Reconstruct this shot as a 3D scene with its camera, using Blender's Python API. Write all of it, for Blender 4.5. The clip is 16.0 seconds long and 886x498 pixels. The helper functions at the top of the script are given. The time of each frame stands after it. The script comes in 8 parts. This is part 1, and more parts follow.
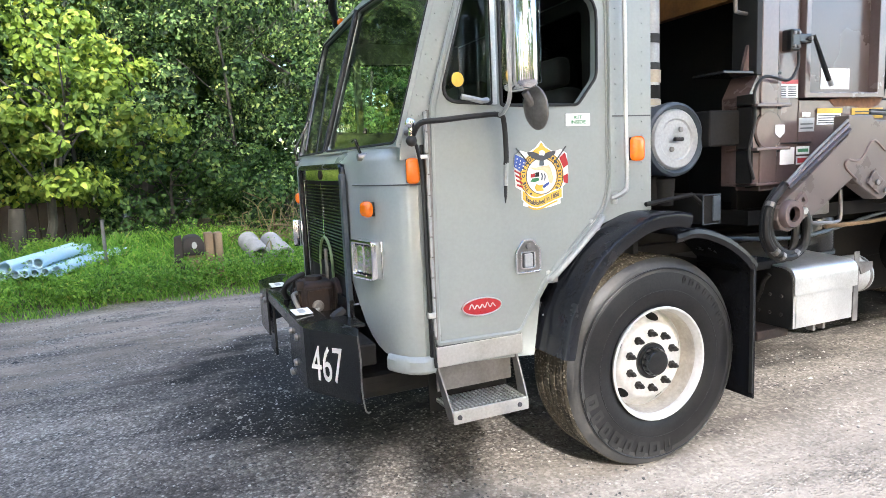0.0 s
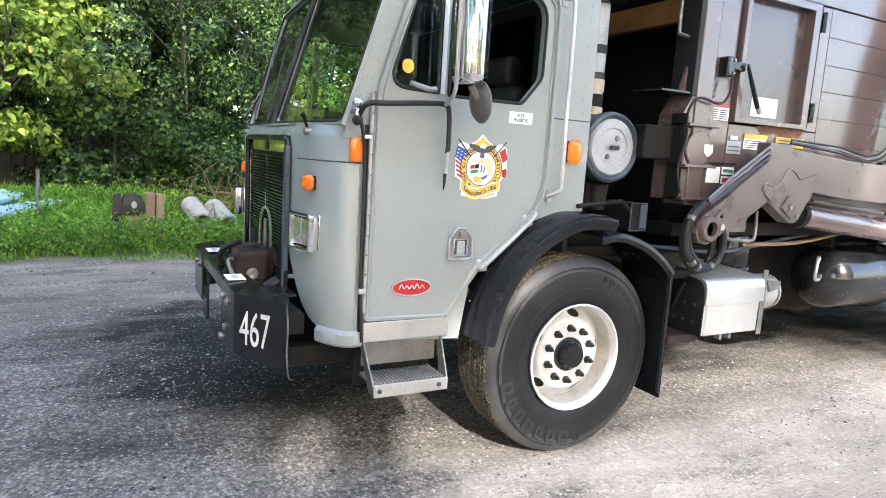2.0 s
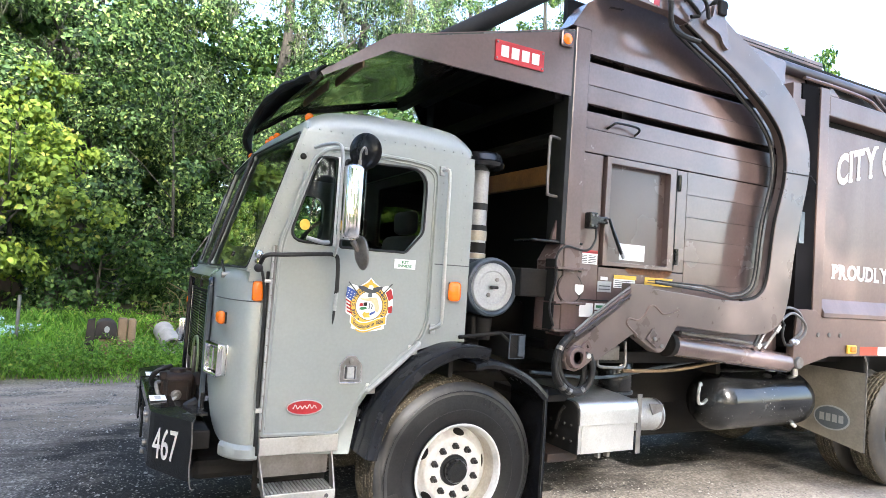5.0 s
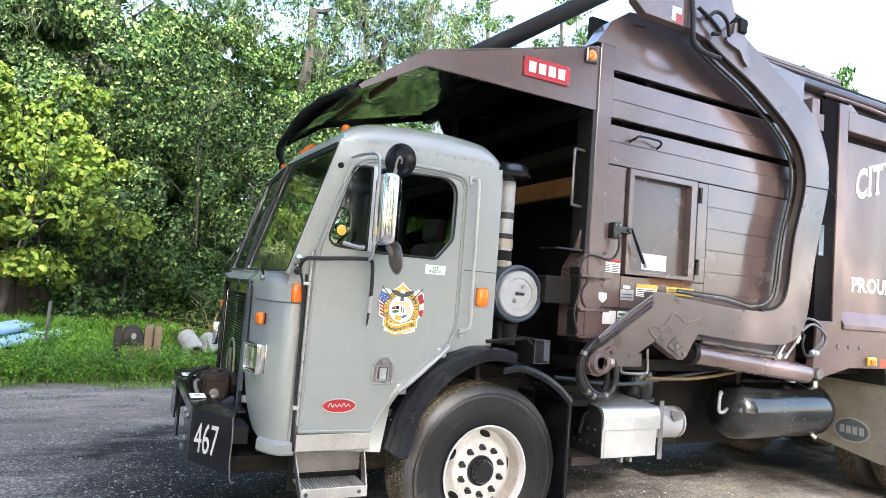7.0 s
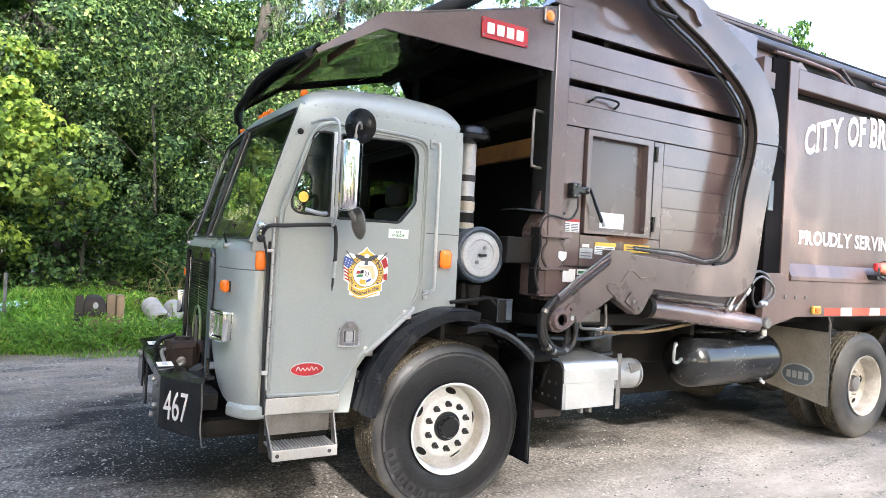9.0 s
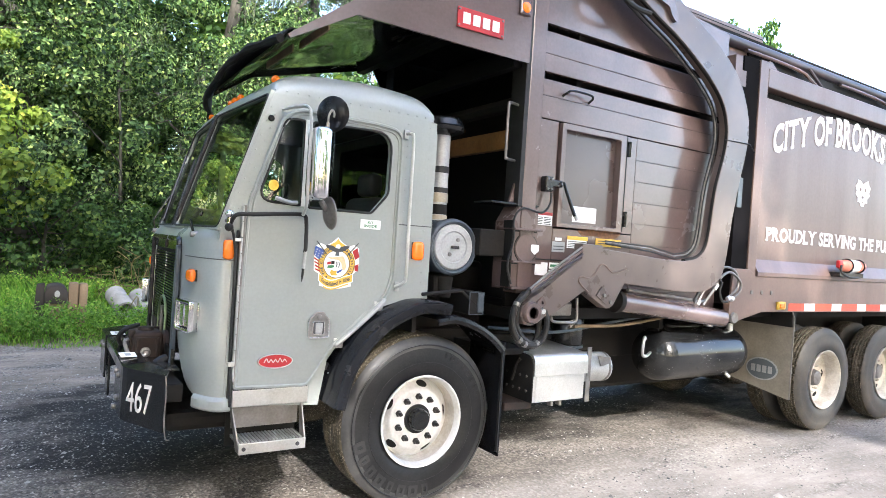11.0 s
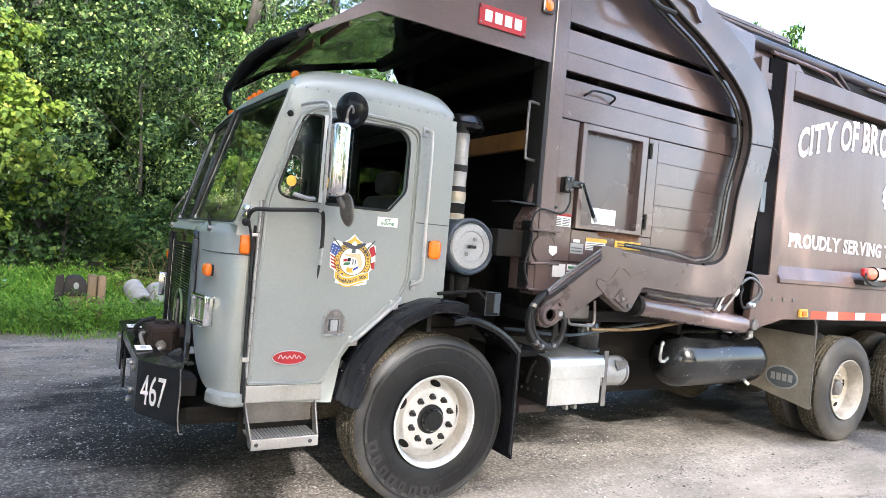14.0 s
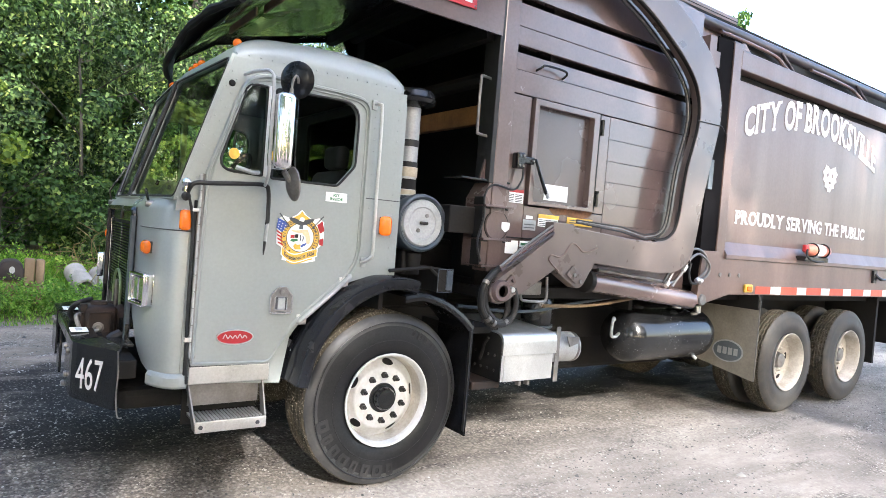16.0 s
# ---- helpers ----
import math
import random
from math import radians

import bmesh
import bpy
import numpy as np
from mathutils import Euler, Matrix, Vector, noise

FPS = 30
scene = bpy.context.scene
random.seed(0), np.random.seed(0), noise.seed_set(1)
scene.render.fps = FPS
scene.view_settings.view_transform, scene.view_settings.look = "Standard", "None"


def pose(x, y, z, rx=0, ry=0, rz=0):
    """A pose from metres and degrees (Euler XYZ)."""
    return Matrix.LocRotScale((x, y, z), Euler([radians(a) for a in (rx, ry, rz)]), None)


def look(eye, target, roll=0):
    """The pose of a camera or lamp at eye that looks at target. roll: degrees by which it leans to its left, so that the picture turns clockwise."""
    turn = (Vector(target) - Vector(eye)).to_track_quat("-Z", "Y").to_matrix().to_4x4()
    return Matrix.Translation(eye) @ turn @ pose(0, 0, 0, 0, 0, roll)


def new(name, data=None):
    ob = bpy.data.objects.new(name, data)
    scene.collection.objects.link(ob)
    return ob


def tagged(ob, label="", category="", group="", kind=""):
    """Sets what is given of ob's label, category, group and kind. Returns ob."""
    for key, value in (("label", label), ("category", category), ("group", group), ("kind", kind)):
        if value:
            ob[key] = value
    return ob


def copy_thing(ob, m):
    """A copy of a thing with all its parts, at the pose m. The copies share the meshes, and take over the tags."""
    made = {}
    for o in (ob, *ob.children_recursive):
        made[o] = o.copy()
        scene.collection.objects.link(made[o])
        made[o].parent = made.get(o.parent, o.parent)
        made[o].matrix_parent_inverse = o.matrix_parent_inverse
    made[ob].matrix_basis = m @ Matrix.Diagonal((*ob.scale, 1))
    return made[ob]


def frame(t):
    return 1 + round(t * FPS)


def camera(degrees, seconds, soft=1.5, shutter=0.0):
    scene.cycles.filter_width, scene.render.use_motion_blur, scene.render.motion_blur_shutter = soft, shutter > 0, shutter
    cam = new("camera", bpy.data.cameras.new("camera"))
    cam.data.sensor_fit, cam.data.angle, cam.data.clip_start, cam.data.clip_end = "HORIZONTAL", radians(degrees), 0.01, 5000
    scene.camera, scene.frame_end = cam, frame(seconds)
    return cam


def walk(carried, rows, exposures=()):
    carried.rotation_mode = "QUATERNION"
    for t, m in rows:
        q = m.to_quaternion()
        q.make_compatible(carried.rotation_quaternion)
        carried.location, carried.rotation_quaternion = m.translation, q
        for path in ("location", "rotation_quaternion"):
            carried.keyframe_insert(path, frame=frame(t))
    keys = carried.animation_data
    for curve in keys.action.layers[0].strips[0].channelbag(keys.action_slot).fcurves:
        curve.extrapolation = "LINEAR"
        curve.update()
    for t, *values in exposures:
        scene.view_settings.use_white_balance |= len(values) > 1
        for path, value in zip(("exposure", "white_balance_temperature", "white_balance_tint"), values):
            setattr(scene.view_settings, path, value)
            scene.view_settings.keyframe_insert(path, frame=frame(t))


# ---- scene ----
cam = camera(69.8, 16.0, soft=0.6)
PATH = [
    (0, (-2.187, -2.499, 1.577), (-1.396, -0.682, 1.311), -2.7),
    (0.5, (-2.19, -2.502, 1.573), (-1.341, -0.714, 1.288), -2.3),
    (1, (-2.199, -2.526, 1.568), (-1.296, -0.766, 1.277), -0.7),
    (1.5, (-2.224, -2.556, 1.554), (-1.28, -0.819, 1.254), 2.1),
    (2, (-2.171, -2.622, 1.56), (-1.238, -0.878, 1.262), 3.5),
    (2.5, (-2.054, -2.709, 1.586), (-1.226, -0.906, 1.337), 5.3),
    (3, (-1.959, -2.793, 1.613), (-1.157, -0.97, 1.432), 1.4),
    (3.5, (-1.99, -2.945, 1.632), (-1.111, -1.151, 1.534), 0.4),
    (4, (-2.01, -3.095, 1.647), (-1.084, -1.325, 1.558), 2.1),
    (4.5, (-1.911, -3.268, 1.659), (-0.977, -1.5, 1.608), 3.9),
    (5, (-1.939, -3.41, 1.694), (-1.007, -1.643, 1.78), 3.8),
    (5.2, (-1.991, -3.452, 1.691), (-1.076, -1.678, 1.818), 3.1),
    (7.5, (-2.089, -3.493, 1.62), (-1.201, -1.706, 1.746), 4.6),
    (8, (-2.084, -3.488, 1.625), (-1.181, -1.704, 1.675), 4.1),
    (8.5, (-2.082, -3.511, 1.648), (-1.122, -1.757, 1.655), 3.6),
    (9, (-2.098, -3.555, 1.651), (-1.105, -1.82, 1.661), 3.0),
    (9.5, (-2.104, -3.555, 1.64), (-1.076, -1.84, 1.644), 3.4),
    (10, (-2.101, -3.542, 1.644), (-1.038, -1.848, 1.64), 3.8),
    (10.2, (-2.097, -3.545, 1.66), (-1.024, -1.857, 1.655), 3.6),
    (12.3, (-2.05, -3.485, 1.609), (-0.99, -1.789, 1.592), 4.1),
    (12.5, (-2.045, -3.496, 1.605), (-0.978, -1.804, 1.592), 3.9),
    (13, (-2.043, -3.485, 1.617), (-0.979, -1.792, 1.586), 3.7),
    (13.5, (-2.06, -3.483, 1.631), (-1.023, -1.773, 1.588), 4.1),
    (14, (-2.07, -3.488, 1.642), (-1.042, -1.773, 1.629), 4.9),
    (14.5, (-2.065, -3.48, 1.616), (-1.005, -1.784, 1.608), 4.7),
    (15, (-2.053, -3.475, 1.614), (-0.963, -1.798, 1.601), 4.5),
    (15.5, (-2.025, -3.466, 1.592), (-0.895, -1.816, 1.569), 5.0),
    (16, (-2.001, -3.458, 1.597), (-0.858, -1.818, 1.544), 4.6),
]
walk(cam, [(t, look(e, a, r)) for t, e, a, r in PATH], exposures=((0.0, 3.10, 6350, 11), (4.0, 3.05, 6350, 11), (9.0, 3.04, 6350, 11), (13.0, 3.00, 6350, 11), (16.0, 2.96, 6350, 11)))

# ---- world, sun, exposure ----
SUN_TRAVEL = Vector((0.22, 1.0, -0.60)).normalized()   # the way the sunlight goes
world = bpy.data.worlds.new("sky")
scene.world = world
world.use_nodes = True
wn = world.node_tree
sky = wn.nodes.new("ShaderNodeTexSky")
sky.sky_type = "NISHITA"
sky.sun_disc = False
sky.sun_elevation = math.asin(-SUN_TRAVEL.z)
sky.sun_rotation = math.atan2(-SUN_TRAVEL.x, -SUN_TRAVEL.y)
sky.air_density, sky.dust_density, sky.ozone_density = 1.0, 2.6, 1.3
wn.links.new(sky.outputs[0], wn.nodes["Background"].inputs[0])
wn.nodes["Background"].inputs[1].default_value = 0.15
sun = new("sun", bpy.data.lights.new("sun", "SUN"))
sun.data.energy, sun.data.angle, sun.data.color = 1.55, radians(0.6), (1.0, 0.965, 0.92)
sun.matrix_world = look((0, 0, 30), Vector((0, 0, 30)) + SUN_TRAVEL)
scene.view_settings.exposure = 3.1


# ---- materials ----
def material(name):
    m = bpy.data.materials.new(name)
    m.use_nodes = True
    t = m.node_tree
    return m, t.nodes, t.links, t.nodes["Principled BSDF"]


def coords(n, l, scale, obj=False, stretch=(1, 1, 1)):
    c = n.new("ShaderNodeTexCoord")
    mp = n.new("ShaderNodeMapping")
    mp.inputs["Scale"].default_value = [scale * s for s in stretch]
    l.new(c.outputs["Object"], mp.inputs[0])
    return mp.outputs[0]


def noise_tex(n, l, scale, detail=4, rough=0.55, stretch=(1, 1, 1)):
    t = n.new("ShaderNodeTexNoise")
    t.inputs["Scale"].default_value = 1.0
    t.inputs["Detail"].default_value, t.inputs["Roughness"].default_value = detail, rough
    l.new(coords(n, l, scale, stretch=stretch), t.inputs["Vector"])
    return t.outputs["Fac"]


def ramp(n, l, fac, stops):
    r = n.new("ShaderNodeValToRGB")
    e = r.color_ramp.elements
    while len(e) < len(stops):
        e.new(0.5)
    for k, (p, c) in zip(e, stops):
        k.position = p
        k.color = (*c, 1) if len(c) == 3 else c
    l.new(fac, r.inputs[0])
    return r.outputs[0]


def blend(n, l, fac, a, b, how="MIX"):
    x = n.new("ShaderNodeMix")
    x.data_type, x.blend_type = "RGBA", how
    for sock, v in ((x.inputs[0], fac), (x.inputs[6], a), (x.inputs[7], b)):
        if hasattr(v, "links"):
            l.new(v, sock)
        else:
            sock.default_value = v if isinstance(v, float) else (*v, 1)
    return x.outputs[2]


def bump(n, l, height, p, strength=0.3, dist=0.01):
    b = n.new("ShaderNodeBump")
    b.inputs["Strength"].default_value, b.inputs["Distance"].default_value = strength, dist
    l.new(height, b.inputs["Height"])
    l.new(b.outputs[0], p.inputs["Normal"])


def worn(name, base, dark, rough=(0.35, 0.6), metal=0.0, big=1.6, fine=45, grime=0.55, bumpy=0.05, coat=0.0, stretch=(1, 1, 1), grain=0.16):
    """A surface with broad stains and fine grain."""
    m, n, l, p = material(name)
    a = noise_tex(n, l, big, 6, 0.6, stretch)
    f = noise_tex(n, l, fine, 3)
    mask = ramp(n, l, a, [(0.38, (0, 0, 0)), (0.72, (1, 1, 1))])
    c = blend(n, l, mask, base, tuple(b + (d - b) * grime for b, d in zip(base, dark)))
    c = blend(n, l, grain, c, ramp(n, l, f, [(0.3, (0.25, 0.25, 0.25)), (0.7, (0.9, 0.9, 0.9))]), "OVERLAY")
    l.new(c, p.inputs["Base Color"])
    l.new(ramp(n, l, a, [(0.3, (rough[0],) * 3), (0.75, (rough[1],) * 3)]), p.inputs["Roughness"])
    p.inputs["Metallic"].default_value = metal
    p.inputs["Coat Weight"].default_value = coat
    p.inputs["Coat Roughness"].default_value = 0.12
    if bumpy:
        bump(n, l, f, p, bumpy, 0.004)
    return m


M_CAB = worn("cab_paint", (0.300, 0.322, 0.308), (0.236, 0.256, 0.247), (0.26, 0.42), 0.1, 1.2, 60, 0.5, 0.0, 0.35, (1, 1, 1), 0.05)
# the hopper's brown, set darker for the sunken door panel
M_PANEL = worn("dark_brown_gloss", (0.074, 0.053, 0.050), (0.098, 0.070, 0.065), (0.20, 0.36), 0.0, 1.4, 50, 0.5, 0.008, 0.25, (1, 1, 1), 0.05)
M_BROWN = worn("brown_paint", (0.111, 0.079, 0.074), (0.152, 0.108, 0.100), (0.16, 0.32), 0.0, 1.4, 50, 0.6, 0.012, 0.5, (1, 1, 1), 0.09)
# near-black for the front slot: its shade is put into this colour
M_GAP = worn("slot_shade_black", (0.0035, 0.003, 0.0035), (0.007, 0.006, 0.006), (0.8, 0.95), 0.0, 3, 50, 0.6, 0.02)
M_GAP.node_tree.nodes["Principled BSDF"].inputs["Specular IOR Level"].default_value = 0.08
M_RAIL = worn("dark_rail_paint", (0.034, 0.024, 0.028), (0.055, 0.040, 0.040), (0.3, 0.5), 0.0, 2, 50, 0.6, 0.02)
M_BROWN2 = worn("brown_panel_paint", (0.148, 0.097, 0.079), (0.112, 0.071, 0.058), (0.30, 0.5), 0.0, 0.9, 40, 0.7, 0.03, 0.15, (3, 1, 0.3), 0.12)
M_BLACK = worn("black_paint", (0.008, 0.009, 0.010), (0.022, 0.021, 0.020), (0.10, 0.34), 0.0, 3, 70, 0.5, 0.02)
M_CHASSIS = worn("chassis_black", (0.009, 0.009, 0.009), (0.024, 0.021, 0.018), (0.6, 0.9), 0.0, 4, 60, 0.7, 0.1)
M_FENDER = worn("fender_plastic", (0.007, 0.008, 0.011), (0.013, 0.013, 0.013), (0.15, 0.32), 0.0, 5, 80, 0.6, 0.08)
M_RUBBER = worn("hose_rubber", (0.007, 0.007, 0.007), (0.016, 0.015, 0.014), (0.5, 0.75), 0.0, 8, 90, 0.6, 0.1)
M_WHITE = worn("white_wheel_paint", (0.66, 0.66, 0.65), (0.44, 0.42, 0.38), (0.35, 0.6), 0.0, 7, 60, 0.75, 0.04)
M_RIM2 = worn("dusty_white_wheel_paint", (0.52, 0.49, 0.43), (0.24, 0.20, 0.15), (0.45, 0.7), 0.0, 6, 60, 0.8, 0.05)
M_ALU = worn("bare_aluminium", (0.62, 0.62, 0.60), (0.40, 0.39, 0.36), (0.28, 0.5), 0.85, 4, 90, 0.6, 0.06)
M_TREAD = worn("tread_plate_aluminium", (0.22, 0.21, 0.19), (0.10, 0.095, 0.085), (0.35, 0.6), 0.7, 6, 120, 0.8, 0.2)
M_CHROME = worn("chrome", (0.86, 0.86, 0.87), (0.7, 0.7, 0.7), (0.06, 0.16), 1.0, 5, 60, 0.4, 0.0)
M_STEEL = worn("dull_steel", (0.24, 0.23, 0.22), (0.13, 0.11, 0.09), (0.4, 0.65), 0.8, 8, 70, 0.7, 0.1)
M_NUT = worn("dark_wheel_nut", (0.020, 0.018, 0.017), (0.045, 0.038, 0.032), (0.35, 0.6), 0.5, 20, 90, 0.6, 0.1)
M_GREY = worn("grey_cast_metal", (0.40, 0.41, 0.41), (0.28, 0.28, 0.27), (0.4, 0.6), 0.3, 5, 70, 0.6, 0.06)
M_AIR = worn("air_filter_rim", (0.03, 0.045, 0.06), (0.10, 0.115, 0.13), (0.4, 0.6), 0.0, 6, 70, 0.6, 0.06)
M_RUST = worn("rusty_iron", (0.014, 0.010, 0.009), (0.055, 0.030, 0.019), (0.6, 0.85), 0.3, 9, 80, 0.8, 0.3)
M_OCHRE = worn("worn_ochre_beam", (0.30, 0.14, 0.045), (0.10, 0.06, 0.035), (0.5, 0.8), 0.0, 3, 50, 0.9, 0.1)
# dark gloss metal; the green of reflected foliage is put into its colour
M_GRILLE = worn("foliage_tinted_grille", (0.022, 0.034, 0.018), (0.05, 0.055, 0.035), (0.12, 0.3), 0.3, 5, 60, 0.6, 0.02)
M_RED = worn("red_enamel", (0.42, 0.02, 0.025), (0.3, 0.02, 0.02), (0.25, 0.4), 0.0, 8, 60, 0.4, 0.0)
M_ORANGE = worn("orange_extinguisher", (0.62, 0.19, 0.12), (0.5, 0.2, 0.14), (0.3, 0.5), 0.0, 8, 60, 0.4, 0.0)
M_REDREF = worn("red_reflective_tape", (0.62, 0.07, 0.03), (0.45, 0.07, 0.04), (0.35, 0.5), 0.0, 8, 60, 0.5, 0.0)
M_PAPER = worn("white_sticker", (0.82, 0.82, 0.80), (0.68, 0.67, 0.64), (0.4, 0.55), 0.0, 7, 80, 0.4, 0.0)
M_LETTER = worn("white_lettering", (0.66, 0.63, 0.61), (0.46, 0.40, 0.36), (0.45, 0.6), 0.0, 5, 80, 0.5, 0.0)
M_YELLOW = worn("yellow_sticker", (0.72, 0.44, 0.05), (0.5, 0.3, 0.06), (0.4, 0.6), 0.0, 9, 80, 0.6, 0.0)
M_GOLD = worn("gold_decal", (0.74, 0.46, 0.06), (0.6, 0.36, 0.05), (0.35, 0.5), 0.0, 8, 80, 0.5, 0.0)
M_BLUE = worn("blue_decal", (0.05, 0.10, 0.36), (0.04, 0.08, 0.25), (0.35, 0.5), 0.0, 8, 80, 0.5, 0.0)
M_GREEN = worn("green_decal", (0.04, 0.2, 0.08), (0.04, 0.15, 0.06), (0.35, 0.5), 0.0, 8, 80, 0.5, 0.0)
M_INK = worn("dark_print", (0.05, 0.05, 0.055), (0.08, 0.08, 0.08), (0.5, 0.6), 0.0, 8, 80, 0.5, 0.0)
M_SEAT = worn("dark_cab_trim", (0.02, 0.02, 0.022), (0.035, 0.034, 0.033), (0.6, 0.8), 0.0, 6, 90, 0.5, 0.1)
M_CONCRETE = worn("grey_concrete", (0.30, 0.29, 0.27), (0.17, 0.17, 0.15), (0.7, 0.9), 0.0, 5, 60, 0.8, 0.25)
M_PVC = worn("pale_blue_plastic_pipe", (0.42, 0.62, 0.74), (0.6, 0.68, 0.7), (0.35, 0.6), 0.0, 4, 60, 0.6, 0.02)
M_WOOD = worn("weathered_wood", (0.24, 0.165, 0.095), (0.12, 0.085, 0.05), (0.7, 0.9), 0.0, 6, 60, 0.8, 0.4, 0.0, (1, 1, 0.2))
# wood of log and fence, extra dark to carry the fence's shade
M_WOOD_DARK = worn("dark_wood", (0.020, 0.016, 0.014), (0.05, 0.038, 0.03), (0.7, 0.9), 0.0, 6, 60, 0.8, 0.4)
M_BARK = worn("bark", (0.062, 0.056, 0.045), (0.030, 0.029, 0.022), (0.8, 0.95), 0.0, 3, 22, 0.9, 0.9, 0.0, (1, 1, 0.25))
M_MOSS = worn("grey_hanging_moss", (0.085, 0.095, 0.062), (0.05, 0.056, 0.038), (0.9, 0.95), 0.0, 5, 60, 0.7, 0.1)


def lamp_lens(name, base, glow, power):
    m, n, l, p = material(name)
    w = noise_tex(n, l, 90, 2)
    l.new(blend(n, l, 0.25, base, ramp(n, l, w, [(0.3, tuple(v * 0.5 for v in base)), (0.7, base)])), p.inputs["Base Color"])
    p.inputs["Roughness"].default_value = 0.18
    p.inputs["Coat Weight"].default_value = 0.6
    p.inputs["Emission Color"].default_value = (*glow, 1)
    p.inputs["Emission Strength"].default_value = power
    bump(n, l, w, p, 0.3, 0.004)
    return m


M_AMBER = lamp_lens("amber_lens", (0.55, 0.10, 0.004), (1.0, 0.25, 0.01), 0.04)
M_AMBER_LIT = lamp_lens("lit_amber_lens", (0.6, 0.115, 0.005), (1.0, 0.20, 0.01), 0.09)
M_LENS = worn("headlight_lens", (0.72, 0.76, 0.76), (0.66, 0.50, 0.26), (0.03, 0.12), 0.85, 14, 40, 0.9, 0.3)


def glass(name, tint):
    m, n, l, p = material(name)
    n.remove(p)
    tr, gl, mx, fr = (n.new("ShaderNode" + k) for k in ("BsdfTransparent", "BsdfGlossy", "MixShader", "Fresnel"))
    tr.inputs[0].default_value = (*tint, 1)
    gl.inputs["Roughness"].default_value = 0.02
    gl.inputs[0].default_value = (0.95, 1.0, 0.96, 1)
    fr.inputs[0].default_value = 1.52
    l.new(fr.outputs[0], mx.inputs[0])
    l.new(tr.outputs[0], mx.inputs[1])
    l.new(gl.outputs[0], mx.inputs[2])
    l.new(mx.outputs[0], n["Material Output"].inputs[0])
    return m


M_GLASS = glass("tinted_cab_glass", (0.50, 0.58, 0.52))
M_GLASS_CLEAR = glass("clear_cab_glass", (0.66, 0.76, 0.68))
M_WINDSCREEN = glass("windscreen_glass", (0.64, 0.76, 0.67))


def tyre_material(name, tread):
    m, n, l, p = material(name)
    a = noise_tex(n, l, 9, 6, 0.65)
    f = noise_tex(n, l, 95, 3)
    c = ramp(n, l, a, [(0.35, (0.0075, 0.008, 0.0095)), (0.7, (0.016, 0.016, 0.017))])
    if tread:
        v = n.new("ShaderNodeTexVoronoi")
        v.inputs["Scale"].default_value = 78
        l.new(coords(n, l, 1.0), v.inputs["Vector"])
        stones = ramp(n, l, v.outputs["Color"], [(0.34, (0, 0, 0)), (0.52, (1, 1, 1))])
        core = ramp(n, l, v.outputs["Distance"], [(0.25, (1, 1, 1)), (0.5, (0, 0, 0))])
        both = blend(n, l, 1.0, stones, core, "MULTIPLY")
        mud = ramp(n, l, a, [(0.3, (0.022, 0.019, 0.015)), (0.65, (0.105, 0.086, 0.058))])
        c = blend(n, l, both, mud, (0.25, 0.215, 0.16))
        bump(n, l, both, p, 0.9, 0.012)
    else:
        c = blend(n, l, 0.3, c, ramp(n, l, f, [(0.35, (0.006, 0.006, 0.006)), (0.75, (0.026, 0.025, 0.024))]))
        bump(n, l, f, p, 0.12, 0.003)
    l.new(c, p.inputs["Base Color"])
    p.inputs["Roughness"].default_value = 0.92 if tread else 0.42
    p.inputs["Specular IOR Level"].default_value = 0.3
    return m


M_TYRE = tyre_material("tyre_sidewall", False)
M_TYRE_DUSTY = worn("dusty_tyre_sidewall", (0.022, 0.0215, 0.021), (0.085, 0.074, 0.058), (0.5, 0.85), 0.0, 5, 70, 0.85, 0.12)
M_SHOULDER = worn("scuffed_tyre_shoulder", (0.020, 0.021, 0.023), (0.062, 0.058, 0.052), (0.4, 0.75), 0.0, 7, 70, 0.85, 0.10)
M_TYRE_TREAD = tyre_material("muddy_tyre_tread", True)


def leaf_material(name, stops, glow=0.3):
    m, n, l, p = material(name)
    g = n.new("ShaderNodeNewGeometry")
    c = ramp(n, l, g.outputs["Random Per Island"], stops)
    big = noise_tex(n, l, 0.8, 3)
    c = blend(n, l, 0.5, c, ramp(n, l, big, [(0.34, (0.14, 0.20, 0.22)), (0.66, (0.86, 0.82, 0.70))]), "OVERLAY")
    l.new(c, p.inputs["Base Color"])
    p.inputs["Roughness"].default_value = 0.56
    p.inputs["Specular IOR Level"].default_value = 0.20
    t, mx = n.new("ShaderNodeBsdfTranslucent"), n.new("ShaderNodeMixShader")
    l.new(blend(n, l, 1.0, c, (1.5, 1.6, 0.7), "MULTIPLY"), t.inputs[0])
    mx.inputs[0].default_value = glow
    l.new(p.outputs[0], mx.inputs[1])
    l.new(t.outputs[0], mx.inputs[2])
    l.new(mx.outputs[0], n["Material Output"].inputs[0])
    return m


M_LEAF = leaf_material("oak_leaves", [(0.0, (0.014, 0.036, 0.012)), (0.5, (0.038, 0.086, 0.024)), (0.86, (0.084, 0.152, 0.046)), (1.0, (0.16, 0.22, 0.06))])
M_LEAF_HIGH = leaf_material("high_oak_leaves", [(0.0, (0.009, 0.020, 0.009)), (0.45, (0.047, 0.091, 0.039)), (0.82, (0.153, 0.237, 0.101)), (1.0, (0.293, 0.379, 0.165))], 0.22)
M_LEAF_VINE = leaf_material("vine_leaves", [(0.0, (0.008, 0.018, 0.008)), (0.45, (0.041, 0.085, 0.029)), (0.78, (0.137, 0.224, 0.081)), (0.94, (0.302, 0.399, 0.144)), (1.0, (0.408, 0.460, 0.165))], 0.22)
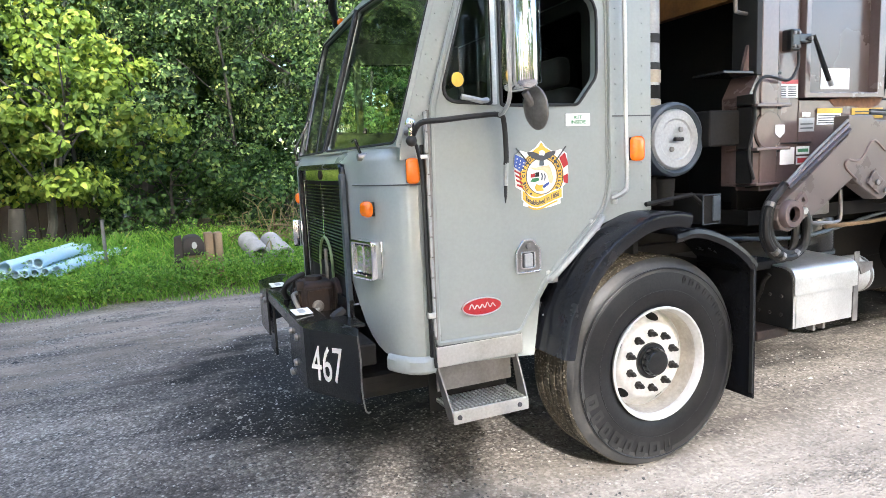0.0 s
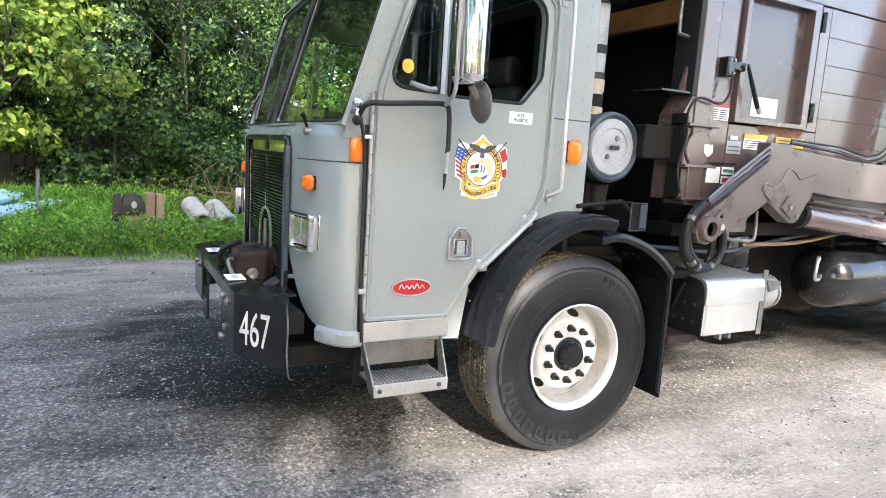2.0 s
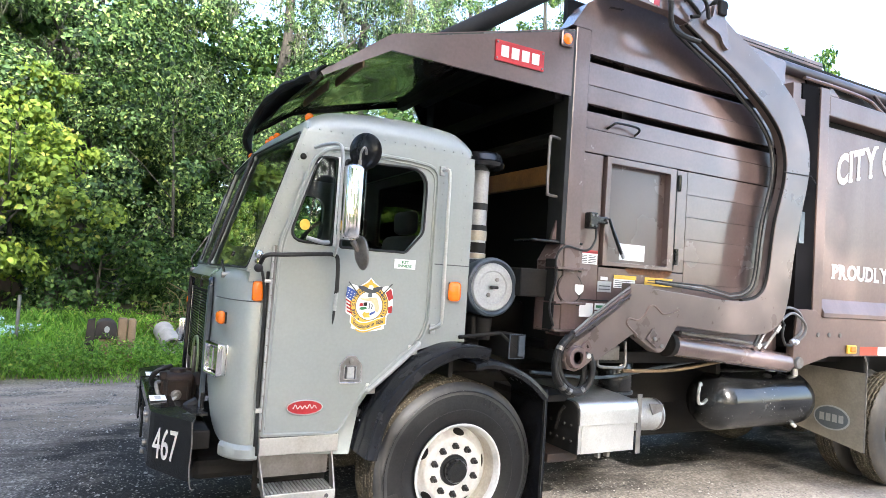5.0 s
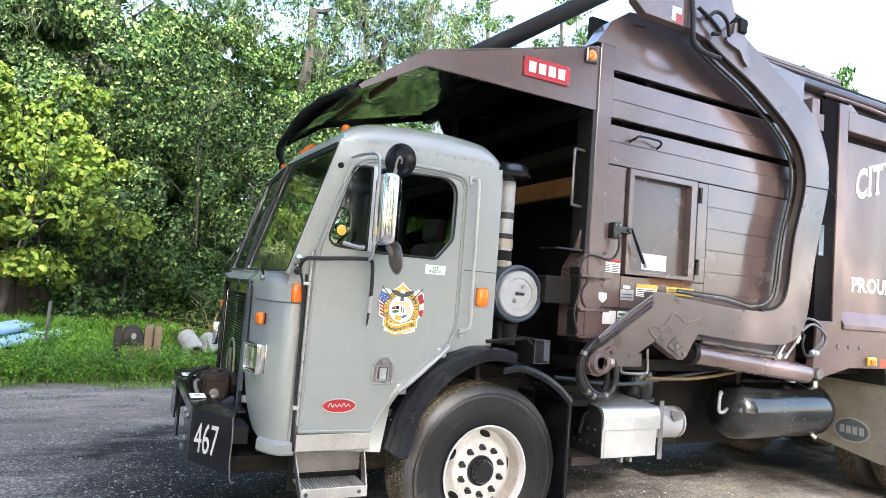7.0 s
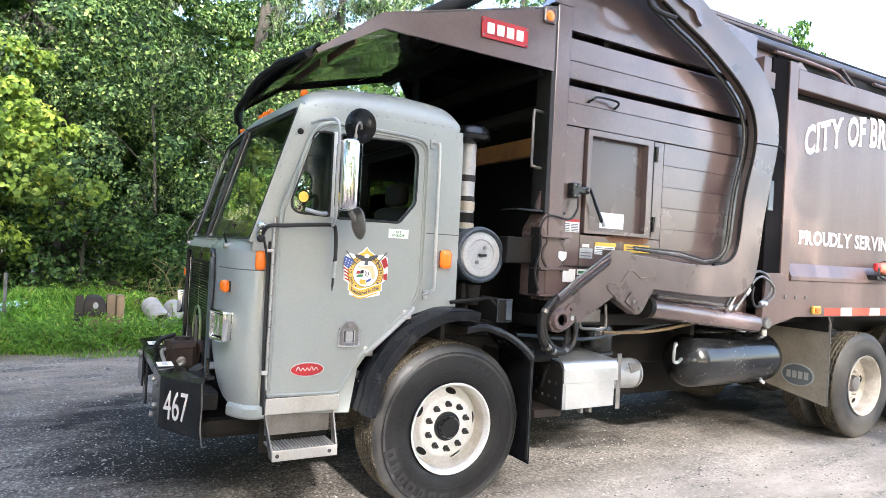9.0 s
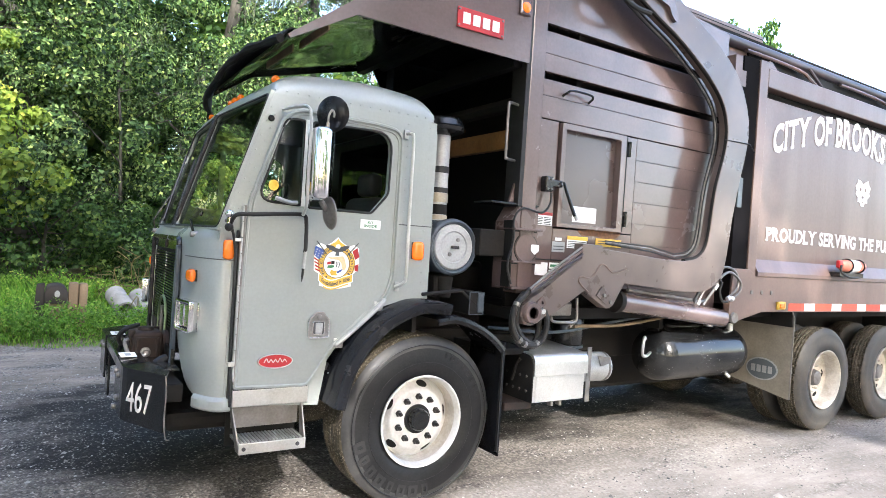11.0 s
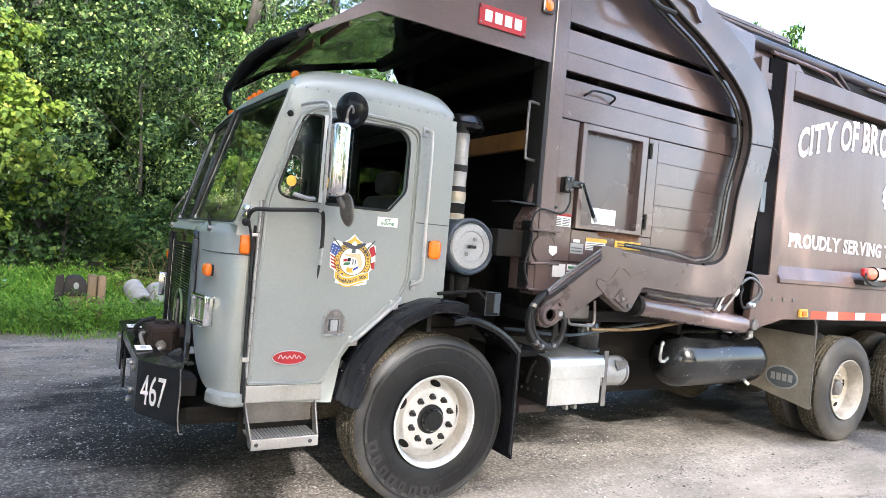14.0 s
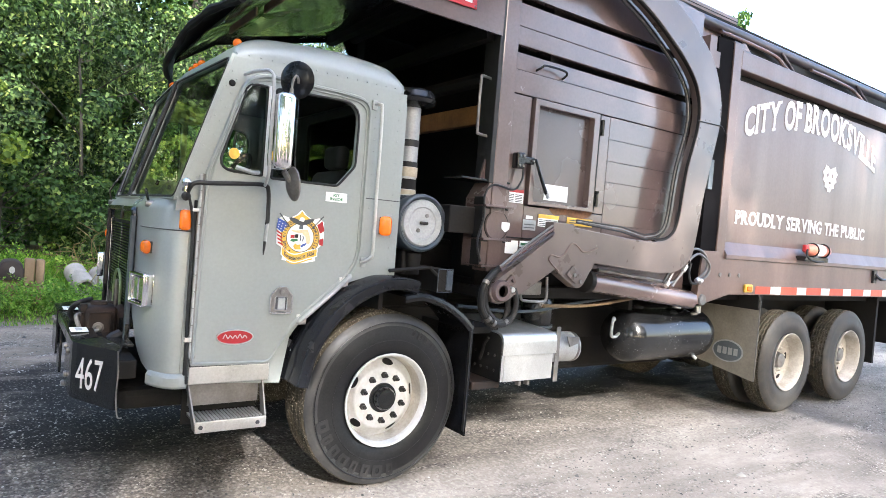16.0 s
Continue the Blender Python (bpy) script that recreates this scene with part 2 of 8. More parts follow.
M_LEAF_LIGHT = leaf_material("grape_vine_leaves", [(0.0, (0.05, 0.09, 0.016)), (0.45, (0.125, 0.19, 0.028)), (0.9, (0.22, 0.285, 0.05)), (1.0, (0.30, 0.29, 0.06))])
M_GRASS = leaf_material("weeds_and_grass", [(0.0, (0.055, 0.13, 0.020)), (0.5, (0.125, 0.265, 0.040)), (0.92, (0.22, 0.38, 0.070)), (1.0, (0.32, 0.30, 0.11))], 0.35)
M_WEED = leaf_material("broad_weed_leaves", [(0.0, (0.050, 0.12, 0.020)), (0.5, (0.120, 0.25, 0.038)), (0.92, (0.22, 0.38, 0.065)), (1.0, (0.32, 0.36, 0.09))], 0.3)
M_VINE = leaf_material("dry_vine", [(0.0, (0.12, 0.10, 0.05)), (1.0, (0.22, 0.19, 0.1))], 0.1)


def ground_material():
    m, n, l, p = material("gravel_yard")
    broad = noise_tex(n, l, 0.45, 5, 0.6)
    mid = noise_tex(n, l, 2.2, 6, 0.68, (0.45, 1, 1))
    ruts = noise_tex(n, l, 3.0, 6, 0.68, (0.28, 1, 1))
    fine = noise_tex(n, l, 38, 5, 0.7)
    vor = n.new("ShaderNodeTexVoronoi")
    vor.inputs["Scale"].default_value = 55
    l.new(coords(n, l, 1.0), vor.inputs["Vector"])
    vor2 = n.new("ShaderNodeTexVoronoi")
    vor2.inputs["Scale"].default_value = 21
    l.new(coords(n, l, 1.0), vor2.inputs["Vector"])
    # asphalt millings at the head of the truck, sandy dirt along its side and across the far lane
    c = n.new("ShaderNodeTexCoord")
    sep = n.new("ShaderNodeSeparateXYZ")
    l.new(c.outputs["Object"], sep.inputs[0])

    def calc(op, a, b):
        k = n.new("ShaderNodeMath")
        k.operation = op
        for s, v in zip(k.inputs, (a, b)):
            if hasattr(v, "links"):
                l.new(v, s)
            else:
                s.default_value = v
        return k.outputs[0]
    east = calc("MULTIPLY", calc("SUBTRACT", calc("ADD", sep.outputs[0], 1.18), calc("MULTIPLY", calc("MAXIMUM", sep.outputs[1], 0.0), 0.8)), 1.5)
    far = calc("MINIMUM", calc("MULTIPLY", calc("SUBTRACT", sep.outputs[1], 2.2), 0.46), 0.66)
    dirt = calc("ADD", calc("MAXIMUM", calc("MAXIMUM", calc("MINIMUM", east, 0.85), far), -0.16), calc("MULTIPLY", calc("SUBTRACT", mid, 0.5), 2.4))
    dirt = calc("ADD", dirt, calc("MULTIPLY", calc("SUBTRACT", ruts, 0.5), 2.8))
    sand = ramp(n, l, broad, [(0.34, (0.180, 0.142, 0.108)), (0.62, (0.36, 0.292, 0.226))])
    grit = ramp(n, l, noise_tex(n, l, 1.1, 5, 0.65, (0.6, 1, 1)), [(0.42, (0.10, 0.10, 0.10)), (0.62, (0.55, 0.55, 0.55))])
    sand = blend(n, l, grit, sand, ramp(n, l, fine, [(0.36, (0.085, 0.074, 0.062)), (0.64, (0.38, 0.335, 0.28))]))
    # the strip along the truck is a darker mix of dirt and gravel, trodden bare farther out
    strip = calc("ADD", calc("MULTIPLY", calc("SUBTRACT", 1.75, calc("ABSOLUTE", calc("SUBTRACT", sep.outputs[1], 1.1), 0.0)), 0.75), calc("MULTIPLY", calc("SUBTRACT", mid, 0.5), 1.6))
    strip = ramp(n, l, strip, [(0.1, (0.12, 0.12, 0.12)), (0.9, (0.85, 0.85, 0.85))])
    near = ramp(n, l, calc("SUBTRACT", 3.2, sep.outputs[1]), [(0.0, (0, 0, 0)), (1.0, (1, 1, 1))])
    gravel = blend(n, l, 0.5, ramp(n, l, vor.outputs["Color"], [(0.25, (0.075, 0.068, 0.058)), (0.5, (0.200, 0.178, 0.150)), (0.75, (0.40, 0.36, 0.30))]), ramp(n, l, broad, [(0.35, (0.16, 0.140, 0.118)), (0.65, (0.31, 0.270, 0.225))]))
    sand = blend(n, l, blend(n, l, 0.55, (0.0, 0.0, 0.0), near), sand, ramp(n, l, broad, [(0.36, (0.150, 0.137, 0.125)), (0.62, (0.285, 0.262, 0.238))]))
    sand = blend(n, l, blend(n, l, 1.0, strip, near, "MULTIPLY"), sand, gravel)
    # broken asphalt and stone, each stone with a grey of its own and dark gaps between
    stones = blend(n, l, 1.0, ramp(n, l, vor.outputs["Color"], [(0.25, (0.035, 0.034, 0.033)), (0.50, (0.120, 0.114, 0.107)), (0.70, (0.25, 0.238, 0.222)), (0.84, (0.40, 0.385, 0.355))]),
                   ramp(n, l, vor.outputs["Distance"], [(0.30, (1, 1, 1)), (0.62, (0.28, 0.27, 0.26))]), "MULTIPLY")
    mill = blend(n, l, 0.55, ramp(n, l, mid, [(0.36, (0.040, 0.037, 0.035)), (0.62, (0.185, 0.164, 0.143))]), ramp(n, l, ruts, [(0.40, (0.034, 0.033, 0.032)), (0.60, (0.225, 0.198, 0.168))]))
    mill = blend(n, l, 0.55, mill, stones)
    mill = blend(n, l, 0.25, mill, ramp(n, l, fine, [(0.42, (0.010, 0.010, 0.010)), (0.63, (0.27, 0.26, 0.25))]))
    mill = blend(n, l, 1.0, mill, (2.02, 1.93, 1.85), "MULTIPLY")
    sandy = ramp(n, l, dirt, [(0.25, (0, 0, 0)), (0.85, (1, 1, 1))])
    base = blend(n, l, sandy, mill, sand)
    # dark soil and straw under the weeds of the bank
    bank = calc("ADD", calc("MULTIPLY", calc("SUBTRACT", sep.outputs[1], 6.05), 1.6), calc("MULTIPLY", calc("SUBTRACT", mid, 0.5), 2.2))
    base = blend(n, l, ramp(n, l, bank, [(0.0, (0, 0, 0)), (0.8, (1, 1, 1))]), base, ramp(n, l, fine, [(0.4, (0.045, 0.050, 0.020)), (0.62, (0.17, 0.155, 0.075))]))
    # oil soaked in below the engine, stretched rearward to paint the truck's shade
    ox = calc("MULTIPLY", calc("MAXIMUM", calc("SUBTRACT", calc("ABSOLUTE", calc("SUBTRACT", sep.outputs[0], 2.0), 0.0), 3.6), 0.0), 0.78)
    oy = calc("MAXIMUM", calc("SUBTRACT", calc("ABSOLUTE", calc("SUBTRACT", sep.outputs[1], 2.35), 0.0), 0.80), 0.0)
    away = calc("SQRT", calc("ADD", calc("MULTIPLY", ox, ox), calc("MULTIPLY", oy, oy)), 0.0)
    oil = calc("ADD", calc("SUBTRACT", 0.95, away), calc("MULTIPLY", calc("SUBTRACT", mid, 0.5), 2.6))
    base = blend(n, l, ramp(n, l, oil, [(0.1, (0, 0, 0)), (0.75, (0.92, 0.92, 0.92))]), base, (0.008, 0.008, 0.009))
    pale = ramp(n, l, vor.outputs["Color"], [(0.66, (0, 0, 0)), (0.72, (0.7, 0.7, 0.7))])
    core = ramp(n, l, vor.outputs["Distance"], [(0.22, (1, 1, 1)), (0.42, (0, 0, 0))])
    lumps = blend(n, l, 1.0, blend(n, l, 1.0, pale, core, "MULTIPLY"), ramp(n, l, sandy, [(0.0, (1, 1, 1)), (1.0, (0.45, 0.45, 0.45))]), "MULTIPLY")
    base = blend(n, l, lumps, base, (0.40, 0.375, 0.33))
    drag = noise_tex(n, l, 1.7, 7, 0.7, (0.3, 1, 1))
    base = blend(n, l, 1.0, base, ramp(n, l, drag, [(0.36, (0.66, 0.65, 0.64)), (0.62, (1.16, 1.15, 1.14))]), "MULTIPLY")
    dark2 = ramp(n, l, vor2.outputs["Distance"], [(0.12, (1, 1, 1)), (0.34, (0, 0, 0))])
    speck = blend(n, l, 1.0, dark2, ramp(n, l, vor2.outputs["Color"], [(0.74, (0, 0, 0)), (0.8, (0.6, 0.6, 0.6))]), "MULTIPLY")
    base = blend(n, l, speck, base, (0.09, 0.08, 0.07))
    base = blend(n, l, sandy, base, blend(n, l, 1.0, base, (0.90, 0.92, 0.95), "MULTIPLY"))
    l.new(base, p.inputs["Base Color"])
    p.inputs["Roughness"].default_value = 0.9
    p.inputs["Specular IOR Level"].default_value = 0.25
    h = blend(n, l, 0.5, fine, core)
    h = blend(n, l, sandy, h, blend(n, l, 0.55, h, (0.5, 0.5, 0.5)))
    bump(n, l, h, p, 0.75, 0.026)
    return m


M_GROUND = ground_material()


def pebble_material():
    m, n, l, p = material("loose_gravel")
    g = n.new("ShaderNodeNewGeometry")
    c = ramp(n, l, g.outputs["Random Per Island"], [(0.0, (0.03, 0.03, 0.03)), (0.40, (0.125, 0.117, 0.107)), (0.75, (0.26, 0.243, 0.215)), (1.0, (0.46, 0.435, 0.39))])
    l.new(c, p.inputs["Base Color"])
    p.inputs["Roughness"].default_value = 0.85
    bump(n, l, noise_tex(n, l, 160, 2), p, 0.3, 0.003)
    return m


M_PEBBLE = pebble_material()
M_FLAP = worn("dusty_flap", (0.26, 0.235, 0.19), (0.17, 0.15, 0.115), (0.6, 0.8), 0.0, 4, 60, 0.8, 0.1)
M_BLUEGREY = worn("blue_grey_print", (0.08, 0.10, 0.115), (0.12, 0.13, 0.13), (0.5, 0.7), 0.0, 6, 60, 0.6, 0.05)
M_SANDY = worn("sandy_decal", (0.72, 0.55, 0.33), (0.6, 0.45, 0.28), (0.4, 0.5), 0.0, 8, 80, 0.4, 0.0)


def chipped(name, light, dark, rough, lo, coat=0.0, speck=38):
    """Enamel chipped to pale primer in small specks and scratches."""
    m, n, l, p = material(name)
    a = noise_tex(n, l, 5, 5, 0.6)
    chips = ramp(n, l, noise_tex(n, l, speck, 3, 0.6, (1, 1, 0.5)), [(lo, (0, 0, 0)), (lo + 0.025, (1, 1, 1))])
    where = ramp(n, l, noise_tex(n, l, 2.4, 3), [(0.46, (0, 0, 0)), (0.60, (1, 1, 1))])
    c = blend(n, l, blend(n, l, 1.0, chips, where, "MULTIPLY"), ramp(n, l, a, [(0.35, light), (0.7, dark)]), (0.42, 0.41, 0.38))
    l.new(c, p.inputs["Base Color"])
    l.new(ramp(n, l, a, [(0.35, (rough[0],) * 3), (0.7, (rough[1],) * 3)]), p.inputs["Roughness"])
    p.inputs["Coat Weight"].default_value = coat
    p.inputs["Coat Roughness"].default_value = 0.12
    bump(n, l, a, p, 0.05, 0.01)
    return m


M_TANK = chipped("chipped_black_enamel", (0.006, 0.0065, 0.007), (0.016, 0.016, 0.016), (0.10, 0.3), 0.675, 0.0, 75)
M_ARM = chipped("chipped_brown_paint", (0.088, 0.067, 0.060), (0.122, 0.092, 0.081), (0.26, 0.44), 0.725, 0.3, 60)
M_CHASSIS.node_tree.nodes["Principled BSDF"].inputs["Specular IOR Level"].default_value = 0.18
M_FADED = worn("faded_green_paint", (0.20, 0.26, 0.12), (0.07, 0.10, 0.04), (0.4, 0.6), 0.0, 14, 60, 0.8, 0.1)
M_TAN = worn("tan_rubber_band", (0.42, 0.37, 0.28), (0.28, 0.24, 0.18), (0.5, 0.7), 0.0, 8, 60, 0.6, 0.05)


def canopy_material():
    """Dark enamel, polished in some places and sooty in others."""
    m, n, l, p = material("sooty_dark_enamel")
    a = noise_tex(n, l, 2.2, 5, 0.6, (1.6, 0.5, 1))
    f = noise_tex(n, l, 14, 4, 0.6)
    l.new(ramp(n, l, a, [(0.35, (0.06, 0.06, 0.055)), (0.55, (0.16, 0.165, 0.14)), (0.7, (0.27, 0.28, 0.24))]), p.inputs["Base Color"])
    p.inputs["Metallic"].default_value = 0.55
    l.new(ramp(n, l, a, [(0.36, (0.36,) * 3), (0.54, (0.12,) * 3)]), p.inputs["Roughness"])
    p.inputs["Coat Weight"].default_value = 1.0
    p.inputs["Coat Roughness"].default_value = 0.06
    bump(n, l, f, p, 0.10, 0.02)
    return m


M_CANOPY = canopy_material()
M_STREAK = worn("orange_rust_streak", (0.17, 0.075, 0.03), (0.06, 0.03, 0.018), (0.7, 0.9), 0.0, 18, 60, 0.9, 0.2)
M_FENDER.node_tree.nodes["Principled BSDF"].inputs["Specular IOR Level"].default_value = 0.3


# ---- mesh tools ----
def part(name, bm, mat, parent=None, label="", smooth=False):
    """Links a bmesh as one mesh object under a thing or a part."""
    me = bpy.data.meshes.new(name)
    bmesh.ops.recalc_face_normals(bm, faces=bm.faces)
    bm.to_mesh(me)
    bm.free()
    me.materials.append(mat)
    if smooth:
        me.shade_smooth()
        me.set_sharp_from_angle(angle=radians(38))
    ob = new(name, me)
    if parent:
        ob.parent = parent
        if parent.parent is None:
            ob.matrix_parent_inverse = Matrix.Translation(-parent.location)
    if label:
        ob["label"] = label
    return ob


def thing(name, at, label, category, group="", kind=""):
    e = new(name)
    e.location = at
    e.empty_display_size = 0.2
    return tagged(e, label, category, group, kind)


def box(bm, x0, x1, y0, y1, z0, z1, bevel=0.0, seg=2):
    r = bmesh.ops.create_cube(bm, size=1)
    vs = r["verts"]
    bmesh.ops.scale(bm, vec=(x1 - x0, y1 - y0, z1 - z0), verts=vs)
    bmesh.ops.translate(bm, vec=((x0 + x1) / 2, (y0 + y1) / 2, (z0 + z1) / 2), verts=vs)
    if bevel:
        es = {e for v in vs for e in v.link_edges}
        bmesh.ops.bevel(bm, geom=list(es), offset=bevel, segments=seg, profile=0.5, affect="EDGES")
    return bm


def boxed(x0, x1, y0, y1, z0, z1, bevel=0.0, seg=2):
    return box(bmesh.new(), x0, x1, y0, y1, z0, z1, bevel, seg)


def rounded(pts, radius, steps=5):
    """A closed outline with its corners rounded; radius: one for all or one each."""
    out, n = [], len(pts)
    for i, p in enumerate(pts):
        r = radius[i] if isinstance(radius, (list, tuple)) else radius
        p, a, b = Vector(p), Vector(pts[i - 1]), Vector(pts[(i + 1) % n])
        if r <= 0:
            out.append(tuple(p))
            continue
        da, db = (a - p), (b - p)
        r = min(r, da.length * 0.45, db.length * 0.45)
        s, e = p + da.normalized() * r, p + db.normalized() * r
        for k in range(steps + 1):
            t = k / steps
            out.append(tuple(s * (1 - t) ** 2 + p * 2 * t * (1 - t) + e * t * t))
    return out


def plate(outer, y0, y1, holes=(), bm=None, axes="xz", bevel=0.0):
    """An outline in the xz plane with holes, given thickness along y (or axes 'yz' along x, 'xy' along z)."""
    b = bmesh.new()
    edges = []
    for loop in (outer, *holes):
        vs = [b.verts.new((p[0], 0, p[1])) for p in loop]
        edges += [b.edges.new((vs[i - 1], vs[i])) for i in range(len(vs))]
    bmesh.ops.triangle_fill(b, use_beauty=True, use_dissolve=False, edges=edges)
    r = bmesh.ops.extrude_face_region(b, geom=b.faces[:])
    top = [v for v in r["geom"] if isinstance(v, bmesh.types.BMVert)]
    ts = set(top)
    for v in b.verts:
        v.co.y = y1 if v in ts else y0
    bmesh.ops.recalc_face_normals(b, faces=b.faces)
    if bevel:
        es = [e for e in b.edges if len(e.link_faces) == 2 and e.calc_face_angle(0) > 1.0]
        bmesh.ops.bevel(b, geom=es, offset=bevel, segments=2, profile=0.5, affect="EDGES")
    if axes == "yz":
        for v in b.verts:
            v.co = Vector((v.co.y, v.co.x, v.co.z))
    elif axes == "xy":
        for v in b.verts:
            v.co = Vector((v.co.x, v.co.z, v.co.y))
    if bm is None:
        return b
    merge(bm, b)
    return bm


def merge(bm, other, m=None):
    me = bpy.data.meshes.new("tmp")
    if m is not None:
        other.transform(m)
    other.to_mesh(me)
    other.free()
    bm.from_mesh(me)
    bpy.data.meshes.remove(me)
    return bm


def smooth_path(pts, per=6):
    """A Catmull-Rom line through points."""
    p = [Vector(q) for q in pts]
    p = [p[0] * 2 - p[1]] + p + [p[-1] * 2 - p[-2]]
    out = []
    for i in range(1, len(p) - 2):
        for k in range(per):
            t = k / per
            a, b, c, d = p[i - 1:i + 3]
            out.append(0.5 * (2 * b + (c - a) * t + (2 * a - 5 * b + 4 * c - d) * t * t + (3 * b - a - 3 * c + d) * t ** 3))
    return out + [p[-2]]


def tube(pts, r, bm=None, sides=8, closed=False, cap=True):
    """A round bar along points; r: one radius or one for each."""
    bm = bm or bmesh.new()
    pts = [Vector(p) for p in pts]
    n = len(pts)
    rings, up = [], None
    for i, p in enumerate(pts):
        d = (pts[(i + 1) % n] - pts[i - 1]) if closed else (pts[min(i + 1, n - 1)] - pts[max(i - 1, 0)])
        d.normalize()
        if up is None:
            up = d.orthogonal().normalized()
        up = (up - d * up.dot(d)).normalized()
        side = d.cross(up)
        rr = r[i] if isinstance(r, (list, tuple)) else r
        rings.append([bm.verts.new(p + (up * math.cos(a) + side * math.sin(a)) * rr) for a in (2 * math.pi * k / sides for k in range(sides))])
    for i in range(n if closed else n - 1):
        a, b = rings[i], rings[(i + 1) % n]
        for k in range(sides):
            bm.faces.new((a[k], a[(k + 1) % sides], b[(k + 1) % sides], b[k]))
    if cap and not closed:
        bm.faces.new(rings[0][::-1])
        bm.faces.new(rings[-1])
    return bm


def lathe(profile, at=(0, 0, 0), axis="y", steps=48, bm=None, closed=False, cap=True):
    """Spins (along, radius) points round an axis through at."""
    bm = bm or bmesh.new()
    rings = []
    for s, r in profile:
        ring = []
        for k in range(steps):
            a = 2 * math.pi * k / steps
            c, d = r * math.cos(a), r * math.sin(a)
            v = {"y": (c, s, d), "x": (s, c, d), "z": (c, d, s)}[axis]
            ring.append(bm.verts.new(Vector(at) + Vector(v)))
        rings.append(ring)
    m = len(rings)
    for i in range(m if closed else m - 1):
        a, b = rings[i], rings[(i + 1) % m]
        for k in range(steps):
            bm.faces.new((a[k], a[(k + 1) % steps], b[(k + 1) % steps], b[k]))
    if not closed and cap:
        if profile[0][1] > 0:
            bm.faces.new(rings[0][::-1])
        if profile[-1][1] > 0:
            bm.faces.new(rings[-1])
    return bm


def ellipse(cx, cz, a, b, n=28):
    return [(cx + a * math.cos(2 * math.pi * k / n), cz + b * math.sin(2 * math.pi * k / n)) for k in range(n)]


def ribbon(profile, path_y):
    """A sheet whose (x, z) profile runs between two y values, 12 mm thick."""
    bm = bmesh.new()
    a = [bm.verts.new((x, path_y[0], z)) for x, z in profile]
    b = [bm.verts.new((x, path_y[1], z)) for x, z in profile]
    for i in range(len(a) - 1):
        bm.faces.new((a[i], a[i + 1], b[i + 1], b[i]))
    bmesh.ops.solidify(bm, geom=bm.faces[:], thickness=0.012)
    return bm


def letters(text, size, name="lettering", bold=0.0, depth=0.002):
    """The built-in font as a mesh in the xy plane, with its width; left edge at 0."""
    cu = bpy.data.curves.new(name, "FONT")
    cu.body, cu.size, cu.offset, cu.extrude, cu.resolution_u = text, size, bold, depth, 3
    ob = bpy.data.objects.new(name, cu)
    scene.collection.objects.link(ob)
    dg = bpy.context.evaluated_depsgraph_get()
    me = bpy.data.meshes.new_from_object(ob.evaluated_get(dg))
    bpy.data.objects.remove(ob)
    bpy.data.curves.remove(cu)
    bm = bmesh.new()
    bm.from_mesh(me)
    bpy.data.meshes.remove(me)
    xs = [v.co.x for v in bm.verts] or [0, 0]
    for v in bm.verts:
        v.co.x -= min(xs)
    return bm, max(xs) - min(xs)


def fast_mesh(name, verts, faces_n, loops, mat):
    """A mesh from arrays: verts (n, 3), a constant corner count, and flat corner indices."""
    me = bpy.data.meshes.new(name)
    nf = len(loops) // faces_n
    me.vertices.add(len(verts))
    me.vertices.foreach_set("co", np.asarray(verts, dtype=np.float32).ravel())
    me.loops.add(len(loops))
    me.loops.foreach_set("vertex_index", np.asarray(loops, dtype=np.int32))
    me.polygons.add(nf)
    me.polygons.foreach_set("loop_start", np.arange(nf, dtype=np.int32) * faces_n)
    me.update(calc_edges=True)
    me.materials.append(mat)
    return me


# ---- ground and greenery ----
def build_ground():
    def axis(lo, hi, fine_lo, fine_hi, step):
        a = list(np.arange(fine_lo, fine_hi, step))
        out = [lo, lo * 0.5, lo * 0.25, fine_lo - 6, fine_lo - 2] + a + [fine_hi, fine_hi + 3, fine_hi + 9, hi * 0.25, hi * 0.5, hi]
        return sorted(set(round(float(v), 3) for v in out))
    xs, ys = axis(-300, 300, -9, 12, 0.25), axis(-300, 300, -6, 12, 0.25)
    v = []
    for y in ys:
        for x in xs:
            z = 0.0
            if -12 < x < 15 and -9 < y < 15:
                z = 0.018 * noise.noise((x * 0.9, y * 0.9, 0)) + 0.008 * noise.noise((x * 3, y * 3, 4))
                if -1.2 < y < 3.2 and -1.5 < x < 7.5:
                    z *= 0.3
                z -= 0.012
            rise = min(max((y - 6.0) / 3.0, 0), 1)
            z += 0.42 * rise * rise * (3 - 2 * rise)
            v.append((x, y, z))
    w = len(xs)
    f = []
    for j in range(len(ys) - 1):
        for i in range(w - 1):
            f += [j * w + i, j * w + i + 1, (j + 1) * w + i + 1, (j + 1) * w + i]
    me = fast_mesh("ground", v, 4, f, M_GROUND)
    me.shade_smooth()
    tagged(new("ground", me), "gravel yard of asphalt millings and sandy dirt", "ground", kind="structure")


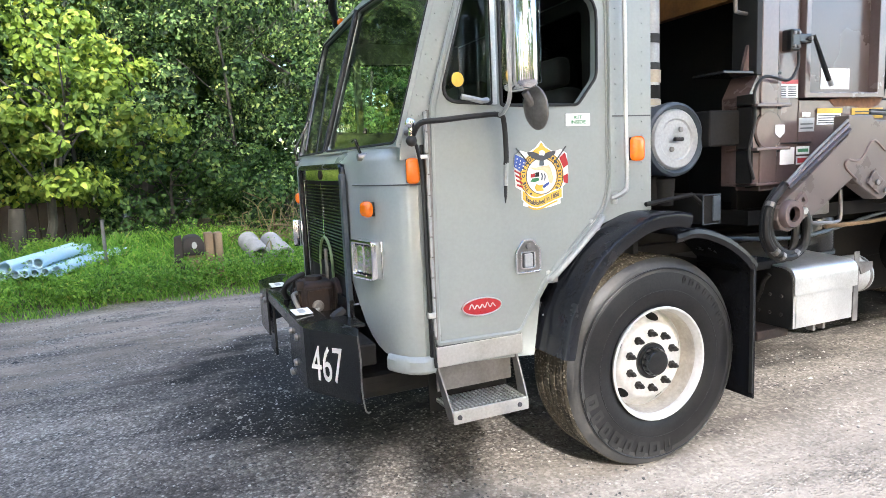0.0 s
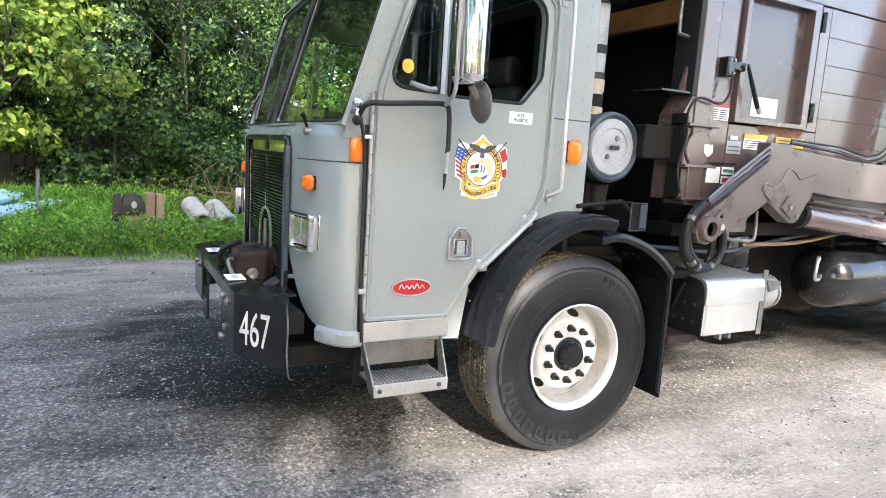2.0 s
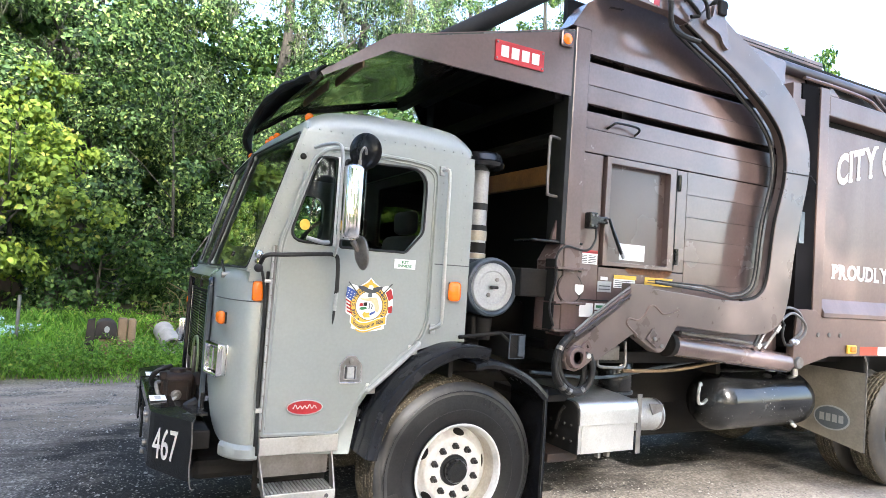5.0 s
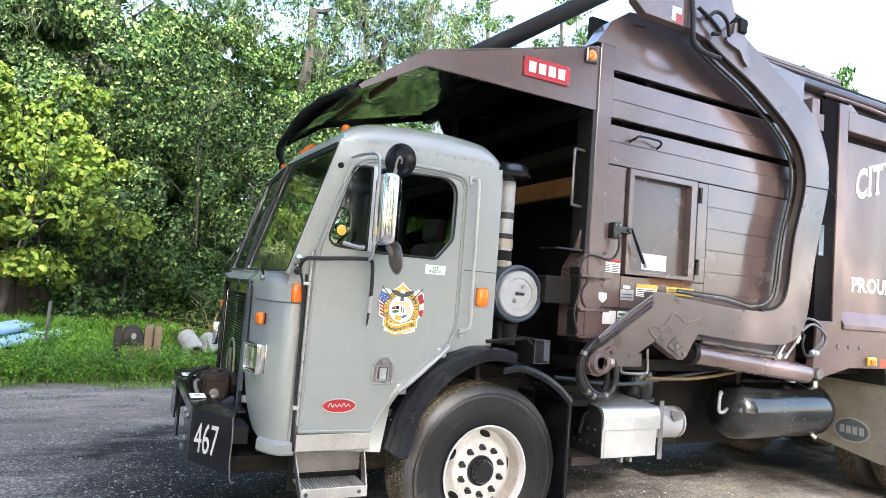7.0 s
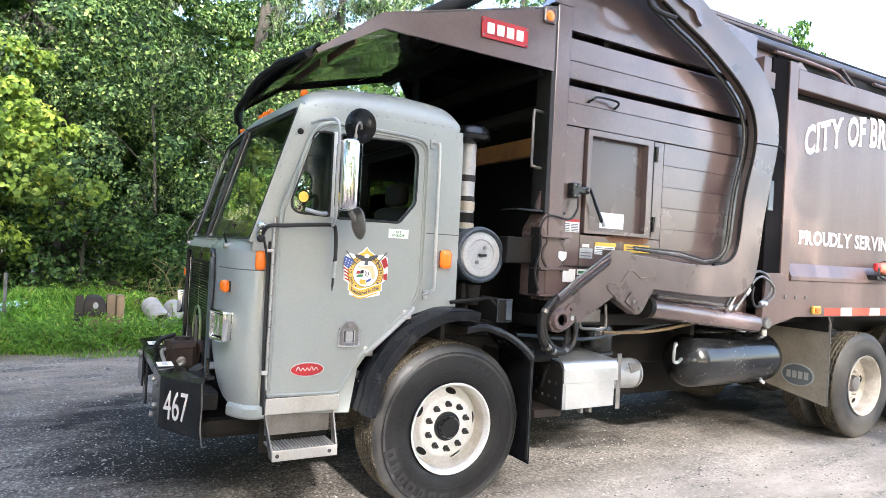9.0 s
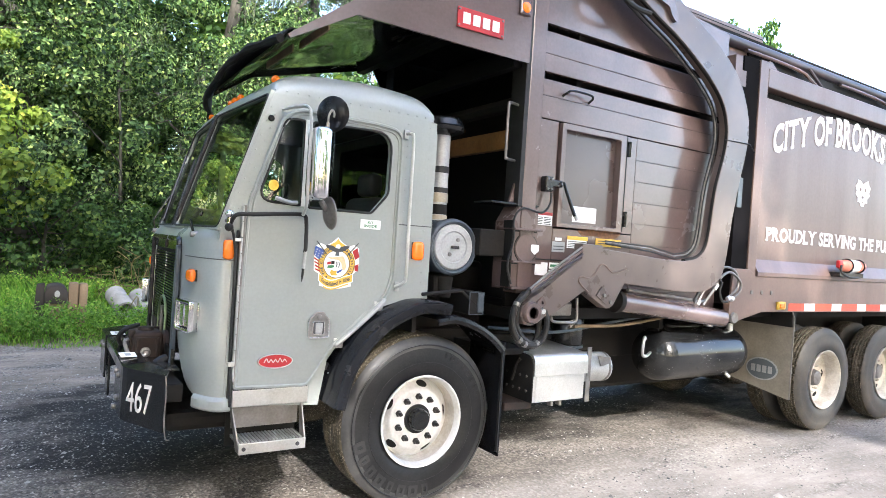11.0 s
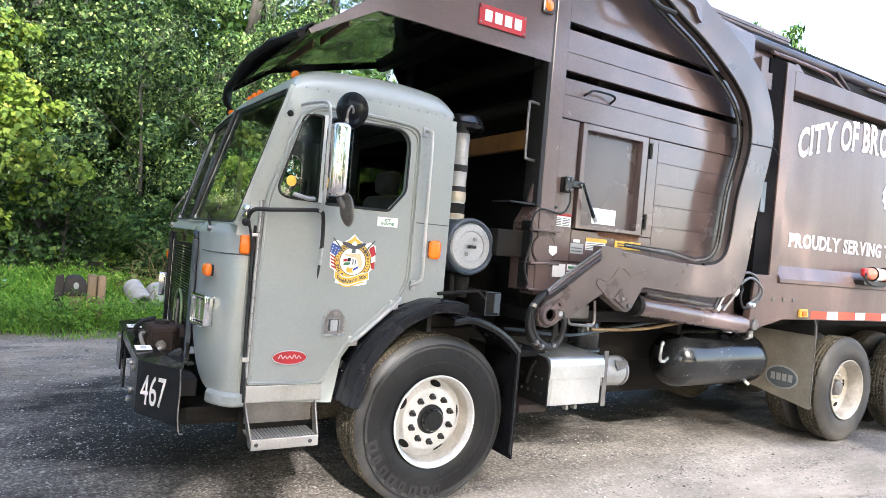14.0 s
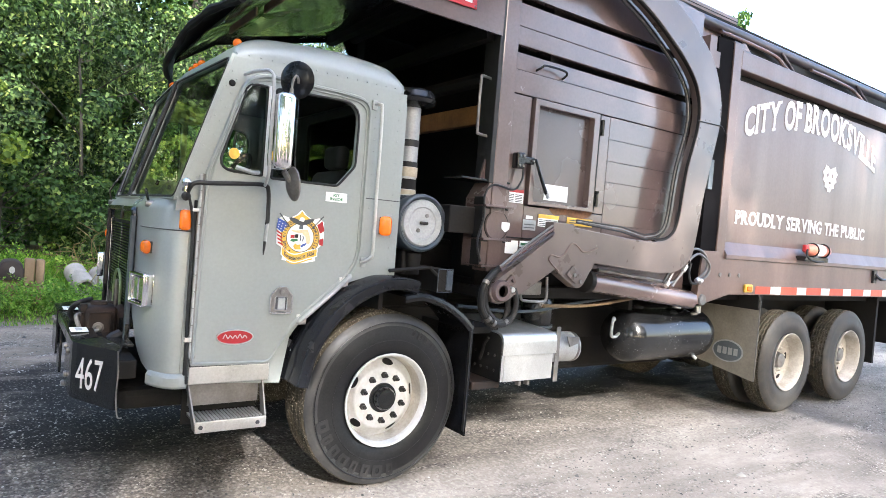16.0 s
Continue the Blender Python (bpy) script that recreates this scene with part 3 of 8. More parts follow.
def build_pebbles():
    rng = np.random.default_rng(4)
    n = 72000
    x = rng.uniform(-5.5, 8.5, n)
    y = rng.uniform(-3.2, 6.2, n)
    bare = np.array([noise.noise((u * 0.8, w * 1.3, 7.0)) for u, w in zip(x, y)]) < 0.02
    gone = bare & (rng.random(n) < np.where(x > -0.8, 0.88, 0.7))
    x, y = x[~gone], y[~gone]
    n = len(x)
    r = 0.004 + 0.008 * rng.random(n) ** 2.5 + 0.016 * rng.random(n) * (rng.random(n) > 0.985) + 0.03 * (rng.random(n) > 0.9993)
    octa = np.array([(math.cos(1.2566 * k), math.sin(1.2566 * k), -0.25) for k in range(5)] + [(0.15, 0.1, 0.42)], float)
    tri = np.array([0, 1, 5, 1, 2, 5, 2, 3, 5, 3, 4, 5, 4, 0, 5])
    a = rng.uniform(0, 6.28, n)
    p = octa[None] * r[:, None, None] * rng.uniform(0.6, 1.3, (n, 6, 1))
    c, s = np.cos(a)[:, None], np.sin(a)[:, None]
    px = p[..., 0] * c - p[..., 1] * s + x[:, None]
    py = p[..., 0] * s + p[..., 1] * c + y[:, None]
    z = np.array([0.018 * noise.noise((u * 0.9, w * 0.9, 0)) + 0.008 * noise.noise((u * 3, w * 3, 4)) for u, w in zip(x, y)])
    z = np.where((y > -1.2) & (y < 3.2) & (x > -1.5) & (x < 7.5), z * 0.3, z) - 0.012
    pz = p[..., 2] + (z + r * 0.25)[:, None]
    v = np.stack([px, py, pz], -1).reshape(-1, 3)
    f = (tri[None] + 6 * np.arange(n)[:, None]).ravel()
    tagged(new("loose_gravel", fast_mesh("loose_gravel", v, 3, f, M_PEBBLE)), "loose pale and dark stones on the yard", "gravel", kind="stuff")


def leaf_cloud(rng, centres, radii, count, size, flat=0.6, droop=0.3):
    """Rounded leaves folded along the midrib, in clumps: vertices and the corners of two quads a leaf."""
    k = rng.integers(0, len(centres), count)
    d = rng.normal(size=(count, 3))
    d /= np.linalg.norm(d, axis=1)[:, None]
    rad = radii[k] * (0.35 + 0.65 * rng.random(count) ** 0.5)
    pos = centres[k] + d * rad[:, None] * np.array([1, 1, flat])
    out = d + np.array([0, -0.5, 0.6]) + rng.normal(scale=0.5, size=(count, 3))
    out /= np.linalg.norm(out, axis=1)[:, None]
    along = np.cross(out, rng.normal(size=(count, 3)))
    along[:, 2] -= droop
    along /= np.linalg.norm(along, axis=1)[:, None]
    side = np.cross(out, along)
    side /= np.linalg.norm(side, axis=1)[:, None]
    s = size * rng.uniform(0.5, 1.3, count)[:, None]
    wid = s * rng.uniform(0.34, 0.54, count)[:, None]
    base, tip = pos - along * s * 0.45, pos + along * s * 0.85 - out * s * 0.16
    up = out * s * 0.12
    l1, r1 = pos - along * s * 0.12 + side * wid + up, pos - along * s * 0.12 - side * wid + up
    l2, r2 = pos + along * s * 0.40 + side * wid * 0.76 + up * 0.6, pos + along * s * 0.40 - side * wid * 0.76 + up * 0.6
    v = np.stack([base, l1, l2, tip, r2, r1], 1).reshape(-1, 3)
    f = (np.array([0, 1, 2, 3, 0, 3, 4, 5])[None] + 6 * np.arange(count)[:, None]).ravel()
    return v, f, 4


def plain_cloud(rng, centres, radii, count, size, flat=0.6, droop=0.3):
    """Simple folded leaves for trees that stay far off: vertices and triangle corners."""
    k = rng.integers(0, len(centres), count)
    d = rng.normal(size=(count, 3))
    d /= np.linalg.norm(d, axis=1)[:, None]
    rad = radii[k] * (0.35 + 0.65 * rng.random(count) ** 0.5)
    pos = centres[k] + d * rad[:, None] * np.array([1, 1, flat])
    out = d + np.array([0, -0.5, 0.5]) + rng.normal(scale=0.55, size=(count, 3))
    out /= np.linalg.norm(out, axis=1)[:, None]
    along = np.cross(out, rng.normal(size=(count, 3)))
    along[:, 2] -= droop
    along /= np.linalg.norm(along, axis=1)[:, None]
    side = np.cross(out, along)
    s = size * rng.uniform(0.55, 1.35, count)[:, None]
    tip, base = pos + along * s, pos - along * s * 0.35
    wid = s * rng.uniform(0.38, 0.58, count)[:, None]
    left, right = pos + side * wid + out * s * 0.12 + along * s * 0.2, pos - side * wid + out * s * 0.12 + along * s * 0.2
    v = np.stack([base, left, tip, right], 1).reshape(-1, 3)
    f = (np.array([0, 1, 2, 0, 2, 3])[None] + 4 * np.arange(count)[:, None]).ravel()
    return v, f, 3


def spray_cloud(rng, centres, radii, count, size, flat=0.6, droop=0.3):
    """Narrow leaves that fan out from twig ends, eight to a twig: vertices and triangle corners."""
    n = count // 8
    k = rng.integers(0, len(centres), n)
    d = rng.normal(size=(n, 3))
    d /= np.linalg.norm(d, axis=1)[:, None]
    rad = radii[k] * (0.35 + 0.75 * rng.random(n) ** 0.5)
    end = np.repeat(centres[k] + d * rad[:, None] * np.array([1, 1, flat]), 8, axis=0)
    d = np.repeat(d, 8, axis=0)
    m = len(end)
    along = d * 0.5 + rng.normal(scale=0.75, size=(m, 3)) - np.array([0, 0.15, droop])
    along /= np.linalg.norm(along, axis=1)[:, None]
    out = np.cross(along, np.cross(d + np.array([0, -0.5, 0.7]), along)) + rng.normal(scale=0.25, size=(m, 3))
    side = np.cross(out, along)
    side /= np.linalg.norm(side, axis=1)[:, None] + 1e-6
    s = size * rng.uniform(0.6, 1.3, m)[:, None]
    start = end + along * s * rng.uniform(0.0, 0.5, (m, 1))
    wid = s * rng.uniform(0.17, 0.26, m)[:, None]
    v = np.stack([start, start + along * s * 0.6 + side * wid, start + along * s * 1.5 - np.array([0, 0, 0.12]) * s, start + along * s * 0.6 - side * wid], 1).reshape(-1, 3)
    f = (np.array([0, 1, 2, 0, 2, 3])[None] + 4 * np.arange(m)[:, None]).ravel()
    return v, f, 3


def clump_field(rng, n, shape, clump):
    """Clump centres on and in an uneven body; shape: half sizes and centre height."""
    d = rng.normal(size=(n, 3))
    d /= np.linalg.norm(d, axis=1)[:, None]
    r = 0.45 + 0.6 * rng.random(n) ** 0.6
    lump = 1 + 0.28 * np.sin(d[:, 0] * 5.1 + 1) * np.cos(d[:, 2] * 4.3 + d[:, 1] * 3)
    c = d * (r * lump)[:, None] * np.array(shape[:3]) + np.array([0, 0, shape[3]])
    return c, clump * rng.uniform(0.55, 1.3, n)


def limbs(bm, rng, start, top, r0, spread, count):
    trunk = [Vector(start) + (Vector(top) - Vector(start)) * (k / 7) + Vector((rng.normal() * 0.10 * r0 * 4, rng.normal() * 0.10 * r0 * 4, 0)) * (k > 0) for k in range(8)]
    tube(trunk, [r0 * (1.35 if k == 0 else 1 - 0.085 * k) for k in range(8)], bm, 9)
    for i in range(count):
        b = trunk[3 + i % 5]
        a = rng.uniform(0, 6.28)
        reach = spread * rng.uniform(0.5, 1.0)
        e = b + Vector((math.cos(a) * reach, math.sin(a) * reach, reach * rng.uniform(0.2, 0.9)))
        mid = (b + e) / 2 + Vector((0, 0, 0.2 * reach * rng.uniform(-1, 1)))
        tube(smooth_path([b, mid, e], 4), [r0 * 0.30 * (1 - 0.1 * k) for k in range(9)], bm, 6)
    return bm


def tree(name, seed, trunk_h, r0, shape, clumps, clump, leaves, size, mat, label, moss=0, droop=0.3, make=leaf_cloud, foot=0.15, root=(0.0, 0.0), low=()):
    rng = np.random.default_rng(seed)
    e = thing(name, (0, 0, 0), label, "tree", "trees at the edge of the yard")
    part("trunk", limbs(bmesh.new(), rng, (root[0], root[1], -0.3), (rng.normal() * 0.3, rng.normal() * 0.3, trunk_h), r0, max(shape[:2]) * 0.8, 9), M_BARK, e, smooth=True)
    c, r = clump_field(rng, clumps, shape, clump)
    # extra clumps below the crown, added to throw shade on chosen spots
    if low:
        c, r = np.vstack([c, [q[:3] for q in low]]), np.append(r, [q[3] for q in low])
    keep = c[:, 2] > foot
    v, f, corners = make(rng, c[keep], r[keep], leaves, size, 0.7, droop)
    v[:, 2] = np.maximum(v[:, 2], 0.03)
    cr = new("crown", fast_mesh("crown", v, corners, f, mat))
    cr.parent = e
    if moss:
        vs, fs = [], []
        for i in range(moss):
            j = rng.integers(0, len(c))
            b = c[j] + rng.normal(scale=0.3, size=3)
            ln = rng.uniform(0.4, 1.5)
            for q in range(16):
                o = b + rng.normal(scale=0.09, size=3)
                w = rng.uniform(0.003, 0.008)
                a = rng.uniform(0, 3.14)
                dx = np.array([math.cos(a) * w, math.sin(a) * w, 0])
                k0 = len(vs)
                l2 = ln * rng.uniform(0.4, 1)
                sway = rng.normal(scale=0.06, size=3) * np.array([1, 1, 0])
                vs += [o - dx, o + dx, o + sway + dx * 1.6 - np.array([0, 0, l2 * 0.5]), o + sway - dx * 1.6 - np.array([0, 0, l2 * 0.5]), o + 2 * sway - np.array([0, 0, l2])]
                fs += [k0, k0 + 1, k0 + 2, k0, k0 + 2, k0 + 3, k0 + 3, k0 + 2, k0 + 4]
        mo = new("hanging_moss", fast_mesh("hanging_moss", np.array(vs), 3, fs, M_MOSS))
        mo.parent = e
        tagged(mo, kind="stuff")
    return e


build_ground()
build_pebbles()


OAK = tree("oak_tree", 11, 8.0, 0.26, (3.0, 2.6, 5.2, 7.6), 140, 0.55, 42000, 0.076, M_LEAF_HIGH, "tall live oak hung with grey moss, dense green crown", 110, make=spray_cloud)
SCRUB = tree("vine_covered_tree", 12, 4.2, 0.045, (2.4, 1.9, 2.9, 2.9), 78, 0.45, 23500, 0.060, M_LEAF_VINE, "dark green tree smothered in vines to the ground", 0)
GRAPE = tree("grape_vine_bush", 13, 2.6, 0.08, (1.9, 1.5, 1.9, 2.35), 80, 0.40, 11500, 0.080, M_LEAF_LIGHT, "yellow-green bush overgrown with wild grape leaves", 0, 0.5, foot=1.0)
UNDER = tree("undergrowth_bush", 14, 1.3, 0.05, (1.7, 1.0, 1.0, 0.85), 80, 0.34, 5500, 0.066, M_LEAF, "low dark green undergrowth bush", 0)


def plant(src, spots):
    for i, (x, y, z, turn, s) in enumerate(spots):
        m = Matrix.Translation((x, y, z)) @ Matrix.Rotation(radians(turn), 4, "Z")
        if i == 0:
            src.matrix_basis = m
            src.scale = (s, s, s)
            o = src
        else:
            o = copy_thing(src, m)
            o.scale = (s, s, s)


plant(OAK, [(-7.5, 14.5, 0.4, 20, 1.15), (-2.6, 13.6, 0.4, 130, 1.15), (1.6, 14.2, 0.4, 250, 1.1), (5.8, 17.5, 0.4, 75, 0.95), (4.3, 14.8, 0.4, 330, 1.12), (-4.9, 17.2, 0.4, 280, 1.3)])
plant(SCRUB, [(-3.6, 11.2, 0.4, 10, 1.2), (-0.6, 11.0, 0.4, 100, 1.1), (2.2, 11.6, 0.4, 200, 1.1), (-6.6, 11.8, 0.4, 300, 1.15)])
plant(GRAPE, [(-4.1, 9.4, 0.35, 15, 1.05), (-6.6, 9.8, 0.35, 140, 1.1), (-9.2, 10.0, 0.35, 250, 1.1), (-11.8, 9.4, 0.35, 60, 1.2), (-15, 8.6, 0.35, 190, 1.2)])
plant(UNDER, [(-2.2, 10.4, 0.35, 0, 1.0), (-0.2, 9.7, 0.35, 80, 0.9), (1.8, 9.8, 0.35, 160, 1.0), (4.0, 9.9, 0.35, 300, 1.0), (6.5, 10.2, 0.35, 40, 1.0), (9, 10.4, 0.35, 100, 1.0), (12, 10.6, 0.35, 190, 1.1), (-8, 9.2, 0.35, 270, 0.8)])


# tall unseen near-side trees added behind the camera: they shade cab and yard head
SHADE = tree("shade_oak", 21, 7.0, 0.34, (4.2, 3.4, 4.0, 9.2), 170, 0.80, 12000, 0.16, M_LEAF, "big live oak added out of view on the near side, to cast shade", 0, make=plain_cloud)
plant(SHADE, [(-9.5, -12.0, 0, 0, 1.0), (-7.8, -13.5, 0, 80, 0.95), (3.5, -27, 0, 210, 1.0), (12, -28, 0, 300, 1.0), (-17, -12, 0, 60, 1.1), (-10.5, 1.5, 0, 100, 1.0), (-10.0, -5.0, 0, 220, 0.95), (21, -27, 0, 30, 1.0), (-4, -28, 0, 80, 1.0), (-12, -24, 0, 150, 1.1), (-22, -3, 0, 10, 1.1), (-21, 4, 0, 200, 1.2)])
# lean and low clumps are set by where their shadows fall
TALL = tree("tall_shade_oak", 23, 11.0, 0.36, (4.4, 3.2, 2.7, 12.4), 230, 0.75, 19000, 0.17, M_LEAF, "tall leaning oak added out of view, its high spreading crown casting shade", 0, make=plain_cloud, root=(3.655, -3.41), low=((-0.22, 0.13, 8.78, 0.50), (0.0, 0.10, 8.95, 0.50), (-0.10, 0.35, 8.95, 0.45), (0.87, -0.81, 9.15, 0.42), (0.98, -0.92, 9.10, 0.40)))
plant(TALL, [(-3.235, -14.297, 0.2, 223, 1.0), (3.7, -15.8, 0, 43, 1.0), (-8.8, -16.5, 0, 250, 1.0), (11.0, -17.5, 0, 60, 1.0)])
# a squeezed copy, unseen, added to darken a hollow in the far bank
o = copy_thing(TALL, Matrix.Translation((-4.70, -8.0, 0.0)) @ Matrix.Rotation(radians(313), 4, "Z"))
o.scale = (0.36, 0.36, 1.06)
FAR_SCRUB = tree("filler_tree", 25, 4.2, 0.14, (2.4, 1.9, 2.9, 2.9), 105, 0.52, 5200, 0.18, M_LEAF, "coarse dark green tree added round the yard, mostly out of view", 0, make=plain_cloud)
FAR_SCRUB.location = (-25, 8, 0)
BACK = tree("shady_back_tree", 26, 6.0, 0.2, (2.7, 2.0, 4.2, 4.3), 120, 0.7, 11000, 0.17, M_LEAF, "dark tree in the shade behind the front row", 0, make=plain_cloud)
plant(BACK, [(-2.3, 15.5, 0.4, 0, 1.0), (-5.0, 15.8, 0.4, 80, 1.0), (0.6, 15.8, 0.4, 200, 1.0), (-8.4, 16.2, 0.4, 130, 1.05), (3.6, 16.2, 0.4, 300, 1.0), (-12, 17, 0.4, 20, 1.1), (-3.6, 19, 0.4, 150, 1.1), (-0.8, 19.5, 0.4, 250, 1.1), (-7, 20, 0.4, 40, 1.1), (7, 17, 0.4, 170, 0.8), (-16, 16, 0.4, 90, 1.1)])
for x, y, turn, wide, tall in ((31.8, 19, 100, 0.8, 1.80), (36.4, 19, 200, 0.62, 1.67), (33.9, 19.3, 30, 0.6, 1.71)):
    o = copy_thing(BACK, Matrix.Translation((x, y, 0.4)) @ Matrix.Rotation(radians(turn), 4, "Z"))
    o.scale = (wide, wide, tall)
SNAG = tree("mossy_tree", 27, 15.0, 0.2, (1.6, 1.4, 2.4, 13.6), 40, 0.4, 2600, 0.12, M_LEAF, "sparse grey tree hung with moss against the sky", 46, make=plain_cloud)
plant(SNAG, [(11.8, 22, 0.4, 0, 1.0), (17.2, 22.5, 0.4, 120, 1.05), (9.6, 23, 0.4, 200, 0.95)])
# spots at negative y lie unseen behind the camera, added for glass reflections
plant_more = [(-10, 11.5, 0.4, 60, 1.3), (5.2, 12.2, 0.4, 150, 1.0), (8.5, 12.6, 0.4, 240, 1.0), (-14, 11.2, 0.4, 20, 1.3), (11.5, 13, 0.4, 90, 0.9), (15, 13.2, 0.4, 320, 0.9), (-18.5, 9, 0.4, 120, 1.3), (-12.5, 15.5, 0.4, 310, 1.6), (-7, -20, 0.0, 33, 1.3), (-1, -21, 0.0, 140, 1.3), (5, -21.5, 0.0, 260, 1.3), (11, -22, 0.0, 10, 1.3), (17, -23, 0.0, 90, 1.4), (-13, -18, 0.0, 190, 1.3), (-19, -9, 0.0, 300, 1.3), (-20, 0, 0.0, 40, 1.3)]
for i, (x, y, z, turn, s) in enumerate(plant_more):
    o = copy_thing(FAR_SCRUB, Matrix.Translation((x, y, z)) @ Matrix.Rotation(radians(turn), 4, "Z"))
    o.scale = (s, s, s)


def build_grass():
    rng = np.random.default_rng(8)
    n = 56000
    x = rng.uniform(-14, 9, n)
    y = 6.15 + 3.6 * rng.random(n) ** 1.3 + 0.18 * np.sin(x * 1.7) + 0.1 * np.sin(x * 4.1)
    rise = np.clip((y - 6.0) / 3.0, 0, 1)
    z = 0.42 * rise * rise * (3 - 2 * rise) - 0.02
    tall = (0.05 + 0.20 * np.clip((y - 6.1) / 1.2, 0.1, 1)) * rng.uniform(0.4, 1.3, n)
    a = rng.uniform(0, 6.28, n)
    lean = tall * rng.uniform(0.1, 0.7, n)
    w = rng.uniform(0.002, 0.0065, n)
    b = rng.uniform(0, 6.28, n)
    dx, dy = np.cos(b) * w, np.sin(b) * w
    lx, ly = np.cos(a) * lean, np.sin(a) * lean
    v = np.stack([np.stack([x - dx, y - dy, z], -1), np.stack([x + dx, y + dy, z], -1),
                  np.stack([x + lx * 0.4 + dx * 0.8, y + ly * 0.4 + dy * 0.8, z + tall * 0.65], -1), np.stack([x + lx, y + ly, z + tall], -1)], 1).reshape(-1, 3)
    f = (np.array([0, 1, 2, 0, 2, 3])[None] + 4 * np.arange(n)[:, None]).ravel()
    tagged(new("roadside_grass", fast_mesh("roadside_grass", v, 3, f, M_GRASS)), "bright green grass along the edge of the yard", "grass", kind="stuff")
    m = 2300
    cx = rng.uniform(-14, 9, m)
    cx[2000:] = rng.uniform(-4.6, -0.4, 300)
    cy = 6.45 + 2.6 * rng.random(m) ** 1.4
    cy[2000:] = rng.uniform(6.40, 6.82, 300)
    rise = np.clip((cy - 6.0) / 3.0, 0, 1)
    c = np.stack([cx, cy, 0.42 * rise * rise * (3 - 2 * rise) + rng.uniform(0.04, 0.36, m)], -1)
    reach = np.full(m, 0.17) * rng.uniform(0.6, 1.4, m)
    v, f, corners = leaf_cloud(rng, c[::3], reach[::3], 26000, 0.029, 0.8, 0.1)
    tagged(new("broad_leaf_weeds", fast_mesh("broad_leaf_weeds", v, corners, f, M_WEED)), "broad-leaved weeds among the grass", "weeds", kind="stuff")
    v, f, corners = spray_cloud(rng, c, reach, 72000, 0.028, 0.8, -0.1)
    tagged(new("leafy_weeds", fast_mesh("leafy_weeds", v, corners, f, M_GRASS)), "low leafy weeds on the grass bank", "weeds", kind="stuff")


build_grass()


# ---- the refuse truck ----
MID = 1.03          # the truck's centre line
truck = thing("refuse_truck", (0.0, MID, 0.0), "grey cab and brown body front-loading refuse truck, parked on gravel", "truck")


def mirrored(y):
    return 2 * MID - y


# cab
DOOR = rounded([(-1.150, 0.800), (-0.735, 0.792), (-0.600, 1.005), (-0.255, 1.305), (-0.212, 1.42), (-0.212, 2.345), (-0.40, 2.362), (-0.955, 2.372), (-1.132, 1.815)],
               [0.01, 0.03, 0.04, 0.06, 0.06, 0.14, 0.02, 0.14, 0.05])
VENT = rounded([(-1.088, 1.835), (-0.838, 1.826), (-0.838, 2.310), (-0.950, 2.312)], [0.09, 0.02, 0.02, 0.09])
WINDOW = rounded([(-0.795, 1.818), (-0.392, 1.818), (-0.285, 1.945), (-0.280, 2.322), (-0.795, 2.310)], [0.015, 0.02, 0.03, 0.12, 0.02])
SIDE = [(0.05, 1.295), (0.05, 2.345), (0.045, 2.385), (0.030, 2.42), (0.0, 2.44), (-1.030, 2.44), (-1.268, 1.66), (-1.275, 1.60), (-1.20, 1.598), (-1.20, 0.70), (-0.655, 0.665), (-0.615, 0.93), (-0.50, 1.09), (-0.33, 1.225), (-0.15, 1.285)]


def cab_side(y0, y1):
    return plate(SIDE, y0, y1, [DOOR])


cab = part("cab_shell", cab_side(0.0, 0.035), M_CAB, truck, "grey painted riveted metal cab")
part("far_cab_side", cab_side(mirrored(0.035), mirrored(0.0)), M_CAB, cab)


def sweep(y):
    """How far the two flat windscreen halves fall back from the centre line."""
    return -0.01 + 0.057 * abs(y - MID) / MID


def front_plan(grow=0.0, steps=10):
    """The near half of the front in plan: a long rounded corner that runs into a slightly bowed face."""
    ax, ay, xf = 0.160, 0.42, -1.362
    pts = [(xf + ax - (ax + grow) * math.sin(a), ay - (ay + grow) * math.cos(a)) for a in (math.pi / 2 * k / steps for k in range(steps + 1))]
    return pts


def front_x(y):
    q = min(max(1 - y / 0.42, 0.0), 1.0)
    return -1.202 - 0.160 * math.sqrt(1 - q * q)


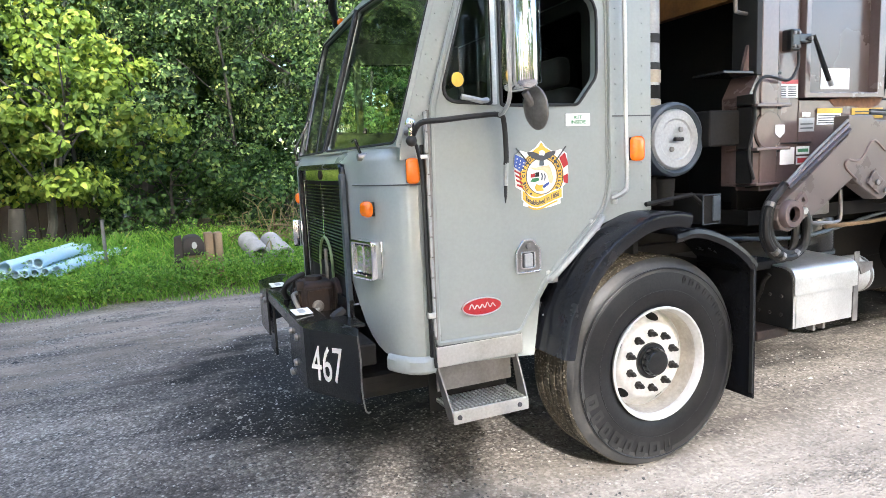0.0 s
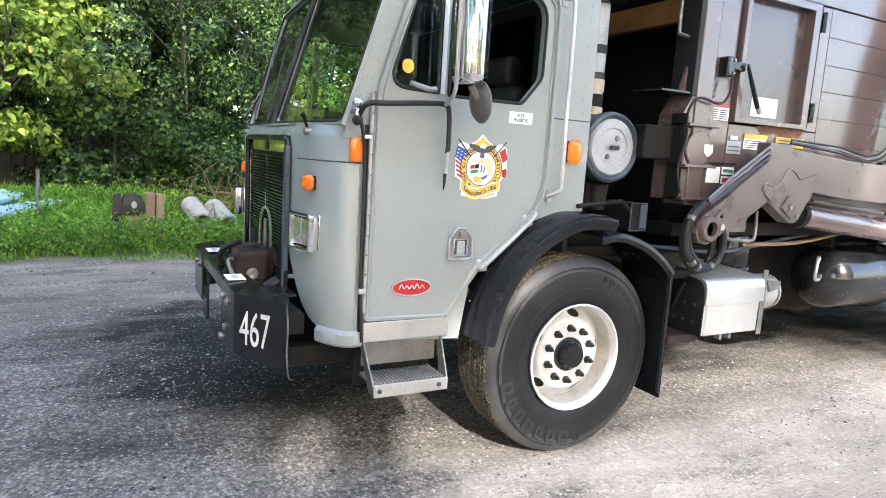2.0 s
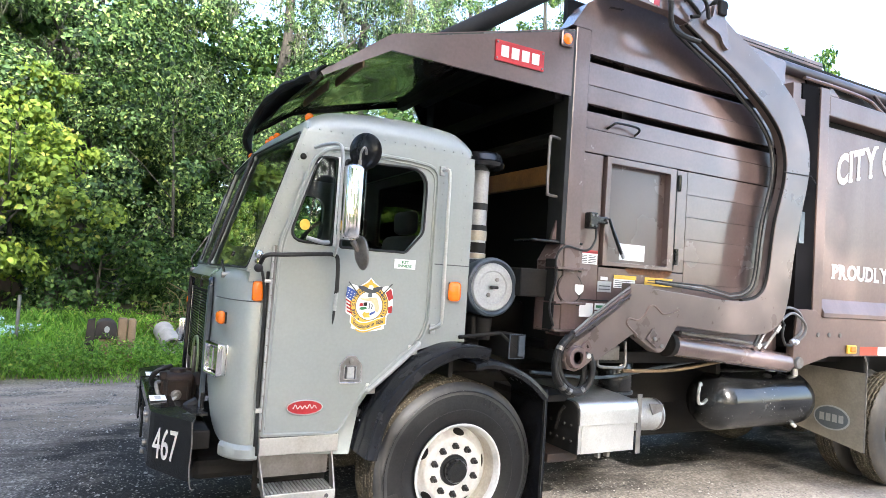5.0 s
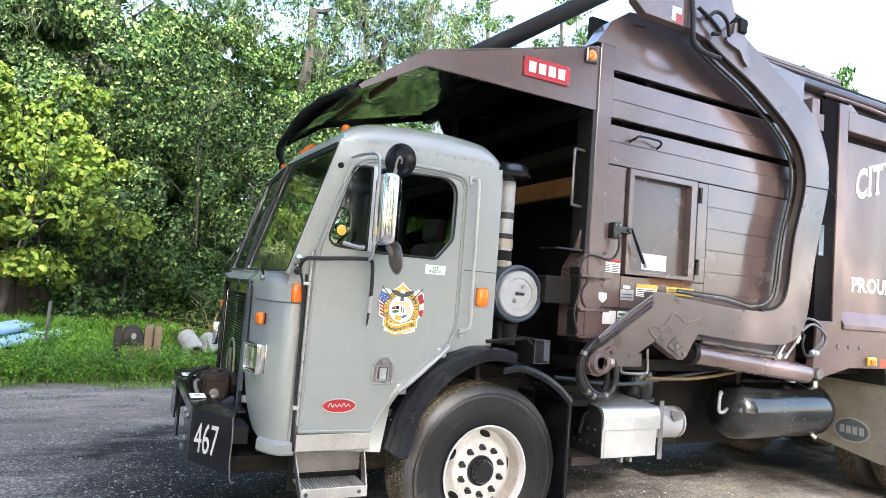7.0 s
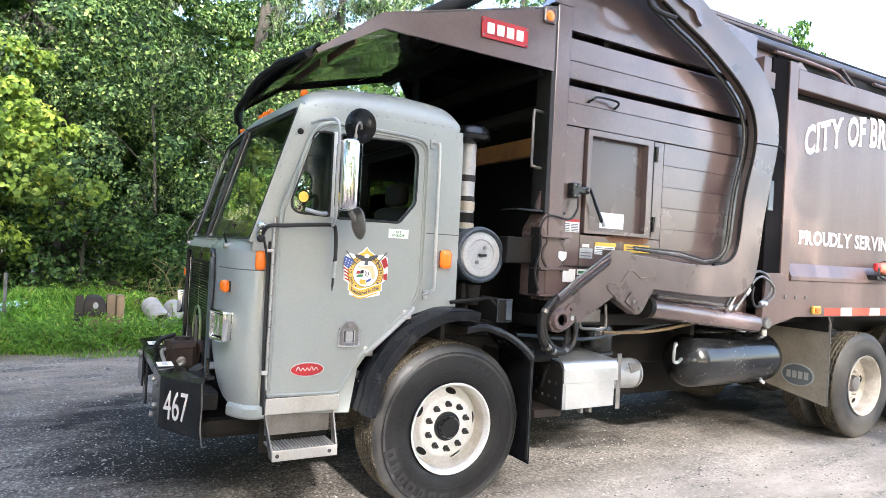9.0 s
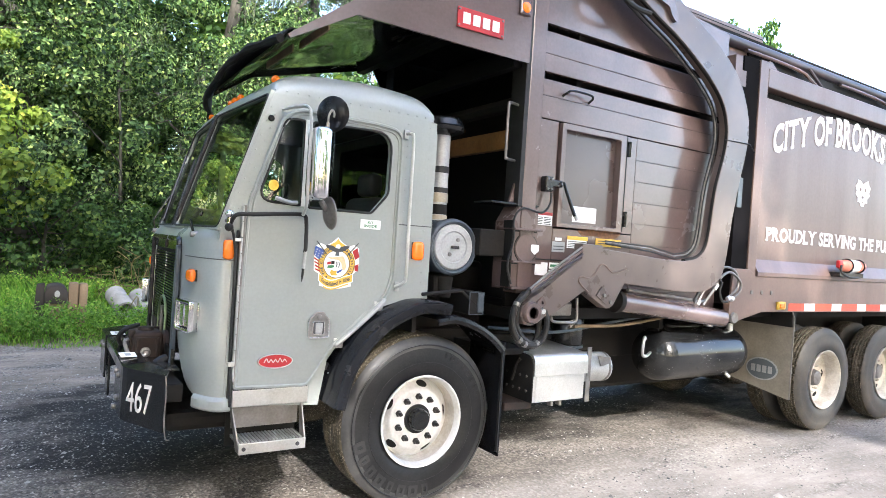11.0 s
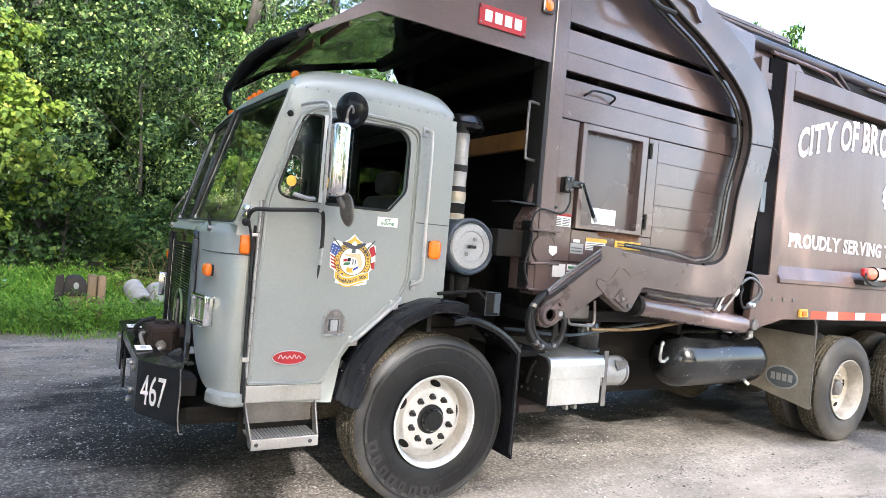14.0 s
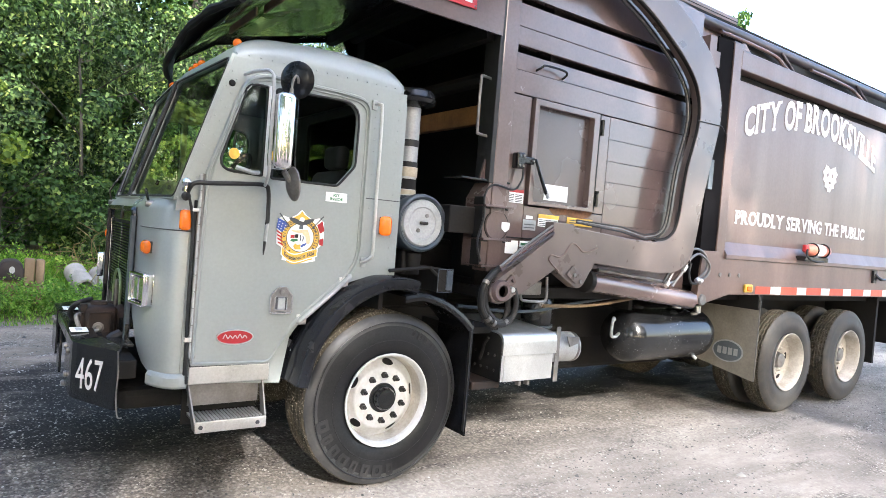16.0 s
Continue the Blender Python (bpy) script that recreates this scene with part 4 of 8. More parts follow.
def cab_front():
    """The wrap-round lower front, with the grille's opening."""
    plan = front_plan() + [(-1.366, 0.54)]
    far = [(x, mirrored(y)) for x, y in reversed(plan)]
    bm = bmesh.new()

    def foot(y):
        """The lower edge sweeps up from the corner towards the grille."""
        q = min(y, mirrored(y))
        return 0.735 + 0.30 * (max(q - 0.13, 0.0) / 0.41) ** 1.6

    def wall(pts, z0, z1, lean=0.0):
        lo = [bm.verts.new((x, y, z0 if z0 > 1 else foot(y))) for x, y in pts]
        hi = [bm.verts.new((x + lean, y, z1)) for x, y in pts]
        for i in range(len(pts) - 1):
            bm.faces.new((lo[i], lo[i + 1], hi[i + 1], hi[i]))
    wall(plan, 0.735, 1.60)
    wall(far, 0.735, 1.60)
    wall(plan + far, 1.60, 1.625, 0.012)
    top = [(x + 0.012, y) for x, y in plan + far]
    lo = [bm.verts.new((x, y, 1.625)) for x, y in top]
    hi = [bm.verts.new((-1.322 + sweep(y), min(max(y, 0.0), mirrored(0.0)), 1.668)) for x, y in top]
    for i in range(len(top) - 1):
        bm.faces.new((lo[i], lo[i + 1], hi[i + 1], hi[i]))
    bmesh.ops.remove_doubles(bm, verts=bm.verts[:], dist=0.0005)
    bmesh.ops.recalc_face_normals(bm, faces=bm.faces)
    bmesh.ops.solidify(bm, geom=bm.faces[:], thickness=-0.02)
    return bm


part("front_panel", cab_front(), M_CAB, cab, smooth=True)


def cab_skirt(s):
    """The rolled lower lip under the front corner."""
    bm = bmesh.new()
    plan = [(-1.165, -0.020)] + [q for q in front_plan(0.026, 24) if q[1] < 0.15]
    inner = [(-1.165, 0.0)] + [q for q in front_plan(0.002, 24) if q[1] < 0.16][:len(plan) - 1]
    rings = []
    for (x, y), (u, w) in zip(plan, inner):
        rings.append([bm.verts.new((a, mirrored(b) if s else b, z)) for a, b, z in ((u, w, 0.672), ((x + u) / 2, (y + w) / 2, 0.671), (x, y, 0.684), (x, y, 0.728), ((x + u) / 2, (y + w) / 2, 0.742), (u, w, 0.748))])
    for i in range(len(rings) - 1):
        for k in range(5):
            bm.faces.new((rings[i][k], rings[i + 1][k], rings[i + 1][k + 1], rings[i][k + 1]))
    bmesh.ops.recalc_face_normals(bm, faces=bm.faces)
    bmesh.ops.solidify(bm, geom=bm.faces[:], thickness=0.008)
    return bm


part("front_skirt", cab_skirt(0), M_CAB, cab, smooth=True)
part("far_front_skirt", cab_skirt(1), M_CAB, cab, smooth=True)


def cab_roof():
    """A domed roof: its length profile, rounded off towards both sides."""
    bm = bmesh.new()
    prof = [(-1.066, 2.440), (-1.062, 2.475), (-1.040, 2.515), (-0.980, 2.553), (-0.906, 2.579), (-0.786, 2.599), (-0.576, 2.616), (-0.352, 2.622), (-0.111, 2.602), (-0.040, 2.578), (0.010, 2.540), (0.038, 2.496), (0.050, 2.440)]
    line = [(p.x, p.z) for p in smooth_path([(x, 0, z) for x, z in prof], 3)]
    half = [(0.12 * (1 - math.cos(a)), math.sin(a)) for a in (math.pi / 2 * k / 7 for k in range(8))] + [(0.5, 1.0), (MID, 1.0)]
    across = half + [(mirrored(y), g) for y, g in reversed(half[:-1])]
    grid = [[bm.verts.new((min(x, 0.05 * g) + sweep(y) * 0.85 * min(max((-0.86 - x) / 0.2, 0), 1), y, 2.44 + (z - 2.44) * g)) for y, g in across] for x, z in line]
    for i in range(len(grid) - 1):
        for k in range(len(across) - 1):
            bm.faces.new((grid[i][k], grid[i][k + 1], grid[i + 1][k + 1], grid[i + 1][k]))
    return bm


part("roof", cab_roof(), M_CAB, cab, smooth=True)
part("rear_wall", plate([(0.005, 1.30), (2.055, 1.30), (2.055, 2.436), (0.005, 2.436)], 0.010, 0.046, [[(1.35, 1.85), (1.85, 1.85), (1.85, 2.3), (1.35, 2.3)]], axes="yz"), M_CAB, cab)
part("cab_floor", boxed(-1.18, 0.03, 0.04, mirrored(0.04), 0.86, 0.90), M_SEAT, cab)


def windscreen_frame():
    """The raked frame between the roof and the front panel: outline across y, leaning back."""
    def at(y, s):
        return (-1.318 + sweep(y) + 0.245 * s, y, 1.652 + 0.80 * s)
    outer = [(0.005, 0.0), (MID, 0.0), (2.055, 0.0), (2.055, 1.0), (MID, 1.0), (0.005, 1.0)]
    holes = [rounded([(0.014, 0.02), (1.018, 0.02), (1.018, 0.975), (0.016, 0.975)], 0.05), rounded([(1.042, 0.02), (2.046, 0.02), (2.044, 0.975), (1.042, 0.975)], 0.05)]
    b = plate(outer, -0.018, 0.018, holes)
    for v in b.verts:
        y, off, s = v.co.x, v.co.y, v.co.z
        p = at(y, s)
        v.co = Vector((p[0] + off * 0.956, p[1], p[2] - off * 0.29))
    return b, holes, at


frame_mesh, ws_holes, ws_at = windscreen_frame()
wsf = part("windscreen_frame", frame_mesh, M_CAB, cab)
for hole in ws_holes:
    bm = bmesh.new()
    bm.faces.new([bm.verts.new(ws_at(*p)) for p in hole])
    g = part("windscreen_pane", bm, M_WINDSCREEN, wsf, "dark tinted windscreen glass")
    if g.data.polygons[0].normal.x > 0:
        g.data.flip_normals()
    part("gasket", tube([Vector(ws_at(*p)) + Vector((-0.016, 0, 0.004)) for p in hole], 0.0065, closed=True, sides=6), M_RUBBER, wsf, smooth=True)


part("centre_divider", tube([Vector(ws_at(MID, s)) + Vector((-0.014, 0, 0.004)) for s in (0.02, 0.5, 0.98)], 0.017, sides=8), M_RUBBER, wsf, "black rubber divider")


# doors
def cab_door(y_out, y_in, name="door", pane=M_GLASS, look_of="dark tinted glass", rolled_down=False):
    d = part(name, plate(DOOR, y_out, y_in, [VENT, WINDOW]), M_CAB, truck, "grey riveted cab door, its side window rolled down" if rolled_down else "grey riveted cab door with round-cornered windows")
    s = -1 if y_out < y_in else 1
    for nm, loop in (("vent_window", VENT), ("side_window", WINDOW)):
        if nm == "vent_window" or not rolled_down:
            bm = bmesh.new()
            bm.faces.new([bm.verts.new((x, y_out + 0.014 * -s, z)) for x, z in loop])
            g = part(nm, bm, pane, d, look_of)
            if g.data.polygons[0].normal.y > 0:
                g.data.flip_normals()
        part("window_seal", tube([(x, y_out + s * 0.002, z) for x, z in loop], 0.0075, closed=True, sides=6), M_RUBBER, d, smooth=True)
    grown = [(x * 1.0 + (0.012 if x > -0.6 else -0.012) * 0, y_out + s * 0.006, z) for x, z in DOOR]
    part("edge_bead", tube(grown, 0.011, closed=True, sides=6), M_CAB, d, smooth=True)
    inner = [(-0.66 + (x + 0.66) * 0.955, y_out + s * 0.004, 1.58 + (z - 1.58) * 0.972) for x, z in DOOR if z > 0.82]
    part("inner_bead", tube(inner, 0.005, sides=6), M_CAB, d, smooth=True)
    return d


door = cab_door(-0.012, 0.03, rolled_down=True)
cab_door(mirrored(-0.012), mirrored(0.03), "far_door", M_GLASS_CLEAR, "clear glass")
# long hinge down the door's front edge
hinge_bm = tube([(-1.162, -0.020, -0.041), (-1.162, -0.020, 0.041)], 0.0085, sides=8)
knuckle = part("hinge_knuckle", hinge_bm, M_GREY, door, "grey hinge knuckle", smooth=True)
knuckle.location.z = 0.875
for k in range(1, 11):
    o = new("hinge_knuckle", knuckle.data)
    o.parent = door
    o.location.z = 0.875 + 0.088 * k
part("window_post", boxed(-0.842, -0.818, -0.022, 0.0, 1.82, 2.318, 0.004), M_ALU, door, "pale metal window divider")
part("vent_latch", tube([(-0.99, -0.02, 1.855), (-0.90, -0.03, 1.835), (-0.865, -0.02, 1.84)], 0.012), M_GREY, door, smooth=True)
part("vent_tag", plate(ellipse(-1.005, 1.925, 0.028, 0.03), -0.022, -0.018), M_GOLD, door, "round yellow tag on the vent window")
part("piano_hinge", tube([(-1.156, -0.020, 0.82), (-1.150, -0.020, 1.80)], 0.008, sides=8), M_STEEL, door, smooth=True)
part("hinge_strip", boxed(-1.186, -1.170, -0.012, 0.0, 0.70, 1.66, 0.004), M_RUBBER, cab, "black rubber strip")
for z in (0.83, 1.15, 1.47, 1.78):
    part("hinge_leaf", boxed(-1.170, -1.135, -0.021, -0.012, z, z + 0.012), M_STEEL, door)

# flush paddle latch
LATCH = rounded([(-0.748, 1.066), (-0.622, 1.066), (-0.622, 1.165), (-0.662, 1.215), (-0.708, 1.215), (-0.748, 1.165)], 0.012)
latch = part("door_latch", plate(LATCH, -0.022, -0.012, [rounded([(-0.722, 1.085), (-0.650, 1.085), (-0.650, 1.160), (-0.722, 1.160)], 0.01)]), M_STEEL, door, "chrome paddle latch")
part("latch_rim", tube([(x, -0.022, z) for x, z in LATCH], 0.0055, closed=True, sides=6), M_CHROME, latch, smooth=True)
part("latch_inner_rim", tube([(x, -0.022, z) for x, z in rounded([(-0.722, 1.085), (-0.650, 1.085), (-0.650, 1.160), (-0.722, 1.160)], 0.01)], 0.004, closed=True, sides=6), M_CHROME, latch, smooth=True)
part("latch_pocket", boxed(-0.722, -0.650, -0.015, -0.012, 1.085, 1.160), M_INK, latch)
part("latch_paddle", boxed(-0.706, -0.662, -0.025, -0.014, 1.088, 1.152, 0.004), M_GREY, latch)
part("latch_lock", lathe([(-0.032, 0.0), (-0.032, 0.013), (-0.026, 0.015)], (-0.686, 0, 1.187), steps=14), M_STEEL, latch, smooth=True)


# badge: a red oval with a pale rim and a pale scrawl in place of the maker's name
badge = part("oval_badge", plate(ellipse(-0.930, 0.938, 0.100, 0.040), -0.020, -0.012), M_RED, door, "red oval badge with pale rim")
part("badge_rim", tube([(x, -0.020, z) for x, z in ellipse(-0.930, 0.938, 0.098, 0.039)], 0.0035, closed=True, sides=6), M_ALU, badge, smooth=True)
part("badge_scrawl", tube(smooth_path([(-0.995 + 0.013 * k, -0.0205, 0.938 + (0.012 if k % 2 else -0.008) * (1.3 if k in (1, 7) else 0.8)) for k in range(11)], 4), 0.0028, sides=5), M_LETTER, badge, "pale scrawled line")


# emblem on the door, made of plain shapes
def E(pts):
    """Emblem outlines, drawn about the emblem's middle."""
    return [(-0.598 + x * 0.98, 1.504 + z * 0.88) for x, z in pts]


EDGE = [(0, 0.146), (18, 0.150), (35, 0.170), (48, 0.160), (57, 0.127), (76, 0.132), (90, 0.160), (104, 0.132), (123, 0.127), (132, 0.160), (145, 0.170), (162, 0.150), (198, 0.146), (210, 0.125), (224, 0.132), (233, 0.168), (252, 0.154), (270, 0.152), (288, 0.154), (307, 0.168), (316, 0.132), (330, 0.125), (345, 0.140)]
emb = part("emblem_backing", plate([(-0.598 + r * math.cos(radians(a)), 1.502 + r * 0.985 * math.sin(radians(a))) for a, r in EDGE], -0.0145, -0.012), M_PAPER, door, "white-edged gold emblem of plain shapes")
part("emblem_ring", plate(ellipse(-0.598, 1.500, 0.118, 0.116, 40), -0.0165, -0.0145, [ellipse(-0.598, 1.500, 0.080, 0.080, 40)]), M_GOLD, emb)
for r in (0.113, 0.083):
    part("emblem_ring_line", tube([(x, -0.0165, z) for x, z in ellipse(-0.598, 1.500, r, r - 0.001, 36)], 0.0022, closed=True, sides=4), M_INK, emb)


def ring_text(text, mid_deg, step_deg, size):
    """Small dark letters along the emblem's ring, read clockwise."""
    for k, ch in enumerate(text):
        if ch == " ":
            continue
        g, w = letters(ch, size, "ring_letter", 0.0012, 0.0004)
        a = radians(mid_deg - (k - (len(text) - 1) / 2) * step_deg)
        m = Matrix.Translation((-0.598 + 0.091 * math.cos(a), -0.0170, 1.500 + 0.091 * math.sin(a))) @ Matrix.Rotation(-(a - math.pi / 2), 4, "Y") @ Matrix.Rotation(math.pi / 2, 4, "X") @ Matrix.Translation((-w / 2, 0, 0))
        g.transform(m)
        part("ring_letter", g, M_INK, emb)


ring_text("THE CITY OF", 168, 9.6, 0.020)
ring_text("BROOKSVILLE", 12, 9.6, 0.020)
def banner_strip(u0, u1, lo, hi, drop=0.0):
    """A strip of ribbon that sags and lifts at its ends."""
    def curve(u):
        return 1.386 - drop + 0.034 * u * u + 0.010 * math.sin(3.2 * u)
    us = [u0 + (u1 - u0) * k / 14 for k in range(15)]
    return [(-0.598 + 0.104 * u, curve(u) + lo) for u in us] + [(-0.598 + 0.104 * u, curve(u) + hi) for u in us[::-1]]


part("ribbon_white_edge", plate(banner_strip(-1.06, 1.06, -0.026, 0.026), -0.0172, -0.0145), M_PAPER, emb)
part("ribbon_tail", plate(banner_strip(-0.72, 0.78, -0.020, 0.012, 0.014), -0.0168, -0.0146), M_YELLOW, emb)
part("emblem_banner", plate(banner_strip(-1.0, 1.0, -0.020, 0.020), -0.0185, -0.0172), M_GOLD, emb)
g, w = letters("Established in 1856", 0.03, "banner_lettering", 0.0008, 0.0004)
for v in g.verts:
    u = v.co.x / w
    q = (2 * u - 1) * 0.86
    v.co = Vector((-0.598 + 0.104 * q, -0.0190 - v.co.z, 1.376 + 0.034 * q * q + 0.010 * math.sin(3.2 * q) + v.co.y * 1.0))
part("banner_lettering", g, M_INK, emb)
part("emblem_star", plate(E([(0.0, 0.168), (-0.014, 0.146), (-0.050, 0.122), (-0.034, 0.100), (0.034, 0.100), (0.050, 0.122), (0.014, 0.146)]), -0.0182, -0.0165), M_GOLD, emb)
wing = [(0.0, 0.074), (0.026, 0.080), (0.050, 0.090), (0.060, 0.100), (0.066, 0.098), (0.078, 0.118), (0.066, 0.122), (0.044, 0.120), (0.022, 0.112), (0.0, 0.104)]
for s0 in (-1, 1):
    pts = [(s0 * x, z) for x, z in wing]
    part("emblem_dark_wing", plate(E(pts if s0 > 0 else pts[::-1]), -0.0200, -0.0182), M_INK, emb)
part("emblem_pale_head", plate(E([(-0.016, 0.104), (0.012, 0.100), (0.018, 0.118), (0.004, 0.130), (-0.012, 0.124)]), -0.0212, -0.0200), M_PAPER, emb)
part("emblem_tail", plate(E([(-0.014, 0.052), (0.012, 0.050), (0.010, 0.080), (-0.010, 0.080)]), -0.0196, -0.0182), M_BLUEGREY, emb)
for s0 in (-1, 1):
    part("emblem_staff", tube([(-0.598 + s0 * 0.062, -0.0185, 1.502 + 0.05), (-0.598 + s0 * 0.132, -0.0185, 1.502 + 0.128)], 0.003), M_INK, emb)
part("emblem_blue_patch", plate(E([(-0.142, 0.112), (-0.078, 0.082), (-0.112, 0.022), (-0.148, 0.05)]), -0.0180, -0.0165), M_BLUE, emb)
for k in range(4):
    part("emblem_red_stripe", plate(E([(-0.146 + 0.004 * k, 0.036 - 0.024 * k), (-0.112 + 0.003 * k, 0.014 - 0.022 * k), (-0.112 + 0.003 * k, 0.004 - 0.022 * k), (-0.146 + 0.004 * k, 0.026 - 0.024 * k)]), -0.0182, -0.0166), M_RED, emb)
part("emblem_red_patch", plate(E([(0.130, 0.112), (0.098, 0.085), (0.120, 0.030), (0.147, 0.050)]), -0.0180, -0.0165), M_RED, emb)
part("emblem_red_foot", plate(E([(0.118, -0.010), (0.144, 0.002), (0.142, -0.050), (0.120, -0.045)]), -0.0180, -0.0165), M_RED, emb)
for k, (nm, pts, mt) in enumerate((
        ("emblem_tan_patch", [(-0.066, 0.044), (-0.030, 0.040), (0.040, 0.050), (0.052, 0.030), (0.064, -0.020), (0.056, -0.046), (0.040, -0.040), (0.030, 0.004), (0.010, 0.024), (-0.040, 0.028)], M_SANDY),
        ("emblem_green_patch", [(-0.062, -0.030), (-0.040, -0.034), (-0.014, -0.026), (-0.018, -0.012), (-0.050, -0.014)], M_GREEN),
        ("emblem_red_block", [(-0.060, -0.010), (-0.038, -0.008), (-0.036, 0.012), (-0.060, 0.008)], M_RED),
        ("emblem_brown_block", [(-0.036, -0.008), (-0.014, -0.006), (-0.014, 0.018), (-0.034, 0.014)], M_RUST),
        ("emblem_squiggle", [(-0.004, -0.026), (0.000, -0.004), (-0.004, 0.012), (0.002, 0.012), (0.006, -0.004), (0.002, -0.026)], M_BLUEGREY),
        ("emblem_squiggle", [(0.012, -0.028), (0.016, -0.006), (0.012, 0.008), (0.017, 0.008), (0.021, -0.006), (0.017, -0.028)], M_BLUEGREY),
        ("emblem_blue_base", [(0.008, -0.068), (0.034, -0.052), (0.040, -0.036), (0.018, -0.046), (0.004, -0.056)], M_BLUE),
        ("emblem_gold_base", [(-0.040, -0.062), (-0.030, -0.044), (-0.016, -0.052), (0.004, -0.048), (0.000, -0.066), (0.010, -0.080), (-0.028, -0.082)], M_YELLOW))):
    part(nm, plate(E(pts), -0.0154 - 0.0003 * k, -0.0146), mt, emb)
for k in range(9):
    part("emblem_white_dot", plate(ellipse(-0.598 - 0.128 + 0.017 * (k % 3) - 0.004 * (k // 3), 1.502 + 0.080 - 0.009 * (k % 3) - 0.015 * (k // 3), 0.0035, 0.0035, 6), -0.0184, -0.0180), M_PAPER, emb)
for a0 in (90 + 52, 90 - 52, 232, 308):
    x, z = -0.598 + 0.099 * math.cos(radians(a0)), 1.500 + 0.097 * math.sin(radians(a0))
    part("ring_star", plate(ellipse(x, z, 0.006, 0.006, 5), -0.0171, -0.0165), M_INK, emb)

# small notice under the window
notice = part("door_notice", boxed(-0.460, -0.325, -0.0145, -0.012, 1.722, 1.778), M_PAPER, door, "small white notice sticker")
for text, z in (("KIT", 1.753), ("INSIDE", 1.732)):
    g, w = letters(text, 0.022, "notice_lettering", 0.0007, 0.0004)
    g.transform(Matrix.Translation((-0.392 - w * 0.65, -0.0150, z)) @ Matrix.Rotation(math.pi / 2, 4, "X") @ Matrix.Diagonal((1.3, 1, 1, 1)))
    part("notice_lettering", g, M_GREEN, notice)


def rivets():
    """Rows of button rivets round the cab."""
    bm = bmesh.new()
    pts = []

    def row(a, b, n):
        pts.extend((a[0] + (b[0] - a[0]) * k / (n - 1), a[1] + (b[1] - a[1]) * k / (n - 1)) for k in range(n))
    row((-0.005, 1.34), (-0.005, 2.40), 17)
    row((-0.165, 1.50), (-0.165, 2.40), 14)
    row((-1.02, 2.46), (0.02, 2.46), 17)
    row((-1.234, 1.70), (-1.036, 2.36), 9)
    row((-1.180, 1.78), (-1.014, 2.32), 8)
    row((-1.10, 1.795), (-0.25, 1.795), 9)
    row((-1.185, 0.78), (-1.185, 1.58), 9)
    row((-0.60, 0.85), (-0.47, 1.07), 4)
    for x, z in pts:
        m = Matrix.Translation((x, -0.001, z)) @ Matrix.Rotation(math.pi / 2, 4, "X")
        bmesh.ops.create_cone(bm, cap_ends=True, segments=7, radius1=0.0055, radius2=0.0025, depth=0.005, matrix=m)
    return bm


tagged(part("rivet_rows", rivets(), M_CAB, cab, "button rivets", smooth=True), kind="stuff")
part("body_seam", boxed(-0.205, 0.046, -0.003, 0.0, 1.762, 1.768), M_INK, cab)
part("corner_seam", boxed(-1.215, -1.198, -0.004, 0.0, 1.493, 1.498), M_INK, cab)

def front_seam():
    pts = [(-1.19, -0.001)] + front_plan(0.001)
    return tube([(x, y, 1.496) for x, y in pts], 0.0032, sides=5)


part("front_seam", front_seam(), M_INK, cab)
part("door_gap", tube([(x, -0.0125, z) for x, z in [(-0.66 + (x + 0.66) * 1.012, 1.58 + (z - 1.58) * 1.008) for x, z in DOOR]], 0.0038, closed=True, sides=4), M_INK, cab, "dark gap round the door")
part("sill_gap", boxed(-1.155, -0.735, -0.020, 0.0, 0.784, 0.794), M_INK, cab)
# grab bars
def grab(pts, r, parent, mat=M_ALU, name="grab_bar"):
    b = part(name, tube(smooth_path(pts, 5), r, sides=8), mat, parent, smooth=True)
    return b


g = grab([(-0.178, -0.012, 2.335), (-0.172, -0.050, 2.330), (-0.156, -0.058, 2.28), (-0.152, -0.058, 1.80), (-0.148, -0.058, 1.46), (-0.160, -0.054, 1.405), (-0.200, -0.015, 1.372)], 0.0105, cab, M_ALU)
for z in (2.33, 1.375):
    part("bar_bracket", boxed(-0.200, -0.165, -0.014, 0.0, z - 0.030, z + 0.030, 0.004), M_GREY, g)
g = grab([(-0.565, 0.0, 1.030), (-0.560, -0.05, 1.040), (-0.300, -0.05, 1.268), (-0.285, 0.0, 1.285)], 0.014, cab, M_GREY)
for x, z in ((-0.555, 1.03), (-0.305, 1.25)):
    part("bar_bracket", boxed(x - 0.03, x + 0.03, -0.02, 0.0, z - 0.03, z + 0.03, 0.005), M_ALU, g)


# marker lamps
def marker(x, y, z, w, h, mat, name="marker_lamp", turn=0.0, parent=cab):
    bm = bmesh.new()
    box(bm, -w / 2, w / 2, -0.042, 0.0, -h / 2, h / 2, min(w, h) * 0.34, 4)
    bm.transform(Matrix.Translation((x, y, z)) @ Matrix.Rotation(turn, 4, "Z"))
    o = part(name, bm, mat, parent, "amber marker lamp", smooth=True)
    b2 = boxed(-w / 2 + 0.004, w / 2 - 0.004, -0.012, 0.0, -h / 2 + 0.004, h / 2 - 0.004, 0.004)
    b2.transform(Matrix.Translation((x, y, z)) @ Matrix.Rotation(turn, 4, "Z"))
    part("lamp_base", b2, M_RUBBER, o)
    return o


marker(-0.053, -0.002, 1.606, 0.080, 0.118, M_AMBER_LIT)
marker(-1.226, 0.006, 1.553, 0.058, 0.108, M_AMBER)
marker(front_x(0.225), 0.225, 1.392, 0.085, 0.072, M_AMBER, turn=-math.pi / 2 + 0.2)
